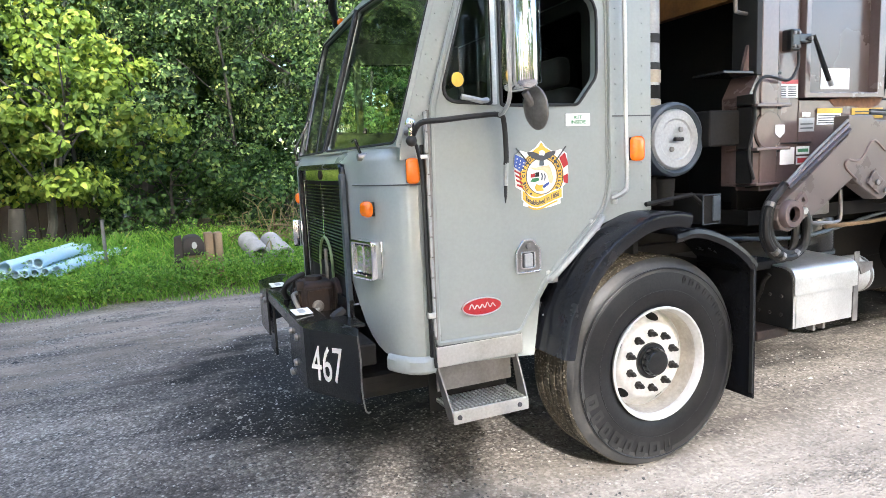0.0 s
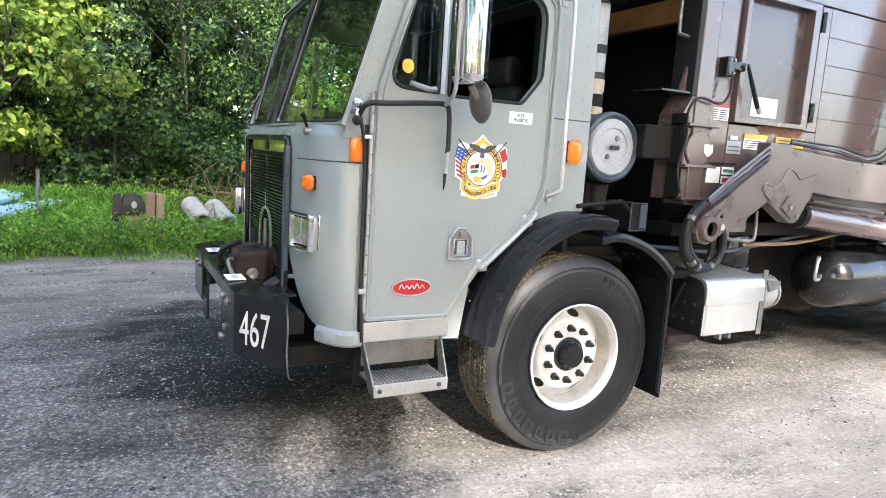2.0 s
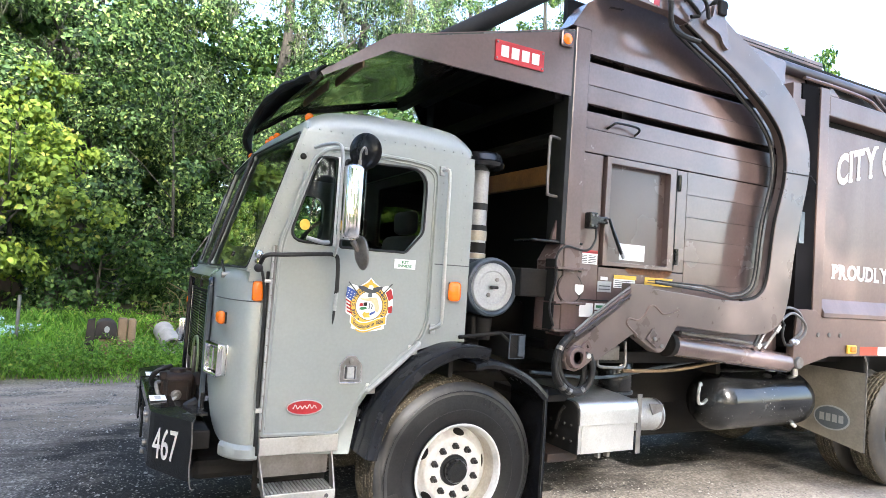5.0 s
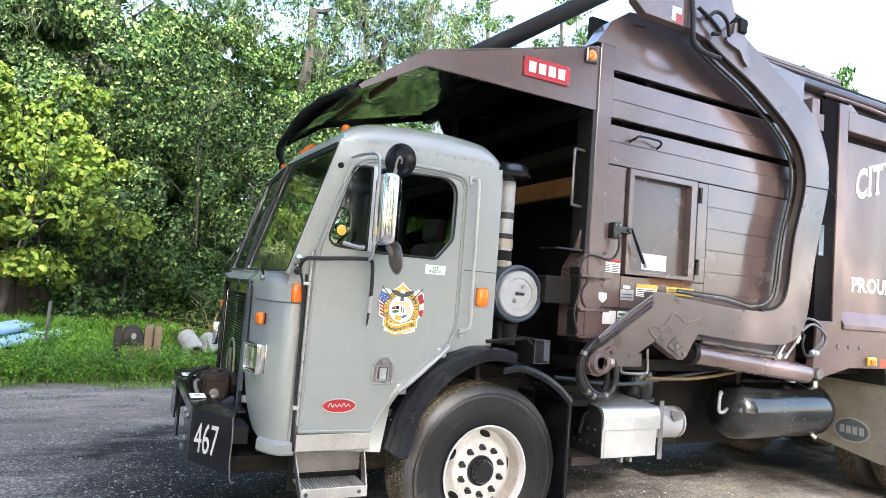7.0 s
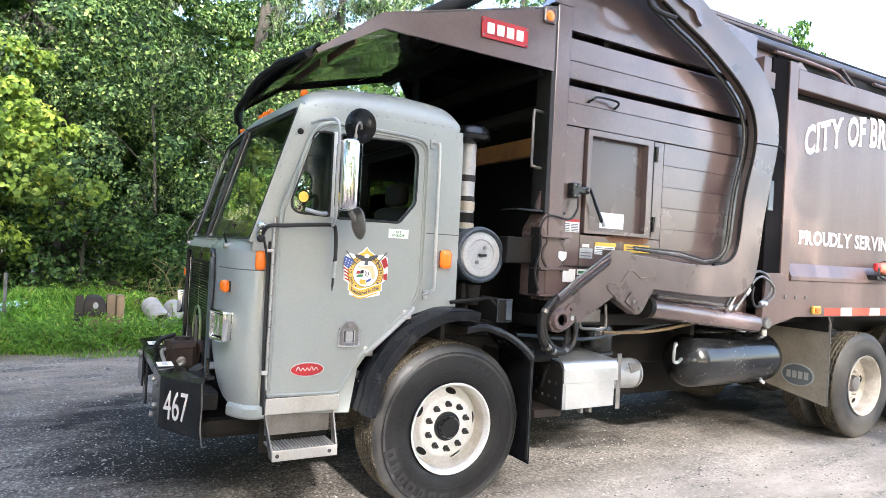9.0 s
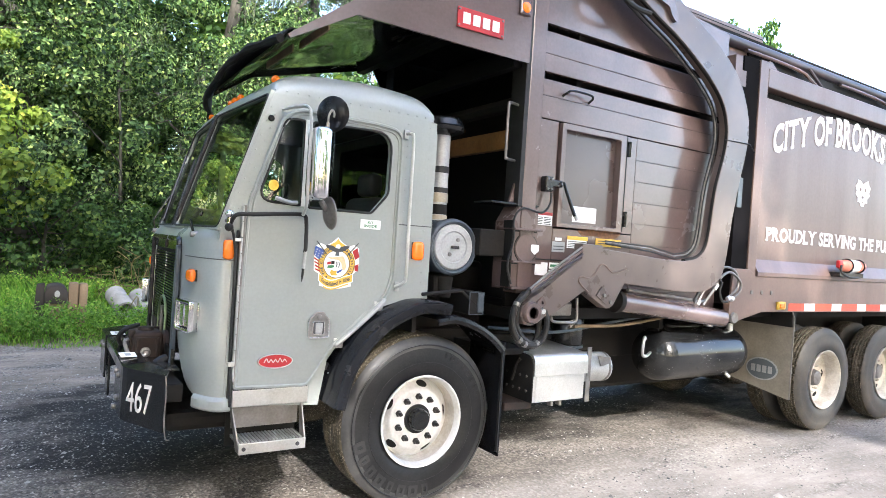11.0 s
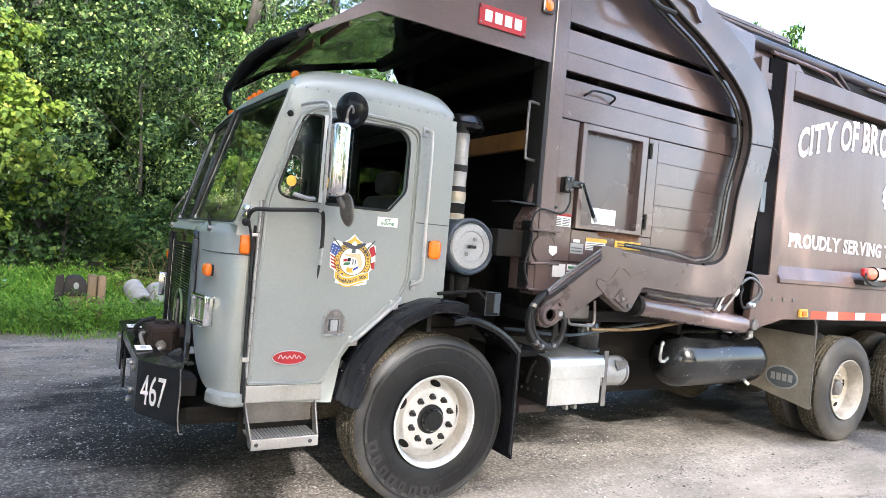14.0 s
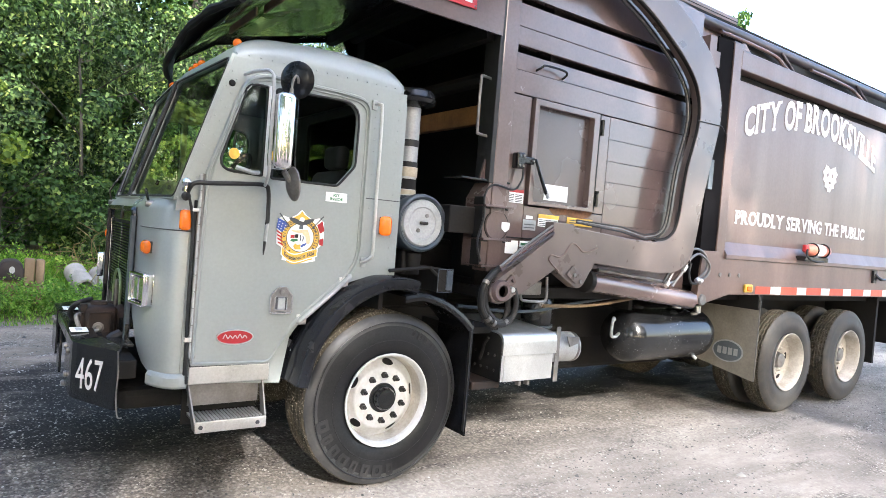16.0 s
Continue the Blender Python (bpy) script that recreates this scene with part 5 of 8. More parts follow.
marker(front_x(0.225) + 0.018, mirrored(0.225), 1.392, 0.085, 0.072, M_AMBER, turn=-math.pi / 2 - 0.2)
for y in (0.20, 0.90, 1.03, 1.16, 1.86):
    bm = bmesh.new()
    bmesh.ops.create_icosphere(bm, subdivisions=2, radius=0.032)
    for v in bm.verts:
        v.co = Vector((v.co.x * 0.8 - 0.985 + sweep(y) * 0.5, v.co.y * 1.2 + y, v.co.z * 0.8 + 2.562))
    part("roof_marker_lamp", bm, M_AMBER, cab, "amber roof lamp", smooth=True)

# grille, headlights, wipers
gr = part("grille", plate(rounded([(0.52, 0.90), (1.54, 0.90), (1.54, 1.585), (0.52, 1.585)], 0.05), -1.356, -1.336, axes="yz"), M_CHASSIS, cab, "dark slatted grille with polished edges")
part("grille_frame", tube([(-1.382, y, z) for y, z in rounded([(0.53, 0.86), (1.53, 0.86), (1.53, 1.588), (0.53, 1.588)], 0.05)], 0.016, closed=True, sides=8), M_BLACK, gr, smooth=True)
for k in range(27):
    z = 1.022 + k * 0.0178
    part("grille_slat", boxed(-1.372, -1.356, 0.578, 1.482, z, z + 0.0075), M_GRILLE, gr)
for y in (0.545, 1.485):
    part("grille_stile", boxed(-1.374, -1.356, y, y + 0.030, 0.90, 1.512, 0.003), M_CHROME, gr, "polished edge strip")
part("grille_stay", boxed(-1.3755, -1.372, 1.022, 1.038, 1.20, 1.50), M_CHROME, gr)
part("grille_crown", boxed(-1.374, -1.356, 0.545, 1.515, 1.514, 1.578, 0.004), M_CHROME, gr, "polished top plate")
part("grille_badge", plate(ellipse(1.03, 1.546, 0.034, 0.026), -1.380, -1.374, axes="yz"), M_RUST, gr, "small dark oval badge")
part("grille_side_bar", boxed(-1.400, -1.372, 0.505, 0.545, 0.62, 1.55, 0.006), M_AIR, gr)
arch = [(0.86, 0.86), (0.86, 1.06)] + [(1.0 - 0.14 * math.cos(a), 1.06 + 0.14 * math.sin(a)) for a in (math.pi * k / 10 for k in range(11))] + [(1.14, 0.86)]
part("crank_opening", plate(arch, -1.380, -1.370, axes="yz"), M_CHASSIS, gr, "dark arched opening in the grille")
part("opening_edge", tube([(-1.381, y, z) for y, z in arch], 0.008, sides=6), M_FADED, gr, "worn pale green edge", smooth=True)
part("opening_rod", tube([(-1.385, 0.98, 0.86), (-1.39, 0.96, 1.14)], 0.010), M_STEEL, gr, smooth=True)


def headlight(y, turn, parent):
    m = Matrix.Translation((-1.352, y, 1.166)) @ Matrix.Rotation(turn, 4, "Z")
    bm = plate(rounded([(-0.100, -0.088), (0.100, -0.088), (0.100, 0.088), (-0.100, 0.088)], 0.018), -0.048, 0.0, [rounded([(-0.084, -0.070), (0.084, -0.070), (0.084, 0.070), (-0.084, 0.070)], 0.01)], axes="yz", bevel=0.005)
    bm.transform(m)
    o = part("headlight", bm, M_CHROME, parent, "rectangular headlight in a chrome bezel", smooth=True)
    shell = boxed(0.001, 0.075, -0.098, 0.098, -0.086, 0.086, 0.012)
    shell.transform(m)
    part("headlight_shell", shell, M_CHROME, o, smooth=True)
    b2 = boxed(-0.010, 0.0, -0.084, 0.084, -0.070, 0.070)
    b2.transform(m)
    part("headlight_bowl", b2, M_CHASSIS, o)
    for a, b in ((-0.080, -0.003), (0.003, 0.080)):
        l2 = boxed(-0.034, -0.012, a, b, -0.064, 0.064, 0.008)
        l2.transform(m)
        part("headlight_lens", l2, M_LENS, o)
    for z in (-0.055, 0.055):
        sc = lathe([(-0.046, 0.0), (-0.046, 0.005), (-0.041, 0.006)], (0, 0.092, z), axis="x", steps=8)
        sc.transform(m)
        part("bezel_screw", sc, M_STEEL, o)


headlight(0.246, 0.21, cab)
headlight(mirrored(0.246), -0.21, cab)


def wiper(y, lean, s0, blade_s, blade_y, blade_top):
    a = Vector(ws_at(y, 0.0)) + Vector((-0.06, 0, -0.03))
    b = Vector(ws_at(y + lean, s0)) + Vector((-0.045, 0, 0))
    o = part("wiper_arm", tube([a, a + Vector((-0.02, lean * 0.1, 0.08)), b], 0.007, sides=6), M_BLACK, cab, smooth=True)
    part("wiper_pivot", lathe([(-0.02, 0.0), (-0.02, 0.016), (0.03, 0.022), (0.04, 0.0)], a, axis="x", steps=12), M_STEEL, o, smooth=True)
    c, d = Vector(ws_at(y + lean - 0.12, blade_s)), Vector(ws_at(blade_y + 0.02, blade_s + blade_top))
    part("wiper_blade", tube([c + Vector((-0.035, 0, 0)), d + Vector((-0.035, 0, 0))], 0.009, sides=6), M_BLACK, o)


wiper(0.30, 0.20, 0.06, 0.10, 0.36, 0.03)
wiper(1.74, 0.02, 0.30, 0.06, 1.86, 0.66)

# cab interior
part("dashboard", boxed(-1.25, -0.98, 0.06, mirrored(0.06), 1.35, 1.64, 0.06, 3), M_SEAT, cab, smooth=True)
wheel_c = Vector((-0.86, 0.55, 1.78))
part("steering_wheel", tube([wheel_c + Vector((0.10 * math.sin(a), 0.22 * math.cos(a), 0.20 * math.sin(a))) for a in (2 * math.pi * k / 28 for k in range(28))], 0.014, closed=True), M_SEAT, cab, smooth=True)
part("steering_column", tube([wheel_c, (-1.02, 0.55, 1.55)], 0.03), M_SEAT, cab)
for y in (0.55, 1.5):
    s = part("cab_seat", boxed(-0.62, -0.12, y - 0.24, y + 0.24, 1.18, 1.36, 0.06, 3), M_SEAT, cab, smooth=True)
    part("seat_back", boxed(-0.24, -0.08, y - 0.23, y + 0.23, 1.30, 1.95, 0.06, 3), M_SEAT, s, smooth=True)
    part("head_rest", boxed(-0.20, -0.10, y - 0.12, y + 0.12, 1.96, 2.12, 0.04, 3), M_SEAT, s, smooth=True)
part("engine_cover", boxed(-1.0, 0.0, 0.82, 1.24, 0.9, 1.55, 0.06), M_SEAT, cab, smooth=True)
part("headliner", boxed(-0.98, -0.02, 0.06, mirrored(0.06), 2.45, 2.47), M_SEAT, cab)
rw = part("rear_trim", plate([(0.05, 0.9), (mirrored(0.05), 0.9), (mirrored(0.05), 2.44), (0.05, 2.44)], -0.02, 0.010, [rounded([(0.46, 1.90), (1.42, 1.90), (1.42, 2.37), (0.46, 2.37)], 0.05)], axes="yz"), M_SEAT, cab, "dark rear wall with a window")
part("rear_window", boxed(-0.008, -0.004, 0.44, 1.44, 1.88, 2.39), M_GLASS_CLEAR, rw, "tinted rear glass")
# made-up block that darkens the view through the rear window
part("far_dark_block", boxed(0.27, 0.655, mirrored(0.20), mirrored(0.02), 2.28, 2.94, 0.03), M_CHASSIS, truck, "dark block added behind the cab to close the view")
part("horn_plug", lathe([(-0.012, 0.0), (-0.012, 0.012), (-0.004, 0.018), (0.0, 0.018)], (-1.036, 0, 2.296), steps=14), M_CHASSIS, cab, smooth=True)


# wheels
def wheel(x, z, R, y_out, y_in, rim, concave, name):
    """Tyre, rim and nuts of one wheel; y_out is the face that points away from the truck."""
    s = 1 if y_in > y_out else -1
    w = abs(y_in - y_out)

    def Y(d):
        return y_out + s * d
    rr = 0.288 if name == "front_wheel" else 0.300
    side_out = [(0.028, rr - 0.004), (0.006, rr + 0.030), (0.0, rr + 0.085), (0.004, R - 0.125), (0.011, R - 0.075), (0.021, R - 0.042), (0.033, R - 0.019)]
    side = lathe([(Y(a), r) for a, r in side_out[:5]] + [(Y(0.016), R - 0.078)], (x, 0, z), steps=64)
    worn_edge = lathe([(Y(0.013), R - 0.090)] + [(Y(a - 0.001), r) for a, r in side_out[4:] + [(0.046, R - 0.007)]] + [(Y(0.049), R - 0.012)], (x, 0, z), steps=64)
    o = part(name, lathe(rim["profile"](Y), (x, 0, z), steps=64, cap=False), rim["mat"], truck, rim["label"], smooth=True)
    back = [(w - 0.05, R - 0.006), (w - 0.02, R - 0.03), (w, R - 0.12), (w, rr + 0.05), (w - 0.03, rr - 0.004)]
    bmesh.ops.delete(side, geom=[f for f in side.faces if len(f.verts) > 4], context="FACES_ONLY")
    bmesh.ops.delete(worn_edge, geom=[f for f in worn_edge.faces if len(f.verts) > 4], context="FACES_ONLY")
    part("tyre_shoulder", worn_edge, M_TYRE_DUSTY if rim["mat"] == M_RIM2 else M_SHOULDER, o, "scuffed grey rubber shoulder", smooth=True)
    part("tyre_sidewall", side, M_TYRE_DUSTY if rim["mat"] == M_RIM2 else M_TYRE, o, "worn black rubber sidewall", smooth=True)
    grooves = []
    n = 5
    cut = 0.014 if rim["mat"] == M_RIM2 else 0.005   # the front tyres are worn almost smooth
    d0, d1 = 0.046, w - 0.05
    grooves.append((d0, R - 0.007))
    for k in range(n):
        c = d0 + (d1 - d0) * (k + 0.5) / n
        grooves += [(c - 0.011, R), (c - 0.008, R - cut), (c + 0.008, R - cut), (c + 0.011, R)]
    grooves += [(d1, R - 0.006)] + back[1:]
    tr = lathe([(Y(a), r) for a, r in grooves], (x, 0, z), steps=120 if rim["mat"] == M_RIM2 else 96)
    if rim["mat"] == M_RIM2:
        # lugs cut into both shoulders
        for v in tr.verts:
            dx, dz = v.co.x - x, v.co.z - z
            rad = math.hypot(dx, dz)
            edge = min(abs(v.co.y - Y(d0)), abs(v.co.y - Y(d1)))
            if edge < 0.045 and round(math.atan2(dz, dx) * 120 / (2 * math.pi)) % 3 == 0 and rad > R - 0.03:
                v.co.x, v.co.z = x + dx * (1 - 0.026), z + dz * (1 - 0.026)
    bmesh.ops.delete(tr, geom=[f for f in tr.faces if len(f.verts) > 4], context="FACES_ONLY")
    part("tyre_tread", tr, M_TYRE_TREAD, o, "tread caked with mud and small stones")
    return o, Y, s


def add_nuts(o, x, z, yc, s, ring, n=10, mat=M_NUT, size=0.018):
    base = None
    for k in range(n):
        a = 2 * math.pi * (k + 0.5) / n
        at = (x + ring * math.cos(a), 0, z + ring * math.sin(a))
        bm = lathe([(yc + s * 0.004, size * 1.5), (yc - s * 0.010, size * 1.45), (yc - s * 0.012, size), (yc - s * 0.034, size * 0.95), (yc - s * 0.038, size * 0.6), (yc - s * 0.046, size * 0.55), (yc - s * 0.046, 0.0)], at, steps=6)
        part("wheel_nut", bm, mat, o)


def front_rim(Y):
    return [(Y(0.030), 0.280), (Y(0.004), 0.292), (Y(0.0), 0.288), (Y(0.002), 0.280), (Y(0.020), 0.272), (Y(0.036), 0.266), (Y(0.108), 0.260), (Y(0.132), 0.252), (Y(0.128), 0.240), (Y(0.086), 0.202), (Y(0.077), 0.194), (Y(0.074), 0.184), (Y(0.074), 0.100), (Y(0.074), 0.0)]


def rear_rim(Y):
    return [(Y(0.030), 0.290), (Y(0.004), 0.304), (Y(0.0), 0.300), (Y(0.002), 0.292), (Y(0.022), 0.280), (Y(0.060), 0.272), (Y(0.135), 0.262), (Y(0.150), 0.235), (Y(0.156), 0.18), (Y(0.166), 0.10), (Y(0.166), 0.0)]


FRONT = dict(profile=front_rim, mat=M_WHITE, label="white steel wheel with hand holes and dark nuts")
REAR = dict(profile=rear_rim, mat=M_RIM2, label="dusty white dual wheel")
TYRE_R = 0.540


def hand_holes(o, x, z, Y, ring, n, depth):
    """Dark ovals that lie on the dished disc; depth gives how deep the disc lies at a radius."""
    for k in range(n):
        a0 = radians(80) + 2 * math.pi * k / n
        bm = bmesh.new()
        vs = []
        for j in range(20):
            q = 2 * math.pi * j / 20
            r, a = ring + 0.019 * math.sin(q), a0 + 0.040 / ring * math.cos(q)
            vs.append(bm.verts.new((x + r * math.cos(a), Y(depth(r) - 0.0015), z + r * math.sin(a))))
        mid = bm.verts.new((x + ring * math.cos(a0), Y(depth(ring) - 0.0015), z + ring * math.sin(a0)))
        for j in range(20):
            bm.faces.new((vs[j], vs[(j + 1) % 20], mid))
        part("hand_hole", bm, M_CHASSIS, o, "dark oval hand hole")


def front_wheel(y_out, y_in):
    x, z = 0.008, 0.535
    o, Y, s = wheel(x, z, TYRE_R, y_out, y_in, FRONT, False, "front_wheel")
    add_nuts(o, x, z, Y(0.074), s, 0.143, size=0.0145)
    hand_holes(o, x, z, Y, 0.221, 5, lambda r: 0.086 + (r - 0.202) * 1.105)
    part("hub", lathe([(Y(0.078), 0.094), (Y(0.062), 0.092), (Y(0.060), 0.074), (Y(0.030), 0.070), (Y(0.016), 0.060), (Y(0.012), 0.040), (Y(0.012), 0.0)], (x, 0, z), steps=28), M_BLACK, o, "dark iron hub cap", smooth=True)
    # darker overlay: dust, plus the barrel's shade put into its colour
    part("rim_barrel", lathe([(Y(0.040), 0.2640), (Y(0.106), 0.2582), (Y(0.127), 0.2515)], (x, 0, z), steps=64, cap=False), M_RIM2, o, "darker inside of the rim, dust and shade in its colour", smooth=True)
    # raised blocks in place of the maker's lettering
    for a0, cnt, step in ((196, 8, 11.5), (20, 8, 7.0)):
        for k in range(cnt):
            a = radians(a0 + k * step)
            big = 1.45 if a0 > 100 else 0.8
            bw = (0.016 + 0.008 * ((k * 7 + cnt) % 3) / 2) * big
            bm = plate(rounded([(-bw, -0.026 * big), (bw, -0.026 * big), (bw, 0.026 * big), (-bw, 0.026 * big)], 0.012), -0.0012, 0.003, [rounded([(-bw * 0.35, -0.012 * big), (bw * 0.35, -0.012 * big), (bw * 0.35, 0.012 * big), (-bw * 0.35, 0.012 * big)], 0.006)])
            bm.transform(Matrix.Translation((x + 0.438 * math.cos(a), Y(0.004), z + 0.438 * math.sin(a))) @ Matrix.Rotation(-a + math.pi / 2, 4, "Y"))
            part("sidewall_block", bm, M_RUBBER, o)
    for r in (0.375, 0.485):
        part("sidewall_ring", tube([(x + r * math.cos(a), Y(0.003), z + r * math.sin(a)) for a in (2 * math.pi * k / 64 for k in range(64))], 0.004, closed=True, sides=5), M_TYRE, o, smooth=True)


front_wheel(-0.115, 0.265)
front_wheel(mirrored(-0.115), mirrored(0.265))


def dual(x, near):
    z = 0.530
    ys = ((-0.145, 0.115), (0.185, 0.445))
    for k, (a, b) in enumerate(ys):
        if not near:
            a, b = mirrored(a), mirrored(b)
        o, Y, s = wheel(x, z, 0.532, a, b, REAR, True, "rear_wheel")
        if k == 0:
            add_nuts(o, x, z, Y(0.166), s, 0.142, mat=M_RIM2)
            part("hub", lathe([(Y(0.166), 0.092), (Y(0.12), 0.084), (Y(0.085), 0.074), (Y(0.078), 0.058), (Y(0.078), 0.0)], (x, 0, z), steps=24), M_STEEL, o, "dusty axle hub", smooth=True)
            hand_holes(o, x, z, Y, 0.210, 5, lambda r: 0.150 + (0.235 - r) * 0.109)


for xx in (4.83, 6.19):
    dual(xx, True)
    dual(xx, False)

# chassis
for y in (0.60, mirrored(0.60)):
    part("frame_rail", boxed(-1.25, 8.6, y - 0.045, y + 0.045, 0.74, 1.02, 0.006), M_CHASSIS, truck, "black steel frame rail")
for x in (-0.9, 0.9, 2.0, 3.2, 4.0, 5.5, 7.0):
    part("cross_member", boxed(x - 0.05, x + 0.05, 0.62, mirrored(0.62), 0.78, 0.98), M_CHASSIS, truck)
for x in (-0.015, 4.83, 6.19):
    part("axle", tube([(x, 0.25, 0.535), (x, mirrored(0.25), 0.535)], 0.085, sides=14), M_CHASSIS, truck, smooth=True)
for x in (4.83, 6.19):
    part("differential", lathe([(0.78, 0.05), (0.85, 0.17), (1.03, 0.22), (1.2, 0.17), (1.28, 0.05)], (x, 0, 0.535), steps=20), M_CHASSIS, truck, smooth=True)
part("engine", boxed(0.08, 0.95, 0.62, mirrored(0.62), 0.62, 1.55, 0.05), M_CHASSIS, truck, "black engine behind the cab")
part("gearbox", boxed(0.95, 1.9, 0.72, mirrored(0.72), 0.6, 1.05, 0.06), M_CHASSIS, truck)
part("body_floor", boxed(0.75, 8.4, 0.02, mirrored(0.02), 1.16, 1.24), M_CHASSIS, truck)
part("drive_shaft", tube([(1.9, MID, 0.75), (4.7, MID, 0.56)], 0.06), M_CHASSIS, truck)
for y in (0.34, 0.47):
    part("leaf_spring", tube(smooth_path([(-0.75, y, 0.72), (-0.015, y, 0.60), (0.75, y, 0.72)], 6), 0.03, sides=6), M_CHASSIS, truck)


# mudguards
def guard(profile, y0, y1, name, lip=0.05, label="black plastic mudguard"):
    """A curved mudguard: a band across y with a turned-down outer lip."""
    bm = bmesh.new()
    pts = [Vector((x, 0, z)) for x, z in profile]
    a = [bm.verts.new((p.x, y0, p.z)) for p in pts]
    b = [bm.verts.new((p.x, y1, p.z)) for p in pts]
    c = []
    for i, p in enumerate(pts):
        d = (pts[min(i + 1, len(pts) - 1)] - pts[max(i - 1, 0)]).normalized()
        nrm = Vector((d.z, 0, -d.x))
        out = -1 if y0 < y1 else 1
        c.append([bm.verts.new((p.x + nrm.x * lip * q, y0 + out * w, p.z + nrm.z * lip * q)) for q, w in ((0.16, 0.016), (0.55, 0.020), (1.0, 0.006))])
    for i in range(len(pts) - 1):
        bm.faces.new((a[i], a[i + 1], b[i + 1], b[i]))
        for k in range(3):
            u, v = (a, [r[0] for r in c]) if k == 0 else ([r[k - 1] for r in c], [r[k] for r in c])
            bm.faces.new((v[i], v[i + 1], u[i + 1], u[i]))
    bmesh.ops.recalc_face_normals(bm, faces=bm.faces)
    bmesh.ops.solidify(bm, geom=bm.faces[:], thickness=0.012)
    return part(name, bm, M_FENDER, truck, label, smooth=True)


for far in (False, True):
    q = (lambda y: mirrored(y)) if far else (lambda y: y)
    arc1 = [(p.x, p.z) for p in smooth_path([(-0.636, 0, 0.690), (-0.585, 0, 0.89), (-0.480, 0, 1.065), (-0.330, 0, 1.200), (-0.140, 0, 1.288), (0.02, 0, 1.302), (0.12, 0, 1.287)], 8)]
    guard(arc1, q(-0.195), q(0.10), "cab_mudguard", 0.072)
    arc2 = [(p.x, p.z) for p in smooth_path([(0.02, 0, 1.200), (0.16, 0, 1.215), (0.33, 0, 1.165), (0.47, 0, 1.085), (0.565, 0, 1.000)], 8)]
    guard(arc2, q(-0.195), q(0.20), "rear_mudguard", 0.05)
    y0, y1 = sorted((q(-0.190), q(0.20)))
    fl = part("front_mud_flap", plate([(y0, 0.27), (y1, 0.27), (y1, 1.03), (y0, 1.03)], 0.560, 0.572, axes="yz"), M_FENDER, truck, "black rubber mud flap")
    part("flap_stiffener", boxed(0.553, 0.560, y0, y0 + 0.02, 0.3, 1.02), M_RUBBER, fl)

# step
st = part("cab_step", boxed(-1.160, -0.725, -0.018, 0.20, 0.690, 0.785, 0.006), M_ALU, truck, "bare aluminium boarding step")
part("step_back", boxed(-1.138, -0.760, 0.045, 0.055, 0.560, 0.69), M_STEEL, st, "dull scraped aluminium riser")
# black sheet added behind the tread for the shade in that gap
part("step_gap_backing", boxed(-1.150, -0.745, 0.120, 0.13, 0.44, 0.69), M_CHASSIS, st)


def step_cheek(x0):
    """A narrow folded side bar that leans forward and in to the tread."""
    b = plate([(-0.008, 0.695), (0.035, 0.695), (-0.030, 0.455), (-0.096, 0.455), (-0.096, 0.505)], x0, x0 + 0.008, axes="yz")
    for v in b.verts:
        v.co.x += (0.695 - v.co.z) * (0.13 if x0 < -1 else 0.0)
    return b


for x0 in (-1.158, -0.760):
    part("step_cheek", step_cheek(x0), M_STEEL, st)
part("step_nosing", boxed(-1.128, -0.752, -0.100, -0.088, 0.452, 0.512, 0.004), M_ALU, st)
tr = part("step_tread", boxed(-1.126, -0.756, -0.088, 0.10, 0.495, 0.510), M_TREAD, st, "punched tread plate")


def studs():
    bm = bmesh.new()
    for i in range(19):
        for j in range(9):
            box(bm, -1.130 + i * 0.0195, -1.130 + i * 0.0195 + 0.010, -0.080 + j * 0.0195, -0.080 + j * 0.0195 + 0.010, 0.510, 0.516)
    return bm


tagged(part("tread_studs", studs(), M_ALU, st), kind="stuff")
for x in (-1.10, -0.80):
    part("step_bolt", lathe([(-0.106, 0.0), (-0.106, 0.010), (-0.100, 0.012)], (x, 0, 0.482), steps=8), M_INK, st)


# bumper
def bumper():
    bm = bmesh.new()
    plan = [(-1.487, 0.070), (-1.648, 0.278), (-1.666, 0.315), (-1.670, 0.37), (-1.670, 0.66)]
    zt = [0.866, 0.874, 0.876, 0.877, 0.877]
    zb = [0.562, 0.585, 0.590, 0.590, 0.590]
    o = []
    for i, (x, y) in enumerate(plan):
        o.append([bm.verts.new((x, y, zb[i])), bm.verts.new((x, y, zt[i])), bm.verts.new((x + 0.10 * (i > 0) + 0.03, y + (0.08 if i < 3 else 0.0), zt[i] + 0.008))])
    for i in range(len(plan) - 1):
        for k in range(2):
            bm.faces.new((o[i][k], o[i + 1][k], o[i + 1][k + 1], o[i][k + 1]))
    bmesh.ops.recalc_face_normals(bm, faces=bm.faces)
    bmesh.ops.solidify(bm, geom=bm.faces[:], thickness=0.012)
    return bm


bp = part("bumper", bumper(), M_BLACK, truck, "black steel bumper with angled ends, white unit number", smooth=False)
b2 = bumper()
for v in b2.verts:
    v.co.y = mirrored(v.co.y)
part("far_bumper_end", b2, M_BLACK, bp)
part("bumper_beam", boxed(-1.664, -1.55, 0.64, mirrored(0.64), 0.80, 0.875, 0.012), M_BLACK, bp)
part("bumper_lower", boxed(-1.650, -1.635, 0.60, 0.74, 0.55, 0.80, 0.004), M_BLACK, bp)
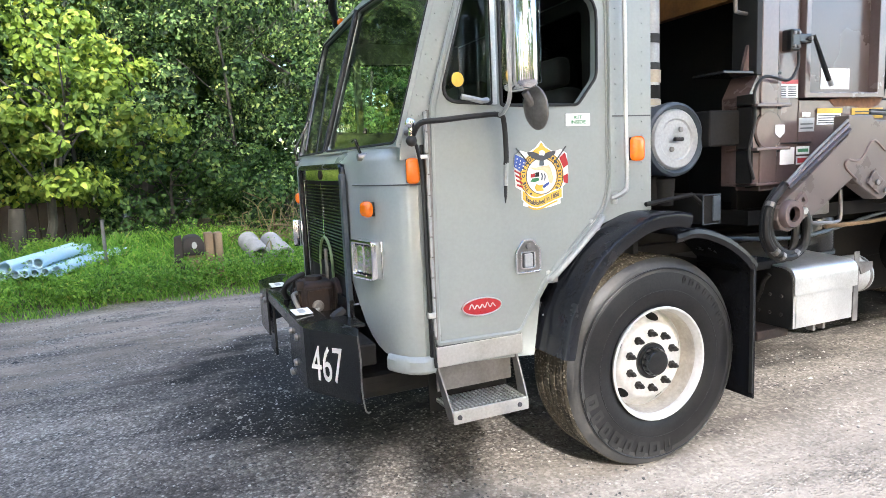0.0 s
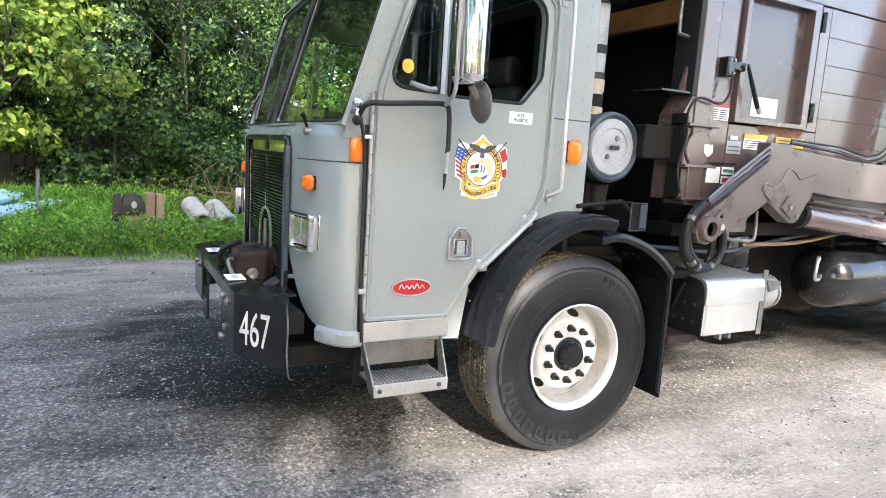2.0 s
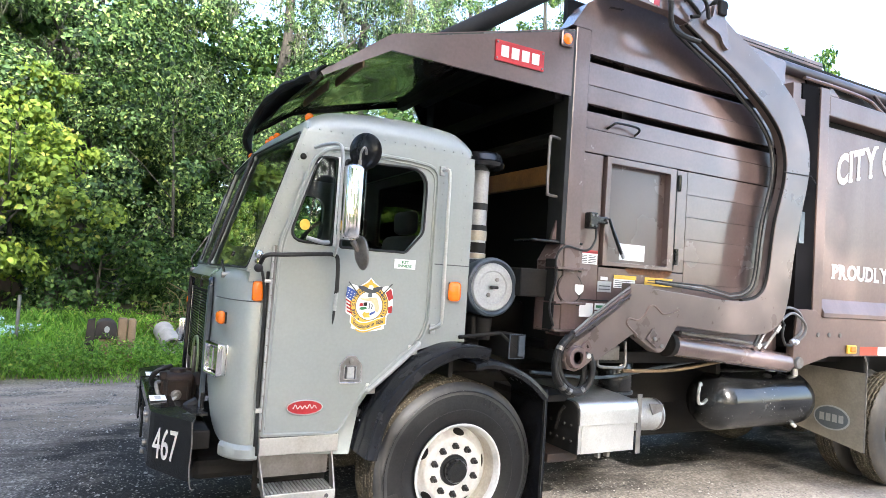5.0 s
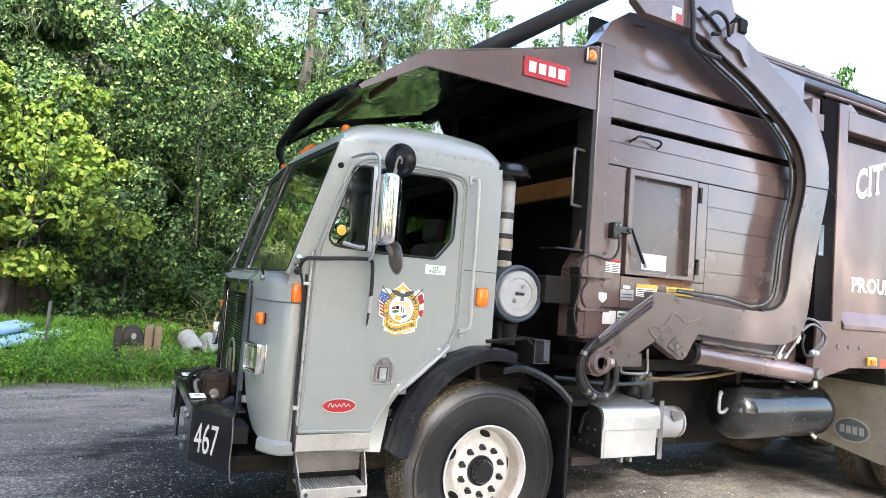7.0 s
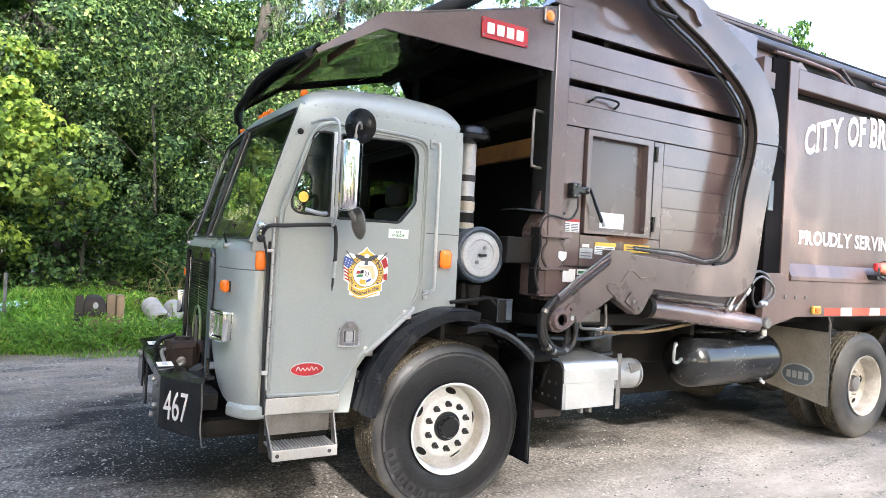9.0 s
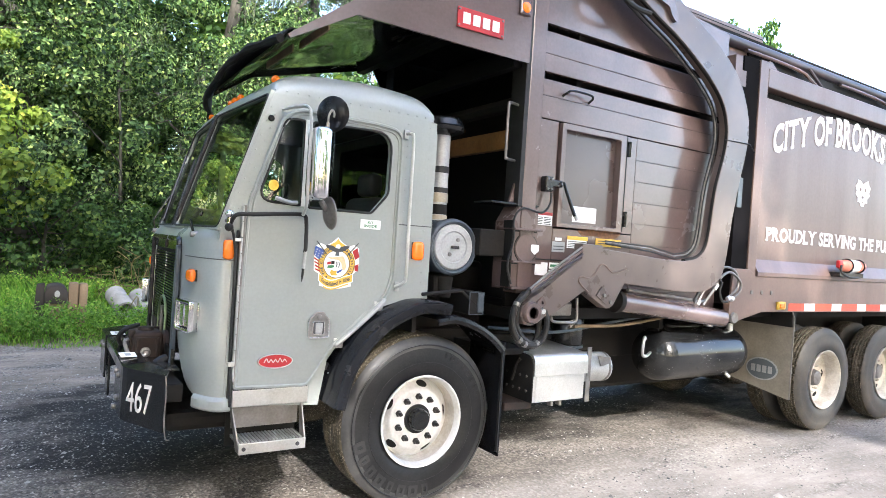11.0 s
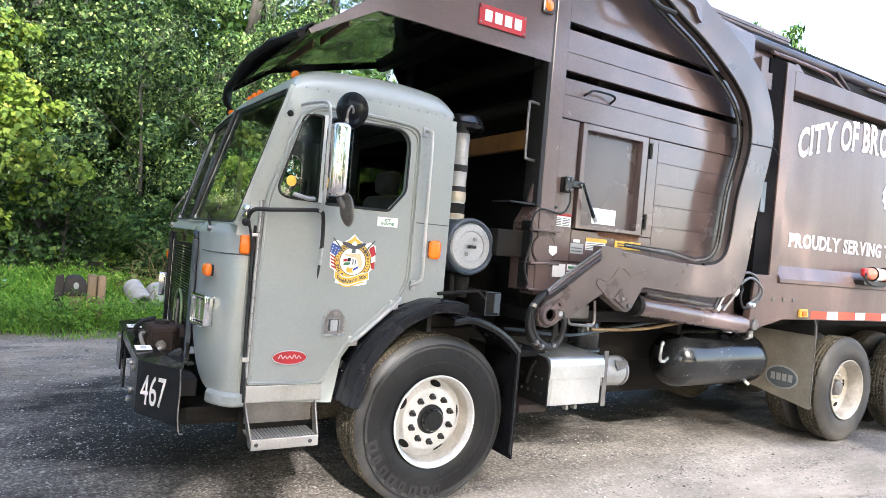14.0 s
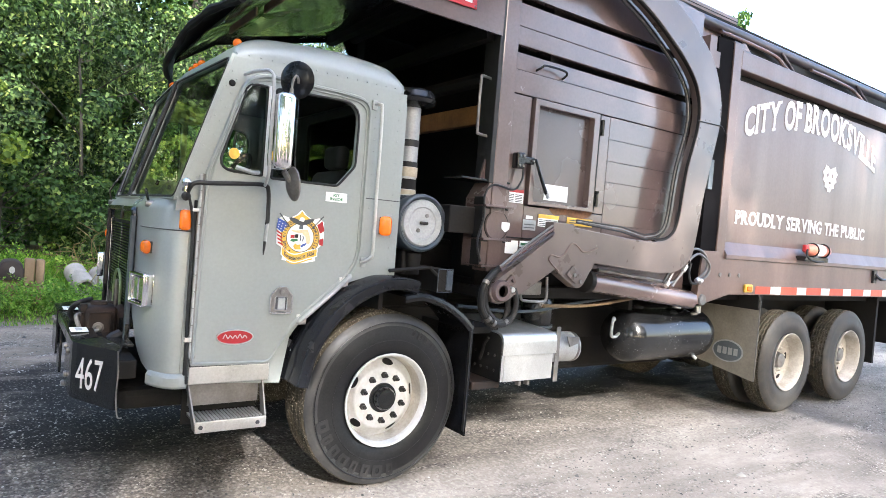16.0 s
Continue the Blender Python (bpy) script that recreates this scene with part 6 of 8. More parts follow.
part("bumper_lower_far", boxed(-1.650, -1.635, mirrored(0.74), mirrored(0.55), 0.48, 0.80, 0.004), M_BLACK, bp)
for y, z in ((0.46, 0.80), (0.60, 0.80), (0.52, 0.66), (0.64, 0.58), (1.46, 0.8), (1.60, 0.8)):
    part("bumper_bolt", lathe([(-1.683, 0.0), (-1.683, 0.016), (-1.672, 0.019), (-1.660, 0.019)], (0, y, z), axis="x", steps=8), M_STEEL, bp)
for y, dx in ((0.595, 0.0), (1.435, 0.022)):
    t = part("bumper_tag", boxed(-1.658 + dx, -1.572 + dx, y - 0.07, y + 0.07, 0.887, 0.890), M_PAPER, bp, "white paper tag taped on")
    part("tag_print", boxed(-1.632 + dx, -1.600 + dx, y - 0.04, y + 0.04, 0.8902, 0.8915), M_GREY, t)
# unit number on the angled end
bm, w = letters("467", 0.205, "unit_number", 0.0, 0.0015)
d = Vector((-1.648 + 1.487, 0.278 - 0.070, 0)).normalized() * -1
nrm = Vector((d.y, -d.x, 0))
for v in bm.verts:
    u, h, e = v.co.x / w * 0.172, v.co.y, v.co.z
    p = Vector((-1.644, 0.274, 0.645)) + d * u + Vector((0, 0, 1)) * (h * 1.12) + nrm * (0.004 + e)
    v.co = p
part("unit_number", bm, M_LETTER, bp, "white unit number 467")
# rusty gear case and pulley behind the bumper
wn2 = part("gear_case", boxed(-1.575, -1.40, 0.745, 0.955, 0.795, 0.995, 0.028, 3), M_RUST, truck, "rusty brown gear case behind the bumper", smooth=True)
part("case_cover", boxed(-1.592, -1.572, 0.785, 0.915, 0.83, 0.955, 0.012), M_RUST, wn2, smooth=True)
part("case_flange", boxed(-1.56, -1.42, 0.728, 0.748, 0.815, 0.965, 0.012), M_RUST, wn2, smooth=True)
part("case_rib", boxed(-1.585, -1.40, 0.955, 0.975, 0.79, 1.0, 0.006), M_RUST, wn2)
part("case_top_boss", lathe([(0.99, 0.05), (1.015, 0.045), (1.018, 0.0)], (-1.49, 0.86, 0), axis="z", steps=12), M_RUST, wn2, smooth=True)
for yy, zz in ((0.80, 0.845), (0.90, 0.845), (0.80, 0.94), (0.90, 0.94)):
    part("case_bolt", lathe([(-1.600, 0.0), (-1.600, 0.009), (-1.592, 0.011)], (0, yy, zz), axis="x", steps=6), M_RUST, wn2)
part("pulley", lathe([(0.965, 0.0), (0.965, 0.095), (0.985, 0.085), (1.005, 0.095), (1.010, 0.0)], (-1.50, 0, 0.90), steps=24), M_CHASSIS, wn2, "black pulley", smooth=True)
part("grease_fitting", tube(smooth_path([(-1.592, 0.80, 0.945), (-1.615, 0.79, 0.935), (-1.605, 0.765, 0.89), (-1.59, 0.75, 0.855)], 4), 0.012), M_STEEL, wn2, "worn steel hook", smooth=True)
part("front_shelf", boxed(-1.60, -1.37, 0.34, 0.74, 0.832, 0.846, 0.003), M_BLACK, truck, "black steel shelf behind the bumper")
part("shelf_upstand", boxed(-1.395, -1.375, 0.50, 0.74, 0.846, 0.93, 0.003), M_BLACK, truck)
part("case_side_cover", boxed(-1.558, -1.435, 0.724, 0.732, 0.822, 0.968, 0.003), M_RUST, wn2, smooth=False)
part("case_side_rim", tube([(x, 0.722, z) for x, z in rounded([(-1.552, 0.828), (-1.441, 0.828), (-1.441, 0.962), (-1.552, 0.962)], 0.012)], 0.005, closed=True, sides=6), M_RUST, wn2, smooth=True)
part("case_side_bolt", lathe([(0.690, 0.0), (0.690, 0.014), (0.704, 0.018), (0.708, 0.030), (0.724, 0.030)], (-1.505, 0, 0.878), steps=14), M_STEEL, wn2, "worn steel bolt", smooth=True)
part("case_lever", tube([(-1.505, 0.698, 0.872), (-1.545, 0.690, 0.842), (-1.575, 0.690, 0.835)], 0.010), M_GREY, wn2, "pale bent lever", smooth=True)
part("case_lug", boxed(-1.60, -1.56, 0.76, 0.80, 0.96, 1.01, 0.008), M_RUST, wn2, smooth=True)
part("case_end_bell", lathe([(-1.40, 0.085), (-1.385, 0.10), (-1.365, 0.10), (-1.36, 0.0)], (0, 0.85, 0.895), axis="x", steps=20), M_RUST, wn2, smooth=True)
part("shelf_hose", tube(smooth_path([(-1.60, 1.02, 0.86), (-1.63, 0.98, 0.93), (-1.60, 0.93, 0.99), (-1.52, 0.98, 1.01)], 5), 0.016), M_RUBBER, truck, "black hose looped behind the bumper", smooth=True)
part("radiator_hose", tube(smooth_path([(-1.40, 0.6, 0.86), (-1.46, 0.58, 0.82), (-1.42, 0.50, 0.72)], 4), 0.03), M_RUBBER, truck, "black hose", smooth=True)
part("front_cross_beam", boxed(-1.52, -1.38, 0.15, mirrored(0.15), 0.70, 0.80, 0.01), M_CHASSIS, truck)
# tray added below the cab to keep light off the ground
part("front_filler_tray", boxed(-1.45, -0.75, 0.25, mirrored(0.25), 0.50, 0.62, 0.04), M_CHASSIS, truck)
part("bumper_raw_edge", tube(smooth_path([(-1.486, 0.066, 0.866), (-1.480, 0.060, 0.76), (-1.484, 0.056, 0.64), (-1.478, 0.052, 0.56), (-1.470, 0.050, 0.530), (-1.452, 0.056, 0.526)], 4), 0.0038, sides=5), M_STEEL, bp, "torn raw metal edge", smooth=True)
part("cable_clamp", boxed(-1.196, -1.160, -0.036, -0.012, 0.92, 0.945, 0.004), M_ALU, truck, "small metal cable clamp")
part("cable_clamp", boxed(-1.210, -1.170, -0.052, -0.014, 1.600, 1.618, 0.004), M_ALU, truck, "small metal cable clamp")


# mirrors
mr = part("mirror", boxed(-0.885, -0.790, -0.335, -0.165, 1.850, 2.245, 0.035, 4), M_CHROME, truck, "tall chrome mirror on a tubular bracket", smooth=True)
part("mirror_glass", boxed(-0.789, -0.782, -0.320, -0.180, 1.875, 2.220, 0.003), M_GLASS, mr)
part("mirror_tube", tube(smooth_path([(-0.975, -0.01, 2.352), (-0.955, -0.16, 2.350), (-0.918, -0.262, 2.338), (-0.903, -0.275, 2.26), (-0.900, -0.272, 2.05), (-0.895, -0.265, 1.84), (-0.880, -0.19, 1.780), (-0.850, -0.09, 1.770)], 6), 0.0092), M_GREY, mr, smooth=True)
part("mirror_bar", tube(smooth_path([(-1.235, -0.05, 1.690), (-1.215, -0.10, 1.742), (-1.12, -0.115, 1.752), (-0.95, -0.105, 1.768), (-0.850, -0.095, 1.770), (-0.828, -0.092, 1.730), (-0.822, -0.090, 1.60), (-0.824, -0.088, 1.56)], 6), 0.0115), M_RUBBER, mr, "black rubber-sleeved tube", smooth=True)
part("mirror_bar_tip", tube([(-0.823, -0.089, 1.57), (-0.828, -0.088, 1.47)], 0.011), M_GREY, mr)
part("mirror_bar_point", tube([(-0.828, -0.088, 1.475), (-0.830, -0.088, 1.43), (-0.832, -0.088, 1.395)], [0.008, 0.007, 0.002]), M_RUBBER, mr)
part("corner_cable", tube(smooth_path([(-1.235, -0.06, 1.70), (-1.205, -0.045, 1.60), (-1.190, -0.03, 1.45), (-1.186, -0.025, 1.0), (-1.170, -0.03, 0.70)], 6), 0.0075), M_RUBBER, mr, smooth=True)
for z in (1.745, 1.675):
    bm = bmesh.new()
    bmesh.ops.create_icosphere(bm, subdivisions=2, radius=0.024, matrix=Matrix.Translation((-1.240, -0.055, z)))
    part("ball_joint", bm, M_CHROME if z > 1.7 else M_RUBBER, mr, smooth=True)
part("ball_joint_stud", tube([(-1.240, 0.0, 1.71), (-1.240, -0.05, 1.71)], 0.012), M_STEEL, mr)
part("ball_joint_rod", tube([(-1.240, -0.055, 1.675), (-1.240, -0.055, 1.745)], 0.012), M_CHROME, mr)


def round_mirror(c, r, nrm, mat, depth):
    bm = lathe([(0.0, 0.0), (0.0, r * 0.96), (0.004, r), (0.010, r), (0.010 + depth * 0.3, r * 0.90), (0.010 + depth * 0.7, r * 0.66), (0.010 + depth * 0.95, r * 0.3), (0.010 + depth, 0.0)], (0, 0, 0), axis="z", steps=36)
    q = Vector(nrm).to_track_quat("Z", "Y").to_matrix().to_4x4()
    bm.transform(Matrix.Translation(c) @ q)
    return bm


up = part("upper_round_mirror", round_mirror((-0.755, -0.210, 2.335), 0.098, (-0.75, -0.62, -0.12), M_BLACK, 0.02), M_FENDER, truck, "black round convex mirror seen from behind", smooth=True)
part("round_mirror_stem", tube(smooth_path([(-0.80, -0.25, 2.24), (-0.80, -0.255, 2.31), (-0.785, -0.26, 2.345), (-0.77, -0.255, 2.33), (-0.768, -0.25, 2.31)], 4), 0.0065), M_STEEL, up)
part("round_mirror_clamp", tube([(-0.802, -0.252, 2.245), (-0.801, -0.254, 2.275)], 0.011), M_STEEL, up)
lo = part("lower_round_mirror", round_mirror((-0.722, -0.190, 1.790), 0.092, (-1.0, 0.03, -0.14), M_STEEL, 0.03), M_STEEL, truck, "small round chrome mirror below", smooth=True)
part("round_mirror_stem", tube([(-0.80, -0.22, 1.85), (-0.76, -0.21, 1.80)], 0.016), M_STEEL, lo)

# air intake and filter behind the cab
pipe = part("air_intake", tube([(0.208, 0.20, 1.55), (0.208, 0.20, 2.42)], 0.061, sides=20), M_GREY, truck, "grey ribbed air intake pipe with black cap", smooth=True)
for z0, z1, mt, r in ((2.145, 2.190, M_RUBBER, 0.064), (2.010, 2.045, M_RUBBER, 0.064), (1.945, 2.008, M_TAN, 0.067), (1.862, 1.930, M_CHASSIS, 0.065), (1.828, 1.858, M_TAN, 0.068), (1.70, 1.82, M_AIR, 0.064)):
    part("intake_band", lathe([(z0, 0.058), (z0, r), (z1, r), (z1, 0.058)], (0.208, 0.20, 0), axis="z", steps=24), mt, pipe, smooth=True)
part("intake_clamp_bolt", tube([(0.25, 0.15, 1.80), (0.335, 0.14, 1.80)], 0.012), M_STEEL, pipe)
part("intake_cap", lathe([(2.41, 0.0), (2.40, 0.085), (2.415, 0.12), (2.43, 0.15), (2.455, 0.16), (2.47, 0.145), (2.50, 0.14), (2.52, 0.12), (2.525, 0.0)], (0.210, 0.20, 0), axis="z", steps=28), M_BLACK, pipe, "black rain cap", smooth=True)
fil = part("air_filter", lathe([(0.075, 0.0), (0.075, 0.120), (0.068, 0.128), (0.068, 0.158), (0.050, 0.174), (0.058, 0.188), (0.085, 0.194), (0.12, 0.188), (0.50, 0.185), (0.52, 0.0)], (0.270, 0, 1.645), steps=40), M_AIR, truck, "round air filter with a grey lid", smooth=True)
part("filter_lid", lathe([(0.068, 0.0), (0.058, 0.02), (0.062, 0.10), (0.055, 0.108), (0.055, 0.146), (0.066, 0.156), (0.075, 0.158)], (0.270, 0, 1.645), steps=36), M_GREY, fil, smooth=True)
part("filter_wing_nut", boxed(0.24, 0.30, 0.030, 0.050, 1.635, 1.655, 0.006), M_NUT, fil)
for a, b in ((0.03, 0.05), (-0.03, -0.05)):
    part("lid_boss", lathe([(0.052, 0.0), (0.052, 0.013), (0.06, 0.014)], (0.270 + a, 0, 1.645 + b), steps=12), M_STEEL, fil)
part("filter_bracket", boxed(0.18, 0.33, 0.14, 0.42, 1.30, 1.46, 0.02), M_CHASSIS, truck)
part("filter_pot", lathe([(1.30, 0.0), (1.30, 0.05), (1.44, 0.06), (1.45, 0.03)], (0.27, 0.15, 0), axis="z", steps=16), M_CHASSIS, truck, smooth=True)

# hopper and body
YS = -0.03           # the hopper's side skin
LIFT = part("hopper_post", boxed(0.738, 0.868, YS - 0.030, 0.10, 1.35, 3.44, 0.008), M_BROWN, truck, "brown painted corner post of the hopper")
# narrow black strip along the post's front edge
part("post_black_strip", boxed(0.702, 0.740, YS - 0.029, 0.10, 1.96, 3.40, 0.004), M_RUBBER, LIFT, "black edge strip")
part("hopper_post_top", plate([(0.700, 3.44), (0.868, 3.44), (0.93, 3.56), (1.02, 3.645), (1.15, 3.66), (1.15, 3.745), (0.975, 3.725), (0.82, 3.620)], YS - 0.030, 0.10), M_BROWN, LIFT)
# far post black, not brown: the hopper's inside shade is in its colour
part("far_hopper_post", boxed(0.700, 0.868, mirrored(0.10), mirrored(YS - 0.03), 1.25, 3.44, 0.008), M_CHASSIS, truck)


def side_strip(z0, z1, x0, x1, y=YS, name="side_plate", mat=M_BROWN):
    return part(name, boxed(x0, x1, y, y + 0.05, z0, z1, 0.004), mat, hopper)


# black backing and far side paint the shade seen through the slots
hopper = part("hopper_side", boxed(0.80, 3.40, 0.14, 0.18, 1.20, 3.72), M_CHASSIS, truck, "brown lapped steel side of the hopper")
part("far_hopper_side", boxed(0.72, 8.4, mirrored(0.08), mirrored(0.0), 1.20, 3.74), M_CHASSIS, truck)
part("upper_plate", plate([(0.868, 3.44), (0.868, 3.29), (2.998, 3.29), (2.998, 3.70), (2.3, 3.745), (1.05, 3.735), (0.93, 3.60)], YS, YS + 0.05), M_BROWN, hopper)
side_strip(3.075, 3.235, 0.868, 2.95)
side_strip(2.945, 3.073, 0.868, 2.95, YS - 0.003)
side_strip(2.775, 2.893, 0.868, 2.95)
side_strip(2.612, 2.773, 0.868, 2.95, YS - 0.004)
side_strip(1.36, 2.605, 0.868, 1.060)
side_strip(1.40, 1.832, 1.064, 1.895, YS - 0.001)
side_strip(1.836, 2.605, 1.775, 1.895)
part("plank_backing", boxed(1.90, 3.05, YS + 0.012, YS + 0.05, 1.35, 2.61), M_BROWN, hopper)
for k, (za, zb) in enumerate(((2.434, 2.605), (2.264, 2.431), (2.098, 2.261), (1.928, 2.095), (1.760, 1.925), (1.549, 1.757), (1.384, 1.546), (1.22, 1.381))):
    part("side_plank", boxed(1.898, 3.03, YS + 0.001, YS + 0.02, za, zb, 0.0015), M_BROWN, hopper)

# access door in the side
ad = part("access_door", plate([(1.074, 1.842), (1.752, 1.842), (1.752, 2.602), (1.074, 2.602)], YS - 0.028, YS + 0.055, [rounded([(1.116, 1.872), (1.690, 1.872), (1.690, 2.556), (1.116, 2.556)], 0.010)], bevel=0.004), M_BROWN, truck, "brown framed access door with a sunken panel")
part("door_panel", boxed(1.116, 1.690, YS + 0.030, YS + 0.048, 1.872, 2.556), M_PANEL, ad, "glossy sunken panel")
part("hinge_gap", boxed(1.754, 1.770, YS - 0.020, YS + 0.02, 1.85, 2.60), M_CHASSIS, ad)
for z in (1.95, 2.50):
    part("door_hinge", tube([(1.780, YS - 0.03, z - 0.06), (1.780, YS - 0.03, z + 0.06)], 0.014), M_BLACK, ad)
hb = part("door_lock", boxed(0.918, 0.985, YS - 0.065, YS, 2.085, 2.195, 0.008), M_BLACK, truck, "black cam lock with a long lever")
part("lock_link", boxed(0.985, 1.085, YS - 0.055, YS - 0.02, 2.125, 2.175, 0.008), M_BLACK, hb)
part("lock_lever", tube([(1.075, YS - 0.07, 2.165), (1.125, YS - 0.075, 2.06), (1.165, YS - 0.075, 1.99), (1.200, YS - 0.075, 1.93)], [0.009, 0.012, 0.013, 0.013]), M_BLACK, hb, smooth=True)
part("lever_tip", tube([(1.196, YS - 0.076, 1.945), (1.222, YS - 0.076, 1.902)], 0.0135), M_GREY, hb, smooth=True)
for x, z in ((0.935, 2.175), (0.968, 2.175), (0.935, 2.105), (0.968, 2.105), (1.062, 2.150)):
    part("lock_bolt", lathe([(YS - 0.073, 0.0), (YS - 0.073, 0.009), (YS - 0.05, 0.010)], (x, 0, z), steps=6), M_STEEL, hb)
part("hopper_handle", tube(smooth_path([(1.075, YS, 2.80), (1.08, YS - 0.05, 2.815), (1.12, YS - 0.055, 2.835), (1.29, YS - 0.055, 2.835), (1.33, YS - 0.05, 2.815), (1.335, YS, 2.79)], 4), 0.0085), M_BLACK, hopper, smooth=True)
part("hopper_grab_rail", tube(smooth_path([(0.71, 0.01, 2.672), (0.625, 0.0, 2.675), (0.612, 0.0, 2.64), (0.612, 0.0, 2.32), (0.628, 0.0, 2.285), (0.71, 0.01, 2.280)], 5), 0.0105), M_STEEL, truck, "bent steel grab rail", smooth=True)


# stickers on the side
def sticker(x0, x1, z0, z1, mat=M_PAPER, bars=(), y=YS - 0.006, label="", bar_mat=M_INK):
    s = part("sticker", boxed(x0, x1, y - 0.0015, y, z0, z1), mat, truck, label or "pale printed sticker")
    for (a, b, c, d) in bars:
        w, h = x1 - x0, z1 - z0
        part("print_bar", boxed(x0 + a * w, x0 + b * w, y - 0.0030, y - 0.0015, z0 + c * h, z0 + d * h), bar_mat, s)
    return s


sticker(1.275, 1.520, 1.895, 2.012, y=YS + 0.029, label="white paper notice in the door panel")
lines = [(0.08, 0.46, 0.08 + 0.13 * k, 0.14 + 0.13 * k) for k in range(5)] + [(0.54, 0.92, 0.08 + 0.13 * k, 0.14 + 0.13 * k) for k in range(5)]
sticker(0.875, 1.045, 1.845, 1.935, M_PAPER, lines, label="white safety sticker with a red head")
part("sticker_red_head", boxed(0.875, 1.045, YS - 0.009, YS - 0.0076, 1.918, 1.940), M_RED, truck)
sticker(1.205, 1.405, 1.695, 1.760, M_PAPER, [(0.05, 0.95, 0.12 + 0.2 * k, 0.2 + 0.2 * k) for k in range(4)], label="white caution sticker")
sticker(1.205, 1.415, 1.757, 1.785, M_YELLOW, y=YS - 0.008, label="yellow caution strip")
sticker(1.50, 1.780, 1.725, 1.785, M_YELLOW, [(0.1, 0.9, 0.3, 0.42), (0.1, 0.9, 0.6, 0.72)], label="yellow caution sticker")
sticker(1.060, 1.185, 1.660, 1.735, M_GREY, [(0.1, 0.9, 0.2, 0.3), (0.1, 0.9, 0.5, 0.6)], label="grey data sticker")
sticker(1.085, 1.150, 1.742, 1.765, M_PAPER)
sticker(0.862, 1.030, 1.484, 1.578, M_PAPER, [], label="white sticker")
sticker(1.045, 1.150, 1.535, 1.580, M_PAPER, [(0.1, 0.9, 0.3, 0.7)], label="small white sticker", bar_mat=M_GREEN)
sticker(1.045, 1.150, 1.480, 1.525, M_PAPER, [(0.1, 0.9, 0.2, 0.8)], label="small red sticker", bar_mat=M_RED)
part("shield_sticker", plate(rounded([(0.842, 1.700), (0.842, 1.655), (0.878, 1.628), (0.914, 1.655), (0.914, 1.700)], 0.008), YS - 0.0355, YS - 0.033), M_PAPER, truck, "white shield sticker")
part("rust_patch", plate(rounded([(1.30, 1.835), (1.36, 1.79), (1.50, 1.80), (1.62, 1.775), (1.74, 1.80), (1.78, 1.845), (1.60, 1.85), (1.45, 1.845)], 0.02), YS - 0.0055, YS - 0.003), M_STREAK, truck, "rust streak below the door")
# bearing bosses and ribs at the hopper's lower front
part("round_boss", lathe([(YS - 0.032, 0.0), (YS - 0.032, 0.096), (YS - 0.026, 0.102), (YS, 0.104)], (0.805, 0, 1.672), steps=36), M_BROWN, truck, smooth=True)
part("boss_seam", tube([(0.805 + 0.105 * math.cos(a), YS - 0.021, 1.672 + 0.105 * math.sin(a)) for a in (2 * math.pi * k / 36 for k in range(36))], 0.004, closed=True, sides=5), M_CHASSIS, truck)
part("hopper_edge_plate", boxed(0.650, 0.664, YS - 0.05, YS + 0.05, 1.38, 1.86, 0.003), M_CHASSIS, truck)
part("lower_box_seam", tube([(x, YS - 0.008, z) for x, z in ((0.845, 1.385), (0.845, 1.60), (1.16, 1.60))], 0.005, sides=5), M_CHASSIS, truck)
for z in (1.800, 1.574, 1.392):
    part("hopper_rib", boxed(0.650, 0.900, YS - 0.085, YS + 0.12, z - 0.008, z + 0.008, 0.003), M_BROWN, truck)
    # dark strip below each rib paints the shade it would throw
    part("rib_shade", boxed(0.655, 0.900, YS - 0.0225, YS - 0.010, z - 0.018, z - 0.008), M_CHASSIS, truck)
part("hopper_ledge", boxed(0.48, 0.90, -0.05, 0.16, 1.966, 1.980, 0.003), M_BLACK, truck)
part("hopper_gusset", plate([(0.66, 1.985), (0.705, 1.985), (0.705, 2.13)], -0.01, 0.01), M_BROWN, truck)
part("hopper_lower_front", plate([(0.655, 1.38), (0.90, 1.38), (0.90, 1.96), (0.72, 1.96), (0.655, 1.85)], YS - 0.02, 0.12), M_BROWN, truck)
part("hopper_rear_bracket", boxed(0.44, 0.66, 0.0, 0.40, 1.60, 1.785, 0.01), M_CHASSIS, truck)
part("wiring", tube(smooth_path([(0.985, YS - 0.05, 2.08), (0.97, YS - 0.06, 2.0), (0.90, YS - 0.06, 1.93), (0.72, YS - 0.07, 1.945), (0.655, YS - 0.06, 1.87), (0.66, YS - 0.06, 1.72), (0.62, YS - 0.06, 1.55), (0.66, YS - 0.06, 1.42)], 6), 0.008), M_RUBBER, truck, smooth=True)


# main body: ribbed side panel with lettering
YB = -0.180
XR = 8.30
body = part("body_panel", boxed(3.30, XR, YB + 0.045, 0.08, 1.58, 3.20, 0.004), M_BROWN2, truck, "brown body side with white lettering, streaked with rust")
# black block in the slot beside the arm, standing in for its shade
part("front_slot_shade", boxed(3.036, 3.266, YB + 0.012, 0.06, 1.30, 3.49), M_GAP, truck)
part("front_rib", plate([(3.268, 1.25), (3.395, 1.25), (3.395, 3.50), (3.268, 3.50)], YB, 0.02, bevel=0.004), M_BROWN2, body)
part("front_rib_cap", plate([(2.90, 3.216), (3.062, 3.216), (3.062, 3.352), (3.00, 3.352), (3.00, 3.47), (2.90, 3.47)], YB + 0.004, 0.02), M_BROWN2, body)
part("top_rail", boxed(3.395, XR, YB, 0.05, 3.275, 3.452, 0.010), M_BROWN2, body)
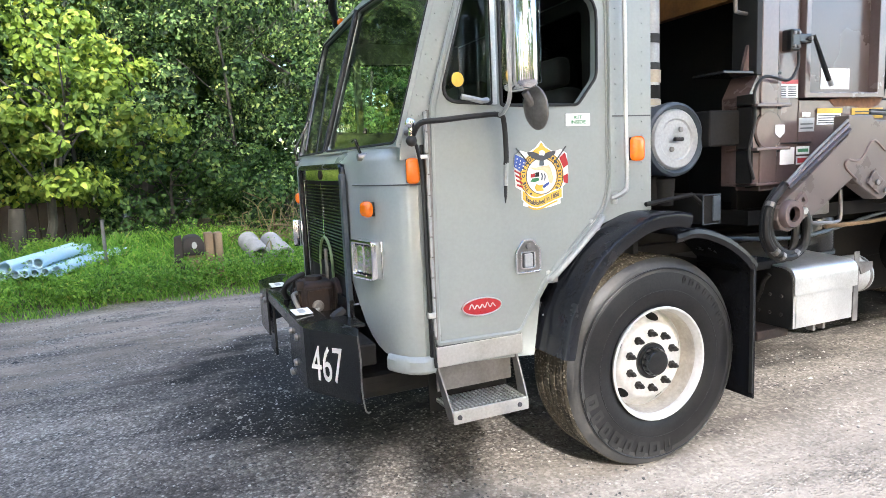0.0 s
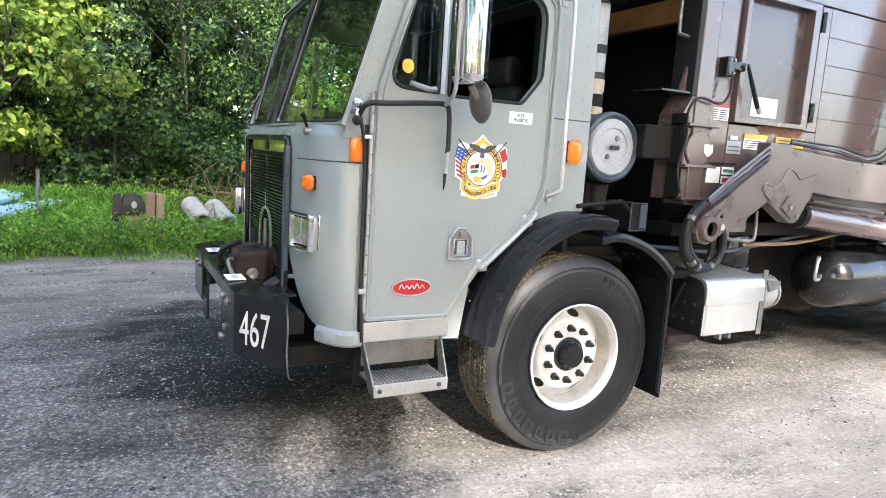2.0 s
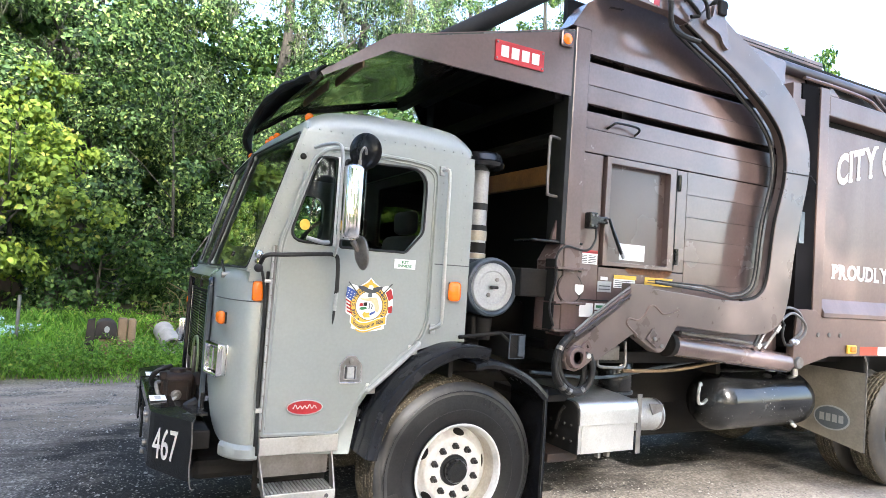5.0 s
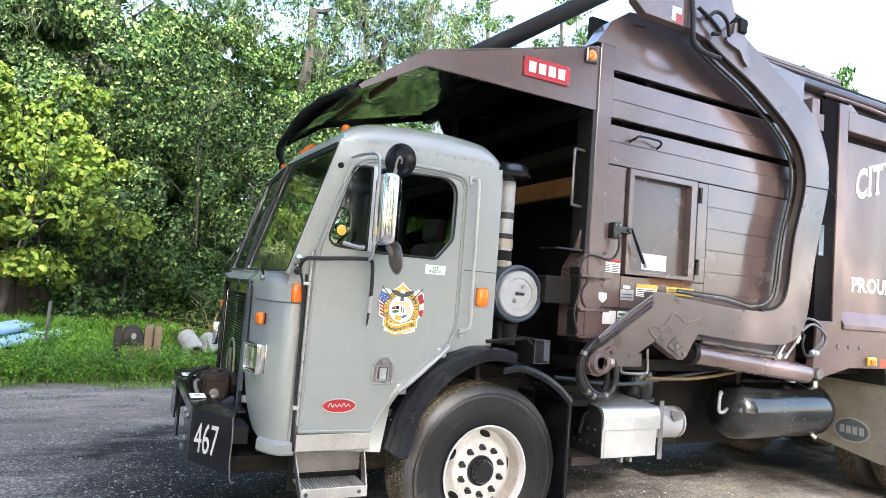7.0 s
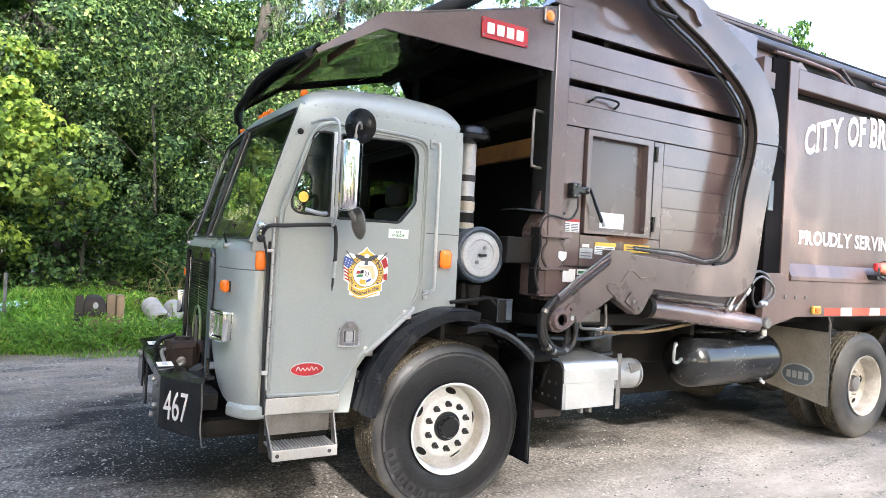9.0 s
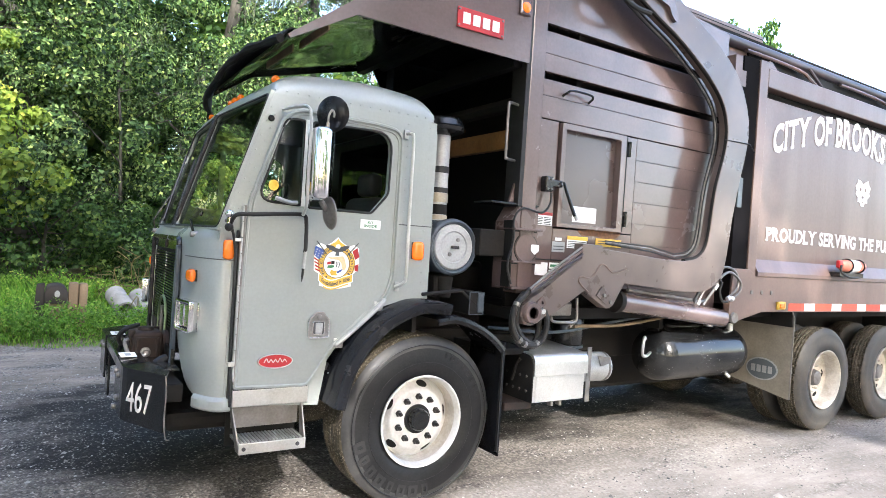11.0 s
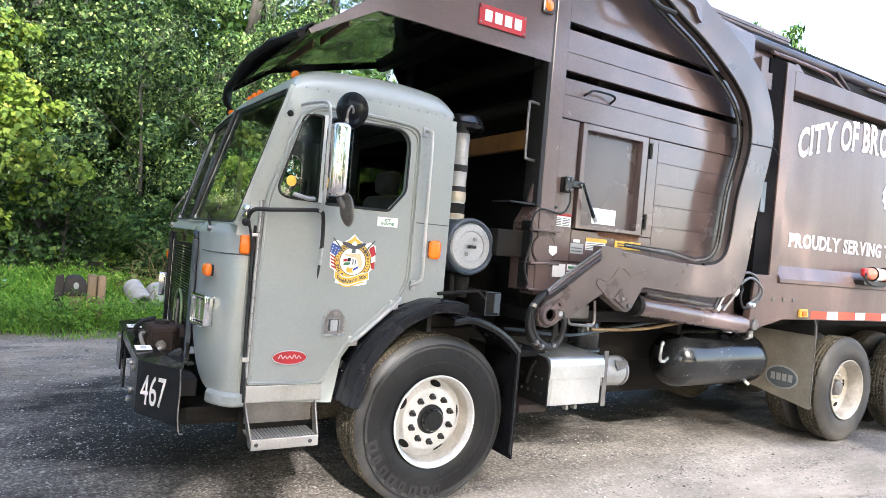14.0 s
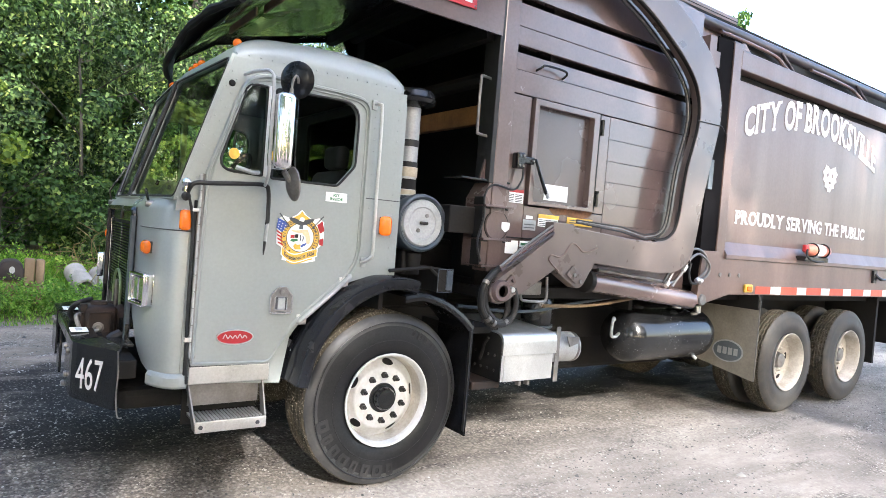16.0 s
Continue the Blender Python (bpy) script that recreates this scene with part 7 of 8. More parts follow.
part("top_rail_lip", plate([(3.395, 3.452), (3.53, 3.452), (3.435, 3.512), (3.395, 3.512)], YB + 0.002, 0.04), M_BROWN2, body)
part("rail_groove", boxed(3.395, XR, YB + 0.10, 0.10, 3.18, 3.29), M_CHASSIS, body)
led = bmesh.new()
prof = [(YB + 0.045, 1.715), (YB - 0.02, 1.60), (YB - 0.02, 1.565), (YB + 0.045, 1.545)]
a = [led.verts.new((3.40, y, z)) for y, z in prof]
b = [led.verts.new((XR, y, z)) for y, z in prof]
for i in range(4):
    led.faces.new((a[i], a[(i + 1) % 4], b[(i + 1) % 4], b[i]))
led.faces.new(a)
led.faces.new(b[::-1])
part("body_ledge", led, M_BROWN2, body)
part("lower_rail", plate([(3.02, 1.150), (3.12, 1.145), (3.52, 1.235), (3.95, 1.235), (XR, 1.235), (XR, 1.56), (3.40, 1.56), (3.30, 1.62), (3.06, 1.62)], YB - 0.004, YB + 0.06, bevel=0.004), M_BROWN2, body)
for x in (3.345, 3.50, 3.655):
    part("rail_bolt", lathe([(YB - 0.012, 0.0), (YB - 0.012, 0.018), (YB - 0.004, 0.020)], (x, 0, 1.415), steps=10), M_STEEL, body)
part("far_rib", boxed(XR - 0.12, XR + 0.1, YB, mirrored(YB), 1.2, 3.6), M_BROWN2, truck)
roof_prof = [(0.02, 3.50), (0.10, 3.80), (0.30, 3.87), (mirrored(0.30), 3.87), (mirrored(0.10), 3.80), (mirrored(0.02), 3.50)]
part("body_roof", plate(roof_prof, 1.85, XR, axes="yz"), M_BROWN2, truck, "brown body roof")
part("roof_lid", boxed(2.30, 3.70, 0.085, 0.34, 3.800, 3.868, 0.010), M_BROWN2, truck, "brown roof lid")
part("roof_lid_seam", boxed(2.30, 3.69, 0.082, 0.086, 3.826, 3.832), M_CHASSIS, truck)
part("roof_edge_rail", tube([(2.20, 0.045, 3.690), (XR, 0.045, 3.700)], 0.052, sides=14), M_RAIL, truck, "dark round roof rail", smooth=True)
# black strips put into the gaps along the rail for their shade
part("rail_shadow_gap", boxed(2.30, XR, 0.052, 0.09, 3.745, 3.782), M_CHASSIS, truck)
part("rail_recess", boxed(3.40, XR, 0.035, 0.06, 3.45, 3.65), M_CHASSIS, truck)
for x in (4.36, 6.05):
    part("roof_strut", tube(smooth_path([(x, -0.12, 3.45), (x - 0.03, -0.07, 3.52), (x - 0.10, -0.005, 3.615), (x - 0.55, 0.0, 3.636), (x - 1.05, 0.0, 3.634)], 4), 0.017), M_BROWN2, truck, "bent tan strut below the roof rail", smooth=True)
    part("roof_brace", tube([(x + 0.02, 0.0, 3.68), (x + 0.13, -0.11, 3.45)], 0.016), M_RAIL, truck)
part("top_walkway", boxed(4.60, XR, -0.10, 0.03, 3.470, 3.490), M_BLUEGREY, truck, "dark grated walkway behind the rail")

# reflective strip and lamp
st2 = part("reflective_strip", boxed(3.965, XR, YB - 0.006, YB - 0.004, 1.245, 1.318), M_REDREF, body, "red and white reflective tape")
x = 4.24
while x < XR - 0.3:
    part("white_tape", boxed(x, x + 0.19, YB - 0.008, YB - 0.006, 1.245, 1.318), M_PAPER, st2)
    x += 0.52
part("side_lamp", boxed(3.745, 3.880, YB - 0.03, YB - 0.004, 1.258, 1.335, 0.012), M_YELLOW, body, "yellow side lamp")
part("side_lamp_lens", boxed(3.775, 3.850, YB - 0.038, YB - 0.028, 1.275, 1.318, 0.008), M_AMBER_LIT, body, "lit amber lens")


# lettering
SERIFS = {"I": "tm bm", "T": "bm", "Y": "bm tl tr", "F": "tl bl", "B": "tl bl", "R": "tl bl br", "K": "tl bl tr br", "V": "tl tr", "L": "tl bl", "E": "tl bl", "P": "tl bl",
          "U": "tl tr", "D": "tl bl", "N": "tl bl tr", "H": "tl bl tr br"}


def serif_line(text):
    """Capitals with slab serifs on their stems, set side by side; gives the mesh, its width and the cap height."""
    line, at = bmesh.new(), 0.0
    probe, _ = letters("I", 1.0, "sign", 0.038, 0.0015)
    cap = max(v.co.y for v in probe.verts)
    probe.free()
    for ch in text:
        if ch == " ":
            at += 0.30
            continue
        g, w = letters(ch, 1.0, "sign", 0.038, 0.0015)
        for mark in SERIFS.get(ch, "").split():
            z = cap - 0.03 if mark[0] == "t" else 0.012
            x = {"l": 0.062, "m": w / 2, "r": w - 0.055}[mark[1]]
            box(g, x - 0.125, x + 0.125, z - 0.036, z + 0.036, -0.0015, 0.0013)
        merge(line, g, Matrix.Translation((at, 0, 0)))
        at += w + 0.062
    return line, at - 0.062


def arched(text, x0, x1, z0, h, rise):
    raw, w = serif_line(text)
    ys = [v.co.y for v in raw.verts]
    y0, y1 = min(ys), max(ys)
    for v in raw.verts:
        u = v.co.x / w
        up2 = 1 - (2 * u - 1) ** 2
        hh = h * (1 + 0.10 * up2)
        v.co = Vector((x0 + (x1 - x0) * u, YB + 0.045 - 0.003 - v.co.z, z0 + rise * up2 + (v.co.y - y0) / (y1 - y0) * hh))
    return raw


part("city_lettering", arched("CITY OF BROOKSVILLE", 3.60, 6.42, 2.69, 0.28, 0.235), M_LETTER, body, "white arched lettering CITY OF BROOKSVILLE")
part("motto_lettering", arched("PROUDLY SERVING THE PUBLIC", 3.59, 6.31, 1.893, 0.130, 0.0), M_LETTER, body, "white lettering PROUDLY SERVING THE PUBLIC")
ragged = [(5.345 + 1.32 * r * math.cos(radians(d)), 2.51 + 1.12 * r * math.sin(radians(d))) for d, r in ((90, 0.085), (70, 0.120), (56, 0.150), (40, 0.128), (24, 0.140), (8, 0.104), (-10, 0.118), (-30, 0.092), (-48, 0.120), (-66, 0.102), (-80, 0.130), (-100, 0.130), (-114, 0.102), (-132, 0.120), (-150, 0.092), (-170, 0.118), (-188, 0.104), (-204, 0.140), (-220, 0.128), (-236, 0.150), (-250, 0.120))]
holes_in = [ellipse(5.29, 2.545, 0.018, 0.022, 10), ellipse(5.40, 2.545, 0.018, 0.022, 10), ellipse(5.345, 2.465, 0.028, 0.014, 10), ellipse(5.345, 2.412, 0.014, 0.010, 8)]
part("pale_emblem", plate(ragged, YB + 0.0410, YB + 0.0435, holes_in), M_LETTER, body, "plain white emblem")

# fire extinguisher on the ledge
ex = part("fire_extinguisher", lathe([(4.72, 0.0), (4.72, 0.03), (4.76, 0.055), (4.80, 0.062), (5.10, 0.062), (5.14, 0.05), (5.15, 0.0)], (0, YB - 0.085, 1.715), axis="x", steps=20), M_ORANGE, truck, "faded orange fire extinguisher strapped to the ledge", smooth=True)
part("extinguisher_label", lathe([(4.86, 0.0635), (5.0, 0.0635)], (0, YB - 0.085, 1.715), axis="x", steps=20), M_PAPER, ex, smooth=True)
part("extinguisher_valve", boxed(4.66, 4.73, YB - 0.105, YB - 0.065, 1.69, 1.765, 0.01), M_RED, ex)
part("extinguisher_hose", tube(smooth_path([(4.68, YB - 0.11, 1.72), (4.66, YB - 0.13, 1.64), (4.78, YB - 0.15, 1.60), (4.95, YB - 0.15, 1.605)], 5), 0.010), M_RUBBER, ex, smooth=True)
for x in (4.83, 5.06):
    part("extinguisher_strap", tube([(x, YB - 0.085 + 0.068 * math.cos(a), 1.715 + 0.068 * math.sin(a)) for a in (2 * math.pi * k / 18 for k in range(18))], 0.008, closed=True, sides=6), M_BLACK, ex)
part("extinguisher_bracket", boxed(4.68, 5.16, YB - 0.10, YB, 1.60, 1.645), M_BLACK, ex)
part("tail_clip", tube([(6.55, YB - 0.02, 1.50), (6.62, YB - 0.06, 1.45), (6.80, YB - 0.06, 1.45)], 0.018), M_BLACK, truck)
part("tail_clip_plate", boxed(6.50, 6.58, YB - 0.03, YB - 0.004, 1.40, 1.55), M_BLACK, truck)

# canopy over the cab
yC = -0.085
cn = part("canopy_side", plate([(0.700, 2.945), (0.700, 3.40), (-0.600, 3.055), (-1.000, 2.755), (-0.985, 2.735), (-0.594, 2.960)], yC, yC + 0.02), M_BROWN, truck, "brown wind canopy over the cab, dented at the front")
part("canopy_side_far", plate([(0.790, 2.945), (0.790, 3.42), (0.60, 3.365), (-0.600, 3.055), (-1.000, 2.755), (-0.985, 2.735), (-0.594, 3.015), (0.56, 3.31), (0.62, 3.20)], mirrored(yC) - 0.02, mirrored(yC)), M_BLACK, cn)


def canopy_sheet():
    prof = [(0.71, 3.395), (0.2, 3.262), (-0.3, 3.128), (-0.60, 3.048), (-0.80, 2.90), (-0.95, 2.79)]
    bm = bmesh.new()
    rows = []
    n = 14
    for x, z in prof:
        row = []
        for k in range(n + 1):
            y = yC + (mirrored(yC) - yC) * k / n
            dent = (0.030 * noise.noise((x * 3, y * 2.4, 1.0)) + 0.010 * noise.noise((x * 9, y * 7, 3.0))) * (1 if 0 < k < n else 0)
            row.append(bm.verts.new((x, y, z + dent)))
        rows.append(row)
    for i in range(len(rows) - 1):
        for k in range(n):
            bm.faces.new((rows[i][k], rows[i][k + 1], rows[i + 1][k + 1], rows[i + 1][k]))
    bmesh.ops.recalc_face_normals(bm, faces=bm.faces)
    bmesh.ops.solidify(bm, geom=bm.faces[:], thickness=0.008)
    return bm


part("canopy_sheet", canopy_sheet(), M_CANOPY, cn, "dented sheet, dark glossy underside", smooth=True)


def canopy_lip(t):
    """The canopy's bowed front edge, from the near end to the far end, which is bent down and back."""
    far = max(0.0, t - 0.78) / 0.22
    return Vector((-1.032 - 0.045 * math.sin(math.pi * t) + 0.10 * far * far + 0.003 * math.sin(t * 23), -0.06 + 2.16 * t, 2.730 + 0.075 * math.sin(math.pi * min(t * 1.3, 1.0)) - 0.055 * t - 0.03 * far + 0.003 * math.sin(t * 31)))


def canopy_root(t):
    """Where the visor sheet meets the canopy."""
    return Vector((-0.935 + 0.06 * math.sin(math.pi * t), -0.05 + 2.15 * t, 2.800 + 0.055 * math.sin(math.pi * t) + 0.02 * t))


bm = bmesh.new()
rows = []
for k in range(37):
    a, b = canopy_root(k / 36), canopy_lip(k / 36)
    rows.append([bm.verts.new(a + (b - a) * q + Vector((0, 0, 0.035 * math.sin(math.pi * q)))) for q in (0.0, 0.2, 0.4, 0.6, 0.8, 1.0)])
for i in range(36):
    for k in range(5):
        bm.faces.new((rows[i][k], rows[i][k + 1], rows[i + 1][k + 1], rows[i + 1][k]))
bmesh.ops.recalc_face_normals(bm, faces=bm.faces)
bmesh.ops.solidify(bm, geom=bm.faces[:], thickness=0.010)
part("visor_sheet", bm, M_CHASSIS, cn, "black rubber visor sheet", smooth=True)
part("canopy_lip", tube([canopy_lip(k / 40) for k in range(41)], [0.024 + 0.004 * math.sin(k * 0.9) for k in range(41)], sides=8), M_CHASSIS, cn, "black rolled rubber edging", smooth=True)
part("lip_tail", tube(smooth_path([canopy_lip(1.0), canopy_lip(1.0) + Vector((0.0, 0.01, -0.05)), canopy_lip(1.0) + Vector((0.03, 0.01, -0.10))], 4), 0.022, sides=8), M_CHASSIS, cn, smooth=True)
part("lip_strip", tube([canopy_root(k / 24) + Vector((-0.015, 0, -0.012)) for k in range(25)], 0.013, sides=6), M_FADED, cn, "mossy strip inside the lip", smooth=True)
part("sheet_rib", boxed(0.36, 0.43, 0.0, mirrored(0.0), 3.225, 3.29), M_CHASSIS, cn, "dark cross rib under the sheet")
for x0, z0, y0, y1 in ((-0.72, 2.925, 0.05, 0.55), (-0.80, 2.87, 0.45, 1.0)):
    part("lip_bracket", boxed(x0, x0 + 0.012, y0, y1, z0 - 0.05, z0), M_WOOD, cn, "rust-brown bracket")
part("canopy_lower_beam", boxed(0.63, 0.70, 0.0, mirrored(0.0), 2.93, 3.02), M_CHASSIS, truck)
sg = part("maker_plate", plate([(0.085, 3.055), (0.455, 3.055), (0.455, 3.185), (0.085, 3.185)], yC - 0.012, yC - 0.002), M_RED, truck, "red plate with four pale blocks")
for k in range(4):
    part("plate_block", boxed(0.125 + k * 0.078, 0.180 + k * 0.078, yC - 0.016, yC - 0.012, 3.085, 3.155), M_PAPER, sg)
for x, z in ((0.098, 3.17), (0.442, 3.17), (0.098, 3.07), (0.442, 3.07)):
    part("plate_screw", lathe([(yC - 0.018, 0.0), (yC - 0.016, 0.007), (yC - 0.012, 0.008)], (x, 0, z), steps=8), M_STEEL, sg)
lampb = part("canopy_lamp", boxed(0.580, 0.678, yC - 0.022, yC - 0.001, 3.258, 3.362, 0.012), M_BROWN, truck, "round amber lamp on the canopy")
part("lamp_lens", lathe([(yC - 0.036, 0.0), (yC - 0.034, 0.02), (yC - 0.029, 0.033), (yC - 0.022, 0.037)], (0.629, 0, 3.310), steps=20), M_AMBER_LIT, lampb, smooth=True)
part("hopper_cross_tube", tube([(0.66, -0.06, 3.36), (0.66, mirrored(-0.06), 3.36)], 0.05), M_CHASSIS, truck)

# inside the hopper's front: ochre beam; bulkhead and tubes blackened for the shade
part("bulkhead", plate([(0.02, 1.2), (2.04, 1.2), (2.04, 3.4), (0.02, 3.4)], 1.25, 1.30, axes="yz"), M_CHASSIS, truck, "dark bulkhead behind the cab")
# hidden sheet, added so that no sky light falls into the hopper
part("hopper_light_block", boxed(0.66, 1.90, 0.09, mirrored(0.09), 3.40, 3.43), M_CHASSIS, truck, "unseen black sheet added over the hopper to keep the sky out")
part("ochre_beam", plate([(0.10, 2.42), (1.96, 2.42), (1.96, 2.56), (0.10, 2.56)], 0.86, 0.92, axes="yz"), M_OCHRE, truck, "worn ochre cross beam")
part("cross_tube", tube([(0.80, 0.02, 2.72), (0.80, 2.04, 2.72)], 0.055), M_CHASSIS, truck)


# lifting arm
YA0, YA1 = -0.255, -0.170
OUT = [(1.82, 0, 3.80), (2.08, 0, 3.66), (2.36, 0, 3.54), (2.63, 0, 3.40), (2.86, 0, 3.22), (2.99, 0, 3.00), (3.036, 0, 2.80), (3.01, 0, 2.60), (2.95, 0, 2.36), (2.885, 0, 2.05), (2.85, 0, 1.80), (2.80, 0, 1.58), (2.70, 0, 1.47), (2.55, 0, 1.415), (2.35, 0, 1.405)]
INN = [(1.56, 0, 3.60), (1.78, 0, 3.50), (2.05, 0, 3.39), (2.29, 0, 3.262), (2.50, 0, 3.13), (2.66, 0, 2.98), (2.735, 0, 2.80), (2.73, 0, 2.62), (2.685, 0, 2.45), (2.635, 0, 2.28), (2.605, 0, 2.08), (2.585, 0, 1.90), (2.545, 0, 1.765), (2.44, 0, 1.685), (2.28, 0, 1.655)]
outer = [(p.x, p.z) for p in smooth_path(OUT, 4)]
inner = [(p.x, p.z) for p in smooth_path(INN, 4)]
tail = [(2.05, 1.420), (1.607, 1.456), (1.558, 1.387), (1.500, 1.295), (1.465, 1.272), (1.42, 1.271), (1.308, 1.330), (1.199, 1.395), (0.900, 1.218), (0.846, 1.215), (0.780, 1.170), (0.720, 1.150), (0.660, 1.165), (0.632, 1.215), (0.646, 1.273), (0.704, 1.329), (0.797, 1.384), (1.150, 1.624), (1.152, 1.731), (1.350, 1.728), (1.371, 1.705), (2.00, 1.660)]
arm = part("lifting_arm", plate(outer + tail + inner[::-1], YA0, YA1, bevel=0.006), M_ARM, truck, "brown curved steel lifting arm, chipped paint")
am2 = plate(outer + tail + inner[::-1], mirrored(YA1), mirrored(YA0))
part("far_lifting_arm", am2, M_BROWN, truck)
part("arm_inner_flange", tube([(x + 0.012, YA0 + 0.02, z) for x, z in inner], 0.020, sides=6), M_CHASSIS, arm, smooth=True)
for off, r, mat in ((0.014, 0.007, M_RUBBER), (0.034, 0.0065, M_STEEL), (0.052, 0.006, M_RUBBER)):
    pts = []
    for i, (x, z) in enumerate(inner):
        a, b = inner[max(i - 1, 0)], inner[min(i + 1, len(inner) - 1)]
        d = Vector((b[0] - a[0], b[1] - a[1])).normalized()
        pts.append((x + d.y * off, YA1 + 0.012, z - d.x * off))
    pts += [(2.0, YA1 + 0.03, 1.70 + off), (1.5, YA1 + 0.03, 1.74 + off * 0.5)]
    part("hydraulic_pipe", tube(pts, r, sides=6), mat, arm, smooth=True)
# weld beads, lug, pivot, rods, hoses
part("weld_bead", tube(smooth_path([(x, YA0 - 0.001, z) for x, z in ((1.232, 1.390), (1.160, 1.439), (1.133, 1.473), (1.160, 1.497), (1.232, 1.488), (1.287, 1.516), (1.330, 1.577), (1.376, 1.590), (1.422, 1.565), (1.465, 1.537), (1.542, 1.545), (1.618, 1.570))], 5), 0.0065, sides=6), M_BROWN2, arm, smooth=True)
part("lug_plate", plate([(1.367, 1.432), (1.467, 1.363), (1.409, 1.300), (1.310, 1.365)], YA0 - 0.012, YA0, bevel=0.003), M_ARM, arm)
for x, z in ((1.385, 1.366), (1.455, 1.318)):
    part("lug_bolt", lathe([(YA0 - 0.022, 0.0), (YA0 - 0.022, 0.014), (YA0 - 0.012, 0.016)], (x, 0, z), steps=8), M_STEEL, arm)
part("pivot_boss", lathe([(YA0 + 0.01, 0.040), (YA0 - 0.035, 0.040), (YA0 - 0.035, 0.066), (YA0 - 0.025, 0.072), (YA0, 0.074)], (0.715, 0, 1.242), steps=24, cap=False), M_BROWN, arm, smooth=True)
part("pivot_hole", lathe([(YA0 - 0.006, 0.0), (YA0 - 0.006, 0.041)], (0.715, 0, 1.242), steps=20), M_INK, arm)
part("pivot_ear", plate(rounded([(0.742, 1.300), (0.800, 1.355), (0.835, 1.300), (0.800, 1.275)], 0.012), YA0 - 0.020, YA0, [rounded([(0.772, 1.300), (0.797, 1.325), (0.812, 1.300)], 0.004)]), M_BROWN, arm)
part("grease_bolt", lathe([(YA0 - 0.03, 0.0), (YA0 - 0.03, 0.018), (YA0, 0.022)], (0.805, 0, 1.252), steps=8), M_ALU, arm)
for off, r, mat in ((0.0, 0.009, M_RAIL), (0.026, 0.010, M_BROWN), (0.050, 0.008, M_STEEL)):
    part("arm_pipe", tube([(1.150, YA0 - 0.012 + off * 0.3, 1.655 + off), (0.862, YA0 - 0.012 + off * 0.3, 1.480 + off * 0.8), (0.700, YA0 - 0.012 + off * 0.3, 1.375 + off * 0.5)], r, sides=8), mat, arm, smooth=True)
for k, (dx, dz, dy) in enumerate(((0.0, 0.0, -0.235), (0.022, 0.016, -0.215), (-0.012, -0.012, -0.19))):
    pts = [(0.700, 1.378), (0.62, 1.300), (0.592, 1.225), (0.598, 1.130), (0.657, 1.052), (0.745, 1.012), (0.822, 1.030), (0.868, 1.085), (0.879, 1.176), (0.850, 1.26)]
    part("hose_loop", tube(smooth_path([(0.735 + (x - 0.735) * (1 - 0.08 * k) + dx, dy + 0.012 * math.sin(4 * x + k), z + dz) for x, z in pts], 5), 0.020, sides=9), M_RUBBER, truck, "black hydraulic hose looped at the pivot", smooth=True)
for x, z, dx, dz in ((0.640, 1.062, 0.022, -0.016), (0.795, 1.020, 0.024, 0.010), (0.606, 1.285, 0.01, 0.022), (0.690, 1.030, 0.02, -0.01)):
    part("hose_ferrule", tube([(x, -0.232, z), (x + dx, -0.232, z + dz)], 0.0245), M_STEEL, truck, smooth=True)
part("arm_strap", tube([(2.70, YA0 - 0.006, 2.69), (3.05, YA0 - 0.006, 2.70), (3.24, YB - 0.01, 2.66)], 0.004), M_RUBBER, arm)
part("arm_marker", boxed(3.05, 3.115, YB + 0.0, YB + 0.02, 2.16, 2.42, 0.004), M_BLUEGREY, truck, "dark reflector strip")
part("arm_loop_rail", tube(smooth_path([(0.942, -0.2, 1.264), (0.950, -0.2, 1.200), (0.975, -0.2, 1.172), (1.08, -0.2, 1.165), (1.165, -0.2, 1.163), (1.195, -0.2, 1.195), (1.185, -0.2, 1.337)], 4), 0.010), M_STEEL, truck, "bent steel rod", smooth=True)
part("arm_stop_block", boxed(0.96, 1.22, -0.12, 0.02, 1.20, 1.30, 0.01), M_STEEL, truck, "scraped steel stop block")
# hydraulic ram
ram = part("hydraulic_ram", tube([(1.66, -0.12, 1.315), (3.02, -0.12, 1.175)], 0.078, sides=24), M_BROWN, truck, "brown hydraulic cylinder", smooth=True)
part("ram_rod", tube([(1.48, -0.12, 1.335), (1.68, -0.12, 1.313)], 0.040, sides=16), M_CHROME, ram, smooth=True)
part("ram_gland", tube([(1.655, -0.12, 1.3155), (1.70, -0.12, 1.311)], 0.088, sides=24), M_CHASSIS, ram, smooth=True)
part("ram_pipe", tube(smooth_path([(1.74, -0.17, 1.405), (2.2, -0.17, 1.365), (2.62, -0.17, 1.325), (2.70, -0.17, 1.34)], 5), 0.014), M_STEEL, ram, smooth=True)
part("ram_pin", lathe([(YB - 0.03, 0.0), (YB - 0.03, 0.045), (YB - 0.01, 0.05)], (3.085, 0, 1.185), steps=16), M_STEEL, ram)
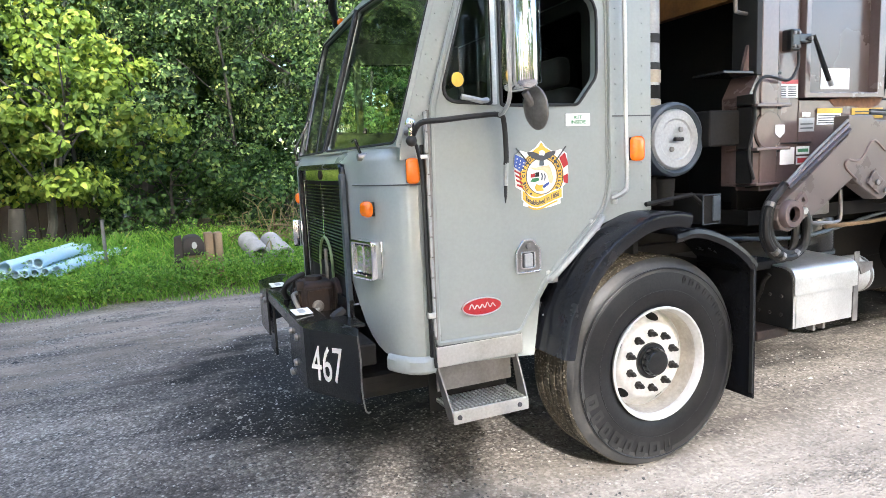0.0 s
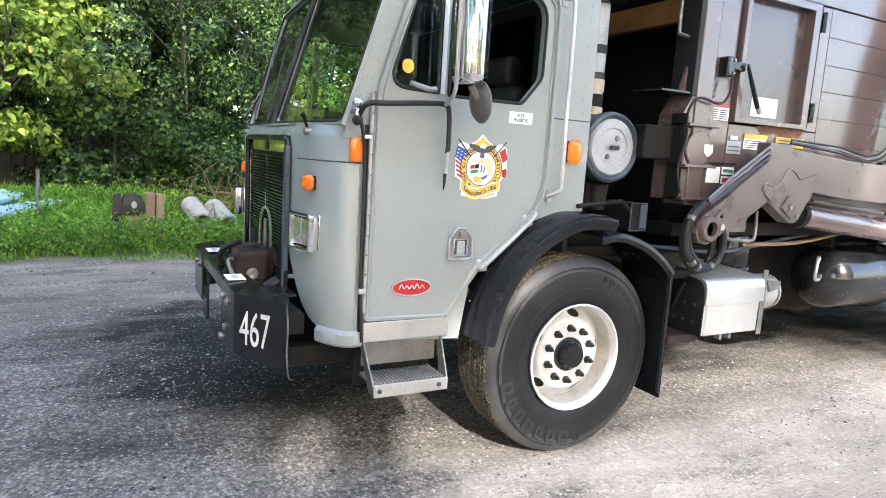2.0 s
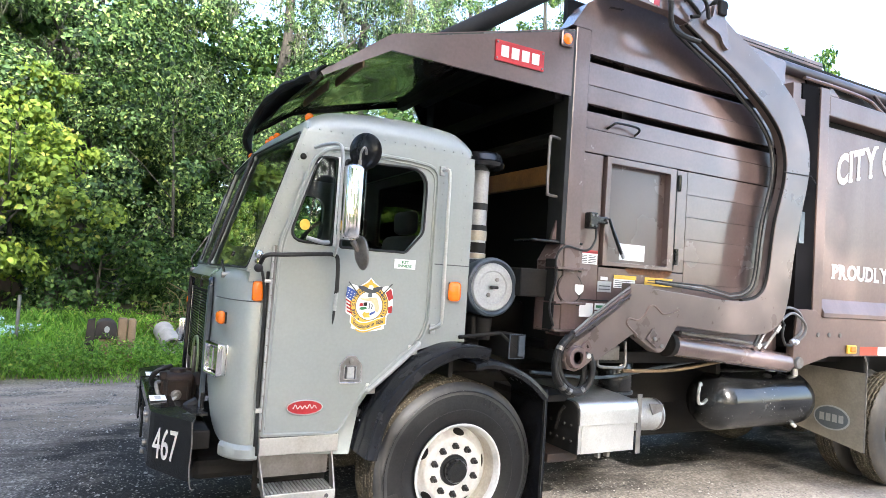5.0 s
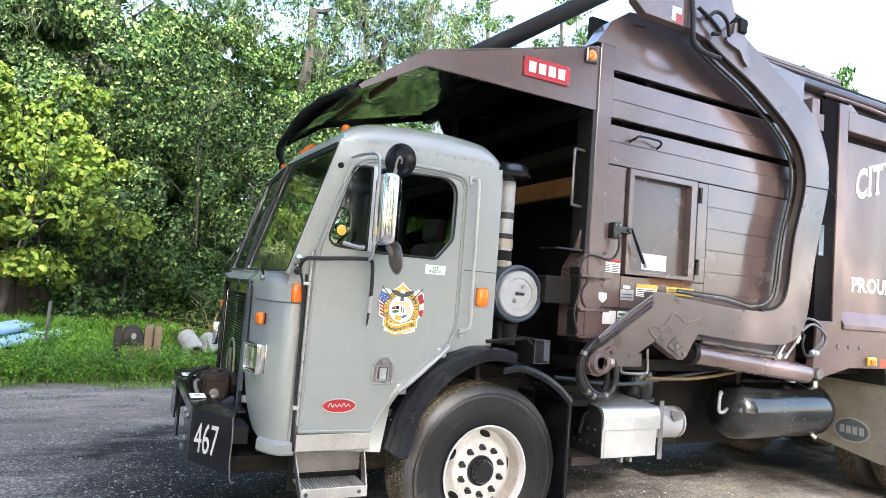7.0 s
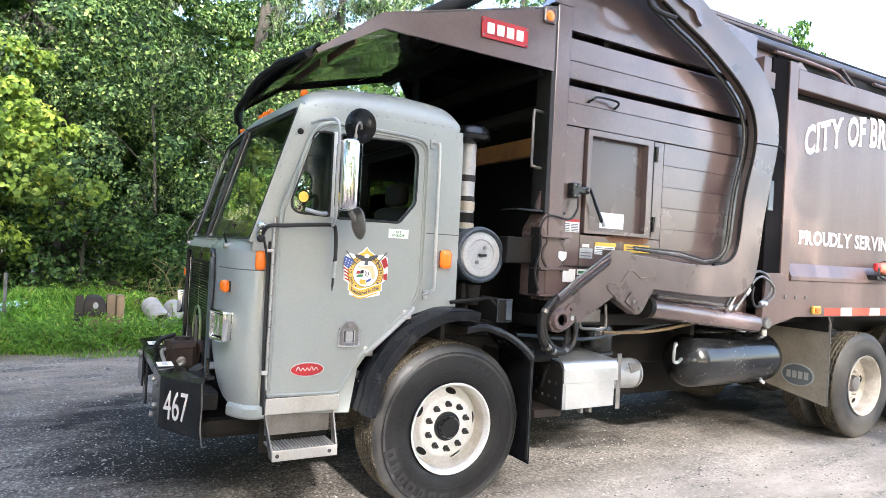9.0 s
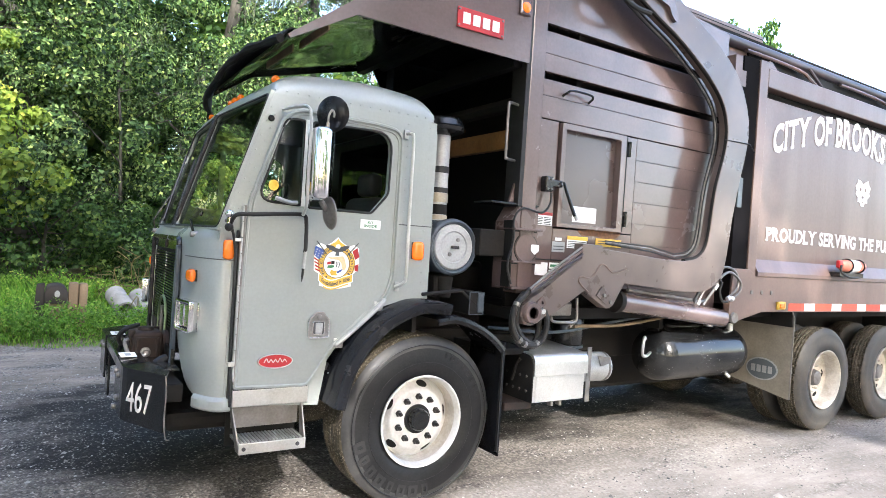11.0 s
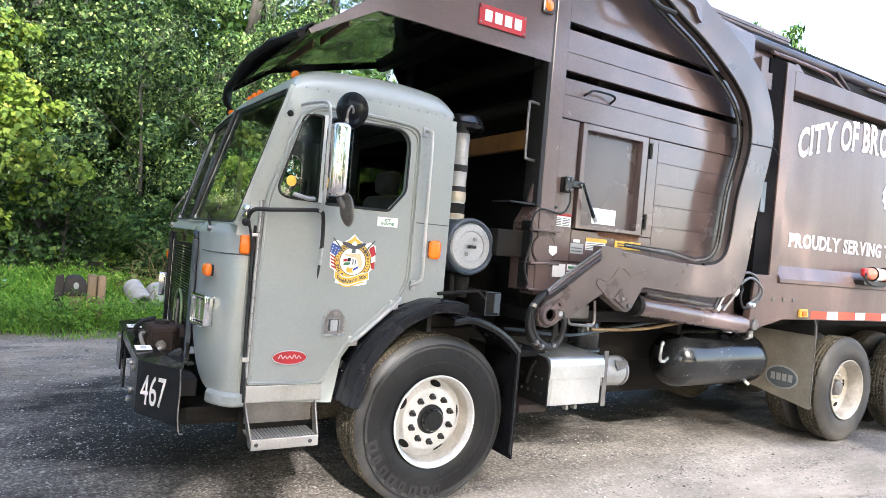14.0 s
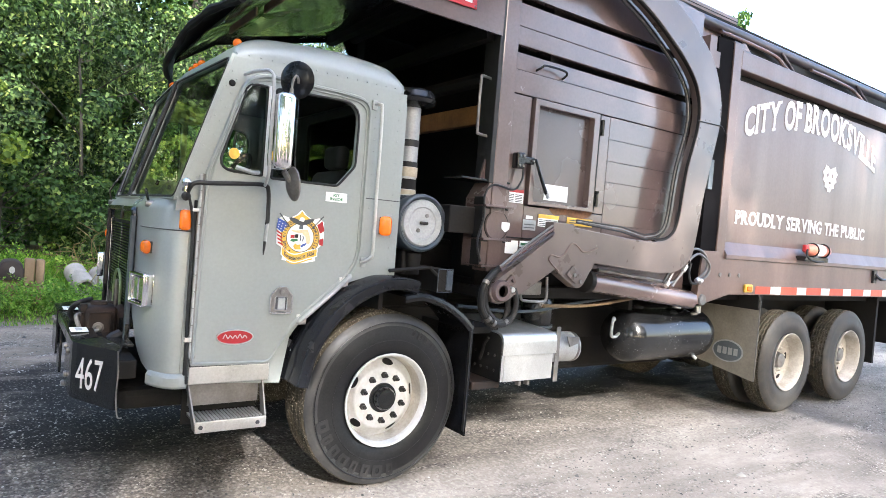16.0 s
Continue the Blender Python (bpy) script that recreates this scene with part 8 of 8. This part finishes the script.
for k, (pts, r0, mt) in enumerate((
        (((2.53, 1.31), (2.645, 1.453), (2.766, 1.565), (2.878, 1.626), (3.005, 1.608), (3.078, 1.542), (3.073, 1.443), (2.959, 1.366)), 0.011, M_STEEL),
        (((2.60, 1.30), (2.744, 1.445), (2.811, 1.531), (2.925, 1.585), (3.034, 1.553), (3.107, 1.494), (3.098, 1.419), (3.002, 1.355)), 0.011, M_STEEL),
        (((2.46, 1.33), (2.58, 1.49), (2.66, 1.57), (2.73, 1.57), (2.80, 1.50)), 0.012, M_RUBBER),
        (((2.80, 1.50), (2.78, 1.42), (2.82, 1.34), (2.90, 1.33)), 0.010, M_RUBBER))):
    part("ram_hose", tube(smooth_path([(x, -0.215 - 0.012 * k, z) for x, z in pts], 6), r0), mt, truck, "grey hydraulic hose loop" if mt == M_STEEL else "black hydraulic hose", smooth=True)
# head of the arm: boom, cross cylinder, hook and hoses
part("arm_boom", plate([(0.86, 3.71), (0.955, 3.645), (1.40, 3.640), (1.60, 3.60), (1.85, 3.86), (1.75, 4.10), (0.70, 4.10)], YA0 + 0.01, YA1 - 0.005, bevel=0.004), M_BROWN, arm)
sgn = part("boom_sticker", plate([(1.195, 3.665), (1.290, 3.650), (1.290, 3.765), (1.200, 3.765)], YA0 + 0.008, YA0 + 0.010), M_PAPER, arm, "red and white sticker")
part("boom_sticker_red", boxed(1.235, 1.290, YA0 + 0.0065, YA0 + 0.008, 3.652, 3.720), M_RED, arm)
part("arm_cross_tube", tube([(1.40, -0.12, 4.01), (2.06, -0.12, 3.865)], 0.068, sides=20), M_CHASSIS, arm, smooth=True)
part("arm_hook", plate(rounded([(1.80, 3.79), (1.90, 3.79), (1.925, 3.66), (1.96, 3.55), (1.985, 3.50), (1.955, 3.485), (1.905, 3.52), (1.865, 3.585), (1.78, 3.605), (1.715, 3.625), (1.72, 3.665), (1.78, 3.685)], 0.02), YA0 - 0.03, YA0), M_BROWN, arm)
part("arm_hook_block", boxed(1.83, 1.91, YA0 - 0.05, YA0 - 0.02, 3.72, 3.83, 0.01), M_CHASSIS, arm)
part("arm_head_handle", tube(smooth_path([(1.42, YA0 - 0.02, 3.80), (1.55, YA0 - 0.04, 3.72), (1.63, YA0 - 0.04, 3.66), (1.56, YA0 - 0.03, 3.635)], 5), 0.014), M_CHASSIS, arm, smooth=True)
part("arm_head_hose", tube(smooth_path([(1.36, YA0 - 0.01, 3.90), (1.37, YA0 - 0.02, 3.70), (1.40, YA0 - 0.01, 3.54), (1.52, YA0, 3.50), (1.70, YA0 + 0.01, 3.50)], 6), 0.020), M_RUBBER, arm, smooth=True)
part("arm_head_hose", tube(smooth_path([(1.50, YA0 - 0.02, 3.74), (1.58, YA0 - 0.05, 3.80), (1.68, YA0 - 0.05, 3.76), (1.74, YA0 - 0.03, 3.66)], 6), 0.014), M_RUBBER, arm, smooth=True)
part("fork_tube", tube([(0.10, 1.0, 3.43), (1.75, 1.0, 4.56)], 0.075, sides=16), M_CHASSIS, truck, "black fork tube above the canopy", smooth=True)

# toolbox with a rounded silver lid
tb = part("toolbox", boxed(0.830, 1.285, -0.225, 0.42, 0.615, 0.800, 0.006), M_ALU, truck, "bare aluminium toolbox with a rounded lid")
lid = rounded([(-0.240, 0.800), (-0.240, 0.945), (0.43, 0.985), (0.43, 0.800)], [0.0, 0.085, 0.0, 0.0], 8)
part("toolbox_lid", plate(lid, 0.800, 1.300, axes="yz"), M_ALU, tb, smooth=True)
part("toolbox_side", plate(rounded([(-0.232, 0.618), (-0.232, 0.936), (0.42, 0.976), (0.42, 0.618)], [0.0, 0.080, 0.0, 0.0], 8), 0.790, 0.7985, axes="yz"), M_CHASSIS, tb, "black side of the toolbox")
part("toolbox_end", boxed(0.7985, 0.829, -0.222, 0.42, 0.618, 0.80), M_ALU, tb)
part("side_latch", tube(smooth_path([(0.780, -0.10, 0.90), (0.772, -0.07, 0.86), (0.775, -0.05, 0.80), (0.780, -0.02, 0.74)], 4), 0.012), M_CHASSIS, tb, smooth=True)
part("toolbox_bracket", boxed(0.62, 0.86, -0.16, 0.40, 0.56, 0.615, 0.008), M_RUST, tb)
for x in (1.0, 1.08):
    part("toolbox_foot", boxed(x, x + 0.02, -0.20, -0.16, 0.575, 0.615), M_STEEL, tb)
for k in range(8):
    part("box_bolt", lathe([(0.780, 0.0), (0.780, 0.008), (0.790, 0.010)], (0, -0.17 + 0.07 * (k % 4), 0.69 + 0.10 * (k // 4)), axis="x", steps=8), M_NUT, tb)
part("toolbox_deck", boxed(0.56, 0.86, -0.10, 0.42, 0.93, 0.975, 0.004), M_CHASSIS, tb)
part("box_strap", boxed(1.330, 1.372, -0.20, -0.194, 0.58, 0.98, 0.002), M_STEEL, truck, "thin metal strap")
mf = part("muffler", tube([(1.36, 0.10, 0.775), (1.80, 0.10, 0.765)], 0.118, sides=26), M_GREY, truck, "silver-grey muffler can", smooth=True)
part("muffler_band", tube([(1.765, 0.10, 0.766), (1.785, 0.10, 0.765)], 0.121, sides=26), M_STEEL, mf, smooth=True)
part("muffler_heat_shield", plate([(1.62, 0.872), (1.76, 0.86), (1.76, 0.815), (1.66, 0.79)], -0.030, -0.022), M_STEEL, mf)
pot = part("hydraulic_pot", lathe([(0.945, 0.0), (0.945, 0.118), (0.965, 0.124), (1.15, 0.124), (1.17, 0.11), (1.18, 0.0)], (1.455, 0.16, 0), axis="z", steps=28), M_BLACK, truck, "black oil filter pot with a pale rim", smooth=True)
part("pot_rim", lathe([(0.925, 0.10), (0.925, 0.130), (0.945, 0.132), (0.945, 0.10)], (1.455, 0.16, 0), axis="z", steps=28), M_AIR, pot, smooth=True)
cage = part("battery_box", boxed(0.365, 0.480, -0.03, 0.35, 1.20, 1.352, 0.006), M_CHASSIS, truck, "black steel box edged in bare metal behind the mudguard")
part("box_edge", tube([(x, -0.034, z) for x, z in ((0.365, 1.20), (0.48, 1.20), (0.48, 1.352), (0.365, 1.352))], 0.005, closed=True, sides=6), M_AIR, cage)
part("box_plate", boxed(0.432, 0.478, -0.040, -0.030, 1.215, 1.345, 0.003), M_AIR, cage)
# made-up dark bodies on the chassis and its far side, blocking light below
ft = part("far_filler_tank", lathe([(0.8, 0.0), (0.8, 0.31), (0.83, 0.34), (2.42, 0.34), (2.45, 0.31), (2.45, 0.0)], (0, 1.80, 0.68), axis="x", steps=28), M_CHASSIS, truck, "black tank shape added on the far side to keep light out", smooth=True)
part("far_filler_box", boxed(2.50, 4.05, 1.55, 2.05, 0.34, 1.12, 0.03), M_CHASSIS, truck)
part("mid_filler_block", boxed(1.55, 1.90, 0.55, 1.3, 0.46, 1.0, 0.03), M_CHASSIS, truck)
part("rail_filler_box", boxed(2.05, 4.0, 0.72, 1.5, 0.40, 1.05, 0.04), M_CHASSIS, truck, "black filler box added between the rails to darken the underside")
part("battery_cage_brace", tube([(0.0, -0.02, 1.33), (0.30, -0.02, 1.36), (0.46, -0.02, 1.24)], 0.012), M_CHASSIS, truck)
part("chassis_hose", tube(smooth_path([(0.6, 0.05, 1.10), (1.2, 0.02, 1.06), (1.8, 0.06, 1.12), (2.4, 0.10, 1.18)], 6), 0.012), M_AIR, truck, "dark blue air line", smooth=True)
part("chassis_hose", tube(smooth_path([(1.4, 0.03, 1.10), (1.9, 0.0, 1.11), (2.5, 0.04, 1.17)], 6), 0.013), M_WOOD, truck, "ochre hydraulic line", smooth=True)


# air tank
def air_tank():
    c, r = (0.07, 0.165, 0.825), 0.232
    prof = [(2.305, 0.0), (2.31, 0.06), (2.33, 0.13), (2.372, 0.19), (2.43, 0.225), (2.48, r), (3.40, r), (3.47, 0.225), (3.54, 0.19), (3.585, 0.13), (3.605, 0.06), (3.61, 0.0)]
    return lathe(prof, c, axis="x", steps=44)


tk = part("air_tank", air_tank(), M_TANK, truck, "black air tank, scuffed at its end", smooth=True)
part("tank_handle", tube(smooth_path([(2.19, 0.0, 0.99), (2.15, -0.02, 1.0), (2.14, -0.02, 0.87), (2.20, -0.01, 0.85), (2.33, 0.06, 0.86)], 4), 0.013), M_ALU, tk, smooth=True)
for x in (2.62, 3.16):
    part("tank_port", lathe([(1.07, 0.04), (1.09, 0.042), (1.10, 0.03), (1.10, 0.0)], (x, 0.10, 0), axis="z", steps=16), M_CHASSIS if x < 3 else M_ALU, tk, smooth=True)
part("tank_valve", lathe([(1.03, 0.03), (1.09, 0.03), (1.10, 0.0)], (3.46, 0.08, 0), axis="z", steps=14), M_ALU, tk, smooth=True)
part("tank_drain", tube([(3.40, 0.05, 0.63), (3.43, 0.03, 0.60)], 0.015), M_ALU, tk)
for x in (2.5, 3.3):
    part("tank_hanger", boxed(x, x + 0.05, 0.12, 0.30, 1.05, 1.20), M_CHASSIS, tk)
rf = part("rear_mud_flap", plate(rounded([(-0.195, 0.385), (0.45, 0.50), (0.45, 1.19), (-0.195, 1.19)], 0.02), 4.055, 4.068, axes="yz"), M_FLAP, truck, "tan dusty mud flap with a dark oval")
part("flap_oval", plate(ellipse(0.090, 0.637, 0.165, 0.112), 4.050, 4.055, axes="yz"), M_GREY, rf)
part("flap_oval_face", plate(ellipse(0.090, 0.637, 0.150, 0.098), 4.046, 4.050, axes="yz"), M_BLUEGREY, rf, "dark oval with pale blocks")
for k in range(4):
    part("oval_block", boxed(4.043, 4.046, 0.195 - k * 0.058 - 0.042, 0.195 - k * 0.058, 0.602, 0.672), M_GREY, rf)
part("flap_edge", tube([(4.06, -0.198, 0.39), (4.06, -0.198, 1.17), (4.03, -0.19, 1.24)], 0.007), M_STEEL, rf)
part("flap_hanger", boxed(4.035, 4.10, -0.19, 0.5, 1.088, 1.235), M_CHASSIS, truck)
# dark sheet added to close the bright gap behind the rear wheels
part("rear_dark_backing", boxed(4.15, 8.5, 0.5, 0.55, 0.85, 1.24), M_CHASSIS, truck)
part("rear_mud_board", boxed(6.95, 7.0, -0.1, 0.5, 0.40, 1.235), M_CHASSIS, truck)
part("rear_bumper_bar", boxed(8.15, 8.35, -0.1, mirrored(-0.1), 0.55, 1.235), M_CHASSIS, truck)

for x, z, dx, dz in ((2.745, 1.546, 0.045, 0.042), (2.735, 1.432, 0.036, 0.044), (2.93, 1.352, 0.03, 0.016), (2.98, 1.345, 0.03, 0.018), (2.545, 1.330, -0.03, -0.03)):
    part("hose_fitting", tube([(x, -0.226, z), (x + dx, -0.228, z + dz)], 0.020, sides=8), M_ALU, truck, "bright hose fitting", smooth=True)


# ---- things beside the yard ----
def log_stump():
    o = thing("cut_log", (-1.85, 7.0, 0.2), "short dark cut log lying by a wooden block", "log")
    part("log", plate(rounded([(-2.01, 0.485), (-1.985, 0.735), (-1.80, 0.745), (-1.715, 0.66), (-1.72, 0.475)], [0.02, 0.09, 0.08, 0.06, 0.02]), 6.86, 7.35, bevel=0.02), M_WOOD_DARK, o, smooth=True)
    part("log_mark", plate(ellipse(-1.85, 0.62, 0.035, 0.05, 9), 6.852, 6.858), M_GREY, o)
    part("log_chock", boxed(-1.95, -1.74, 6.9, 7.2, 0.15, 0.478, 0.02), M_WOOD, o)
    part("log_end", plate(rounded([(-2.13, 0.2), (-1.995, 0.2), (-2.005, 0.76), (-2.10, 0.74)], 0.02), 6.9, 7.1), M_WOOD_DARK, o)
    b = thing("wooden_block", (-1.55, 7.0, 0.2), "upright split wooden block", "block")
    part("block", boxed(-1.712, -1.590, 6.88, 7.12, 0.15, 0.775, 0.02), M_WOOD, b, smooth=True)
    part("split_half", boxed(-1.582, -1.475, 6.86, 7.10, 0.15, 0.770, 0.025), M_WOOD, b, smooth=True)


def concrete_pipe(x, y, z, turn, r=0.17, length=0.8):
    o = thing("corrugated_pipe", (x, y, z - r), "pale ribbed drain pipe lying in the weeds", "pipe", "drain pipes in the weeds")
    prof = []
    n = 14
    for k in range(n):
        a = length * k / n
        prof += [(a, r), (a + length / n * 0.5, r + 0.014)]
    prof += [(length, r), (length, r - 0.03), (0.0, r - 0.03)]
    bm = lathe(prof, (0, 0, 0), steps=24, closed=True)
    bm.transform(Matrix.Translation((x, y, z)) @ Matrix.Rotation(radians(turn), 4, "Z") @ Matrix.Rotation(radians(12), 4, "X"))
    part("pipe_wall", bm, M_CONCRETE, o, smooth=True)


def plastic_pipe(x, y, z, turn, r=0.055, length=3.0):
    o = thing("plastic_pipe", (x, y, z), "pale blue plastic pipe in a stack", "pipe", "stack of blue plastic pipes")
    bm = lathe([(0, r), (0.14, r), (0.15, r * 0.9), (length, r * 0.9), (length, r * 0.75), (0.0, r * 0.80)], (0, 0, 0), steps=18, closed=True)
    bm.transform(Matrix.Translation((x, y, z)) @ Matrix.Rotation(radians(turn), 4, "Z") @ Matrix.Rotation(radians(2), 4, "X"))
    part("pipe_wall", bm, M_PVC, o, smooth=True)


log_stump()
concrete_pipe(-0.95, 7.0, 0.37, 7, 0.135)
concrete_pipe(-0.62, 6.95, 0.33, 7, 0.145)
for k, (x, y, z, r, turn, ln) in enumerate(((-4.09, 7.0, 0.53, 0.085, -22, 1.6), (-3.73, 7.0, 0.555, 0.072, -20, 1.3), (-3.83, 7.1, 0.555, 0.055, -20, 1.3), (-3.53, 7.0, 0.425, 0.075, -24, 1.5), (-3.665, 7.0, 0.430, 0.055, -22, 1.5),
                                            (-3.78, 7.0, 0.430, 0.055, -21, 1.5), (-3.89, 7.0, 0.435, 0.055, -22, 1.5), (-4.0, 7.05, 0.43, 0.055, -20, 1.5), (-3.36, 7.35, 0.43, 0.055, -28, 1.4), (-4.15, 7.05, 0.42, 0.055, -22, 1.6))):
    plastic_pipe(x, y, z, turn, r, ln)
post = thing("metal_post", (-3.0, 7.6, 0.2), "thin grey metal post in the weeds", "post")
part("post_shaft", tube([(-3.0, 7.6, 0.1), (-3.0, 7.6, 1.02)], 0.024), M_STEEL, post, smooth=True)
wp = thing("wooden_post", (-4.25, 8.8, 0.2), "old grey weathered post wrapped in vines", "post")
part("post_shaft", tube([(-4.28, 8.8, 0.15), (-4.25, 8.8, 0.7), (-4.20, 8.8, 1.2)], [0.13, 0.115, 0.105], sides=12), M_BARK, wp, smooth=True)
# the boards' dark colour stands in for the shade under the vines
bf = thing("board_fence", (-3.85, 10.2, 0.3), "brown board fence under the vines, its colour darkened for the shade", "fence")
for k in range(9):
    h = 1.22 + 0.05 * math.sin(k * 2.3)
    part("board", boxed(-4.9 + k * 0.19, -4.9 + k * 0.19 + 0.175, 10.19, 10.22, 0.25, h, 0.004), M_WOOD_DARK, bf)
part("rail", boxed(-4.9, -3.2, 10.22, 10.27, 0.85, 0.95), M_WOOD_DARK, bf)


def dry_branches():
    rng = np.random.default_rng(31)
    o = thing("brush_pile", (-0.5, 8.3, 0.3), "pile of dry cut branches and vines", "brush")
    bm = bmesh.new()
    for k in range(170):
        b = Vector((rng.uniform(-1.2, 1.0), 8.2 + rng.normal() * 0.35, 0.35))
        e = b + Vector((rng.uniform(-0.5, 0.8), rng.normal() * 0.3, rng.uniform(0.1, 1.2) * (1.0 - 0.5 * abs(b.x + 0.3))))
        tube(smooth_path([b, (b + e) / 2 + Vector((rng.normal() * 0.12, 0, 0.18)), e - Vector((0, 0, 0.1 * rng.random()))], 3), 0.005 + 0.007 * rng.random() ** 2, bm, 4)
    tagged(part("dry_brush", bm, M_VINE, o), kind="stuff")


dry_branches()
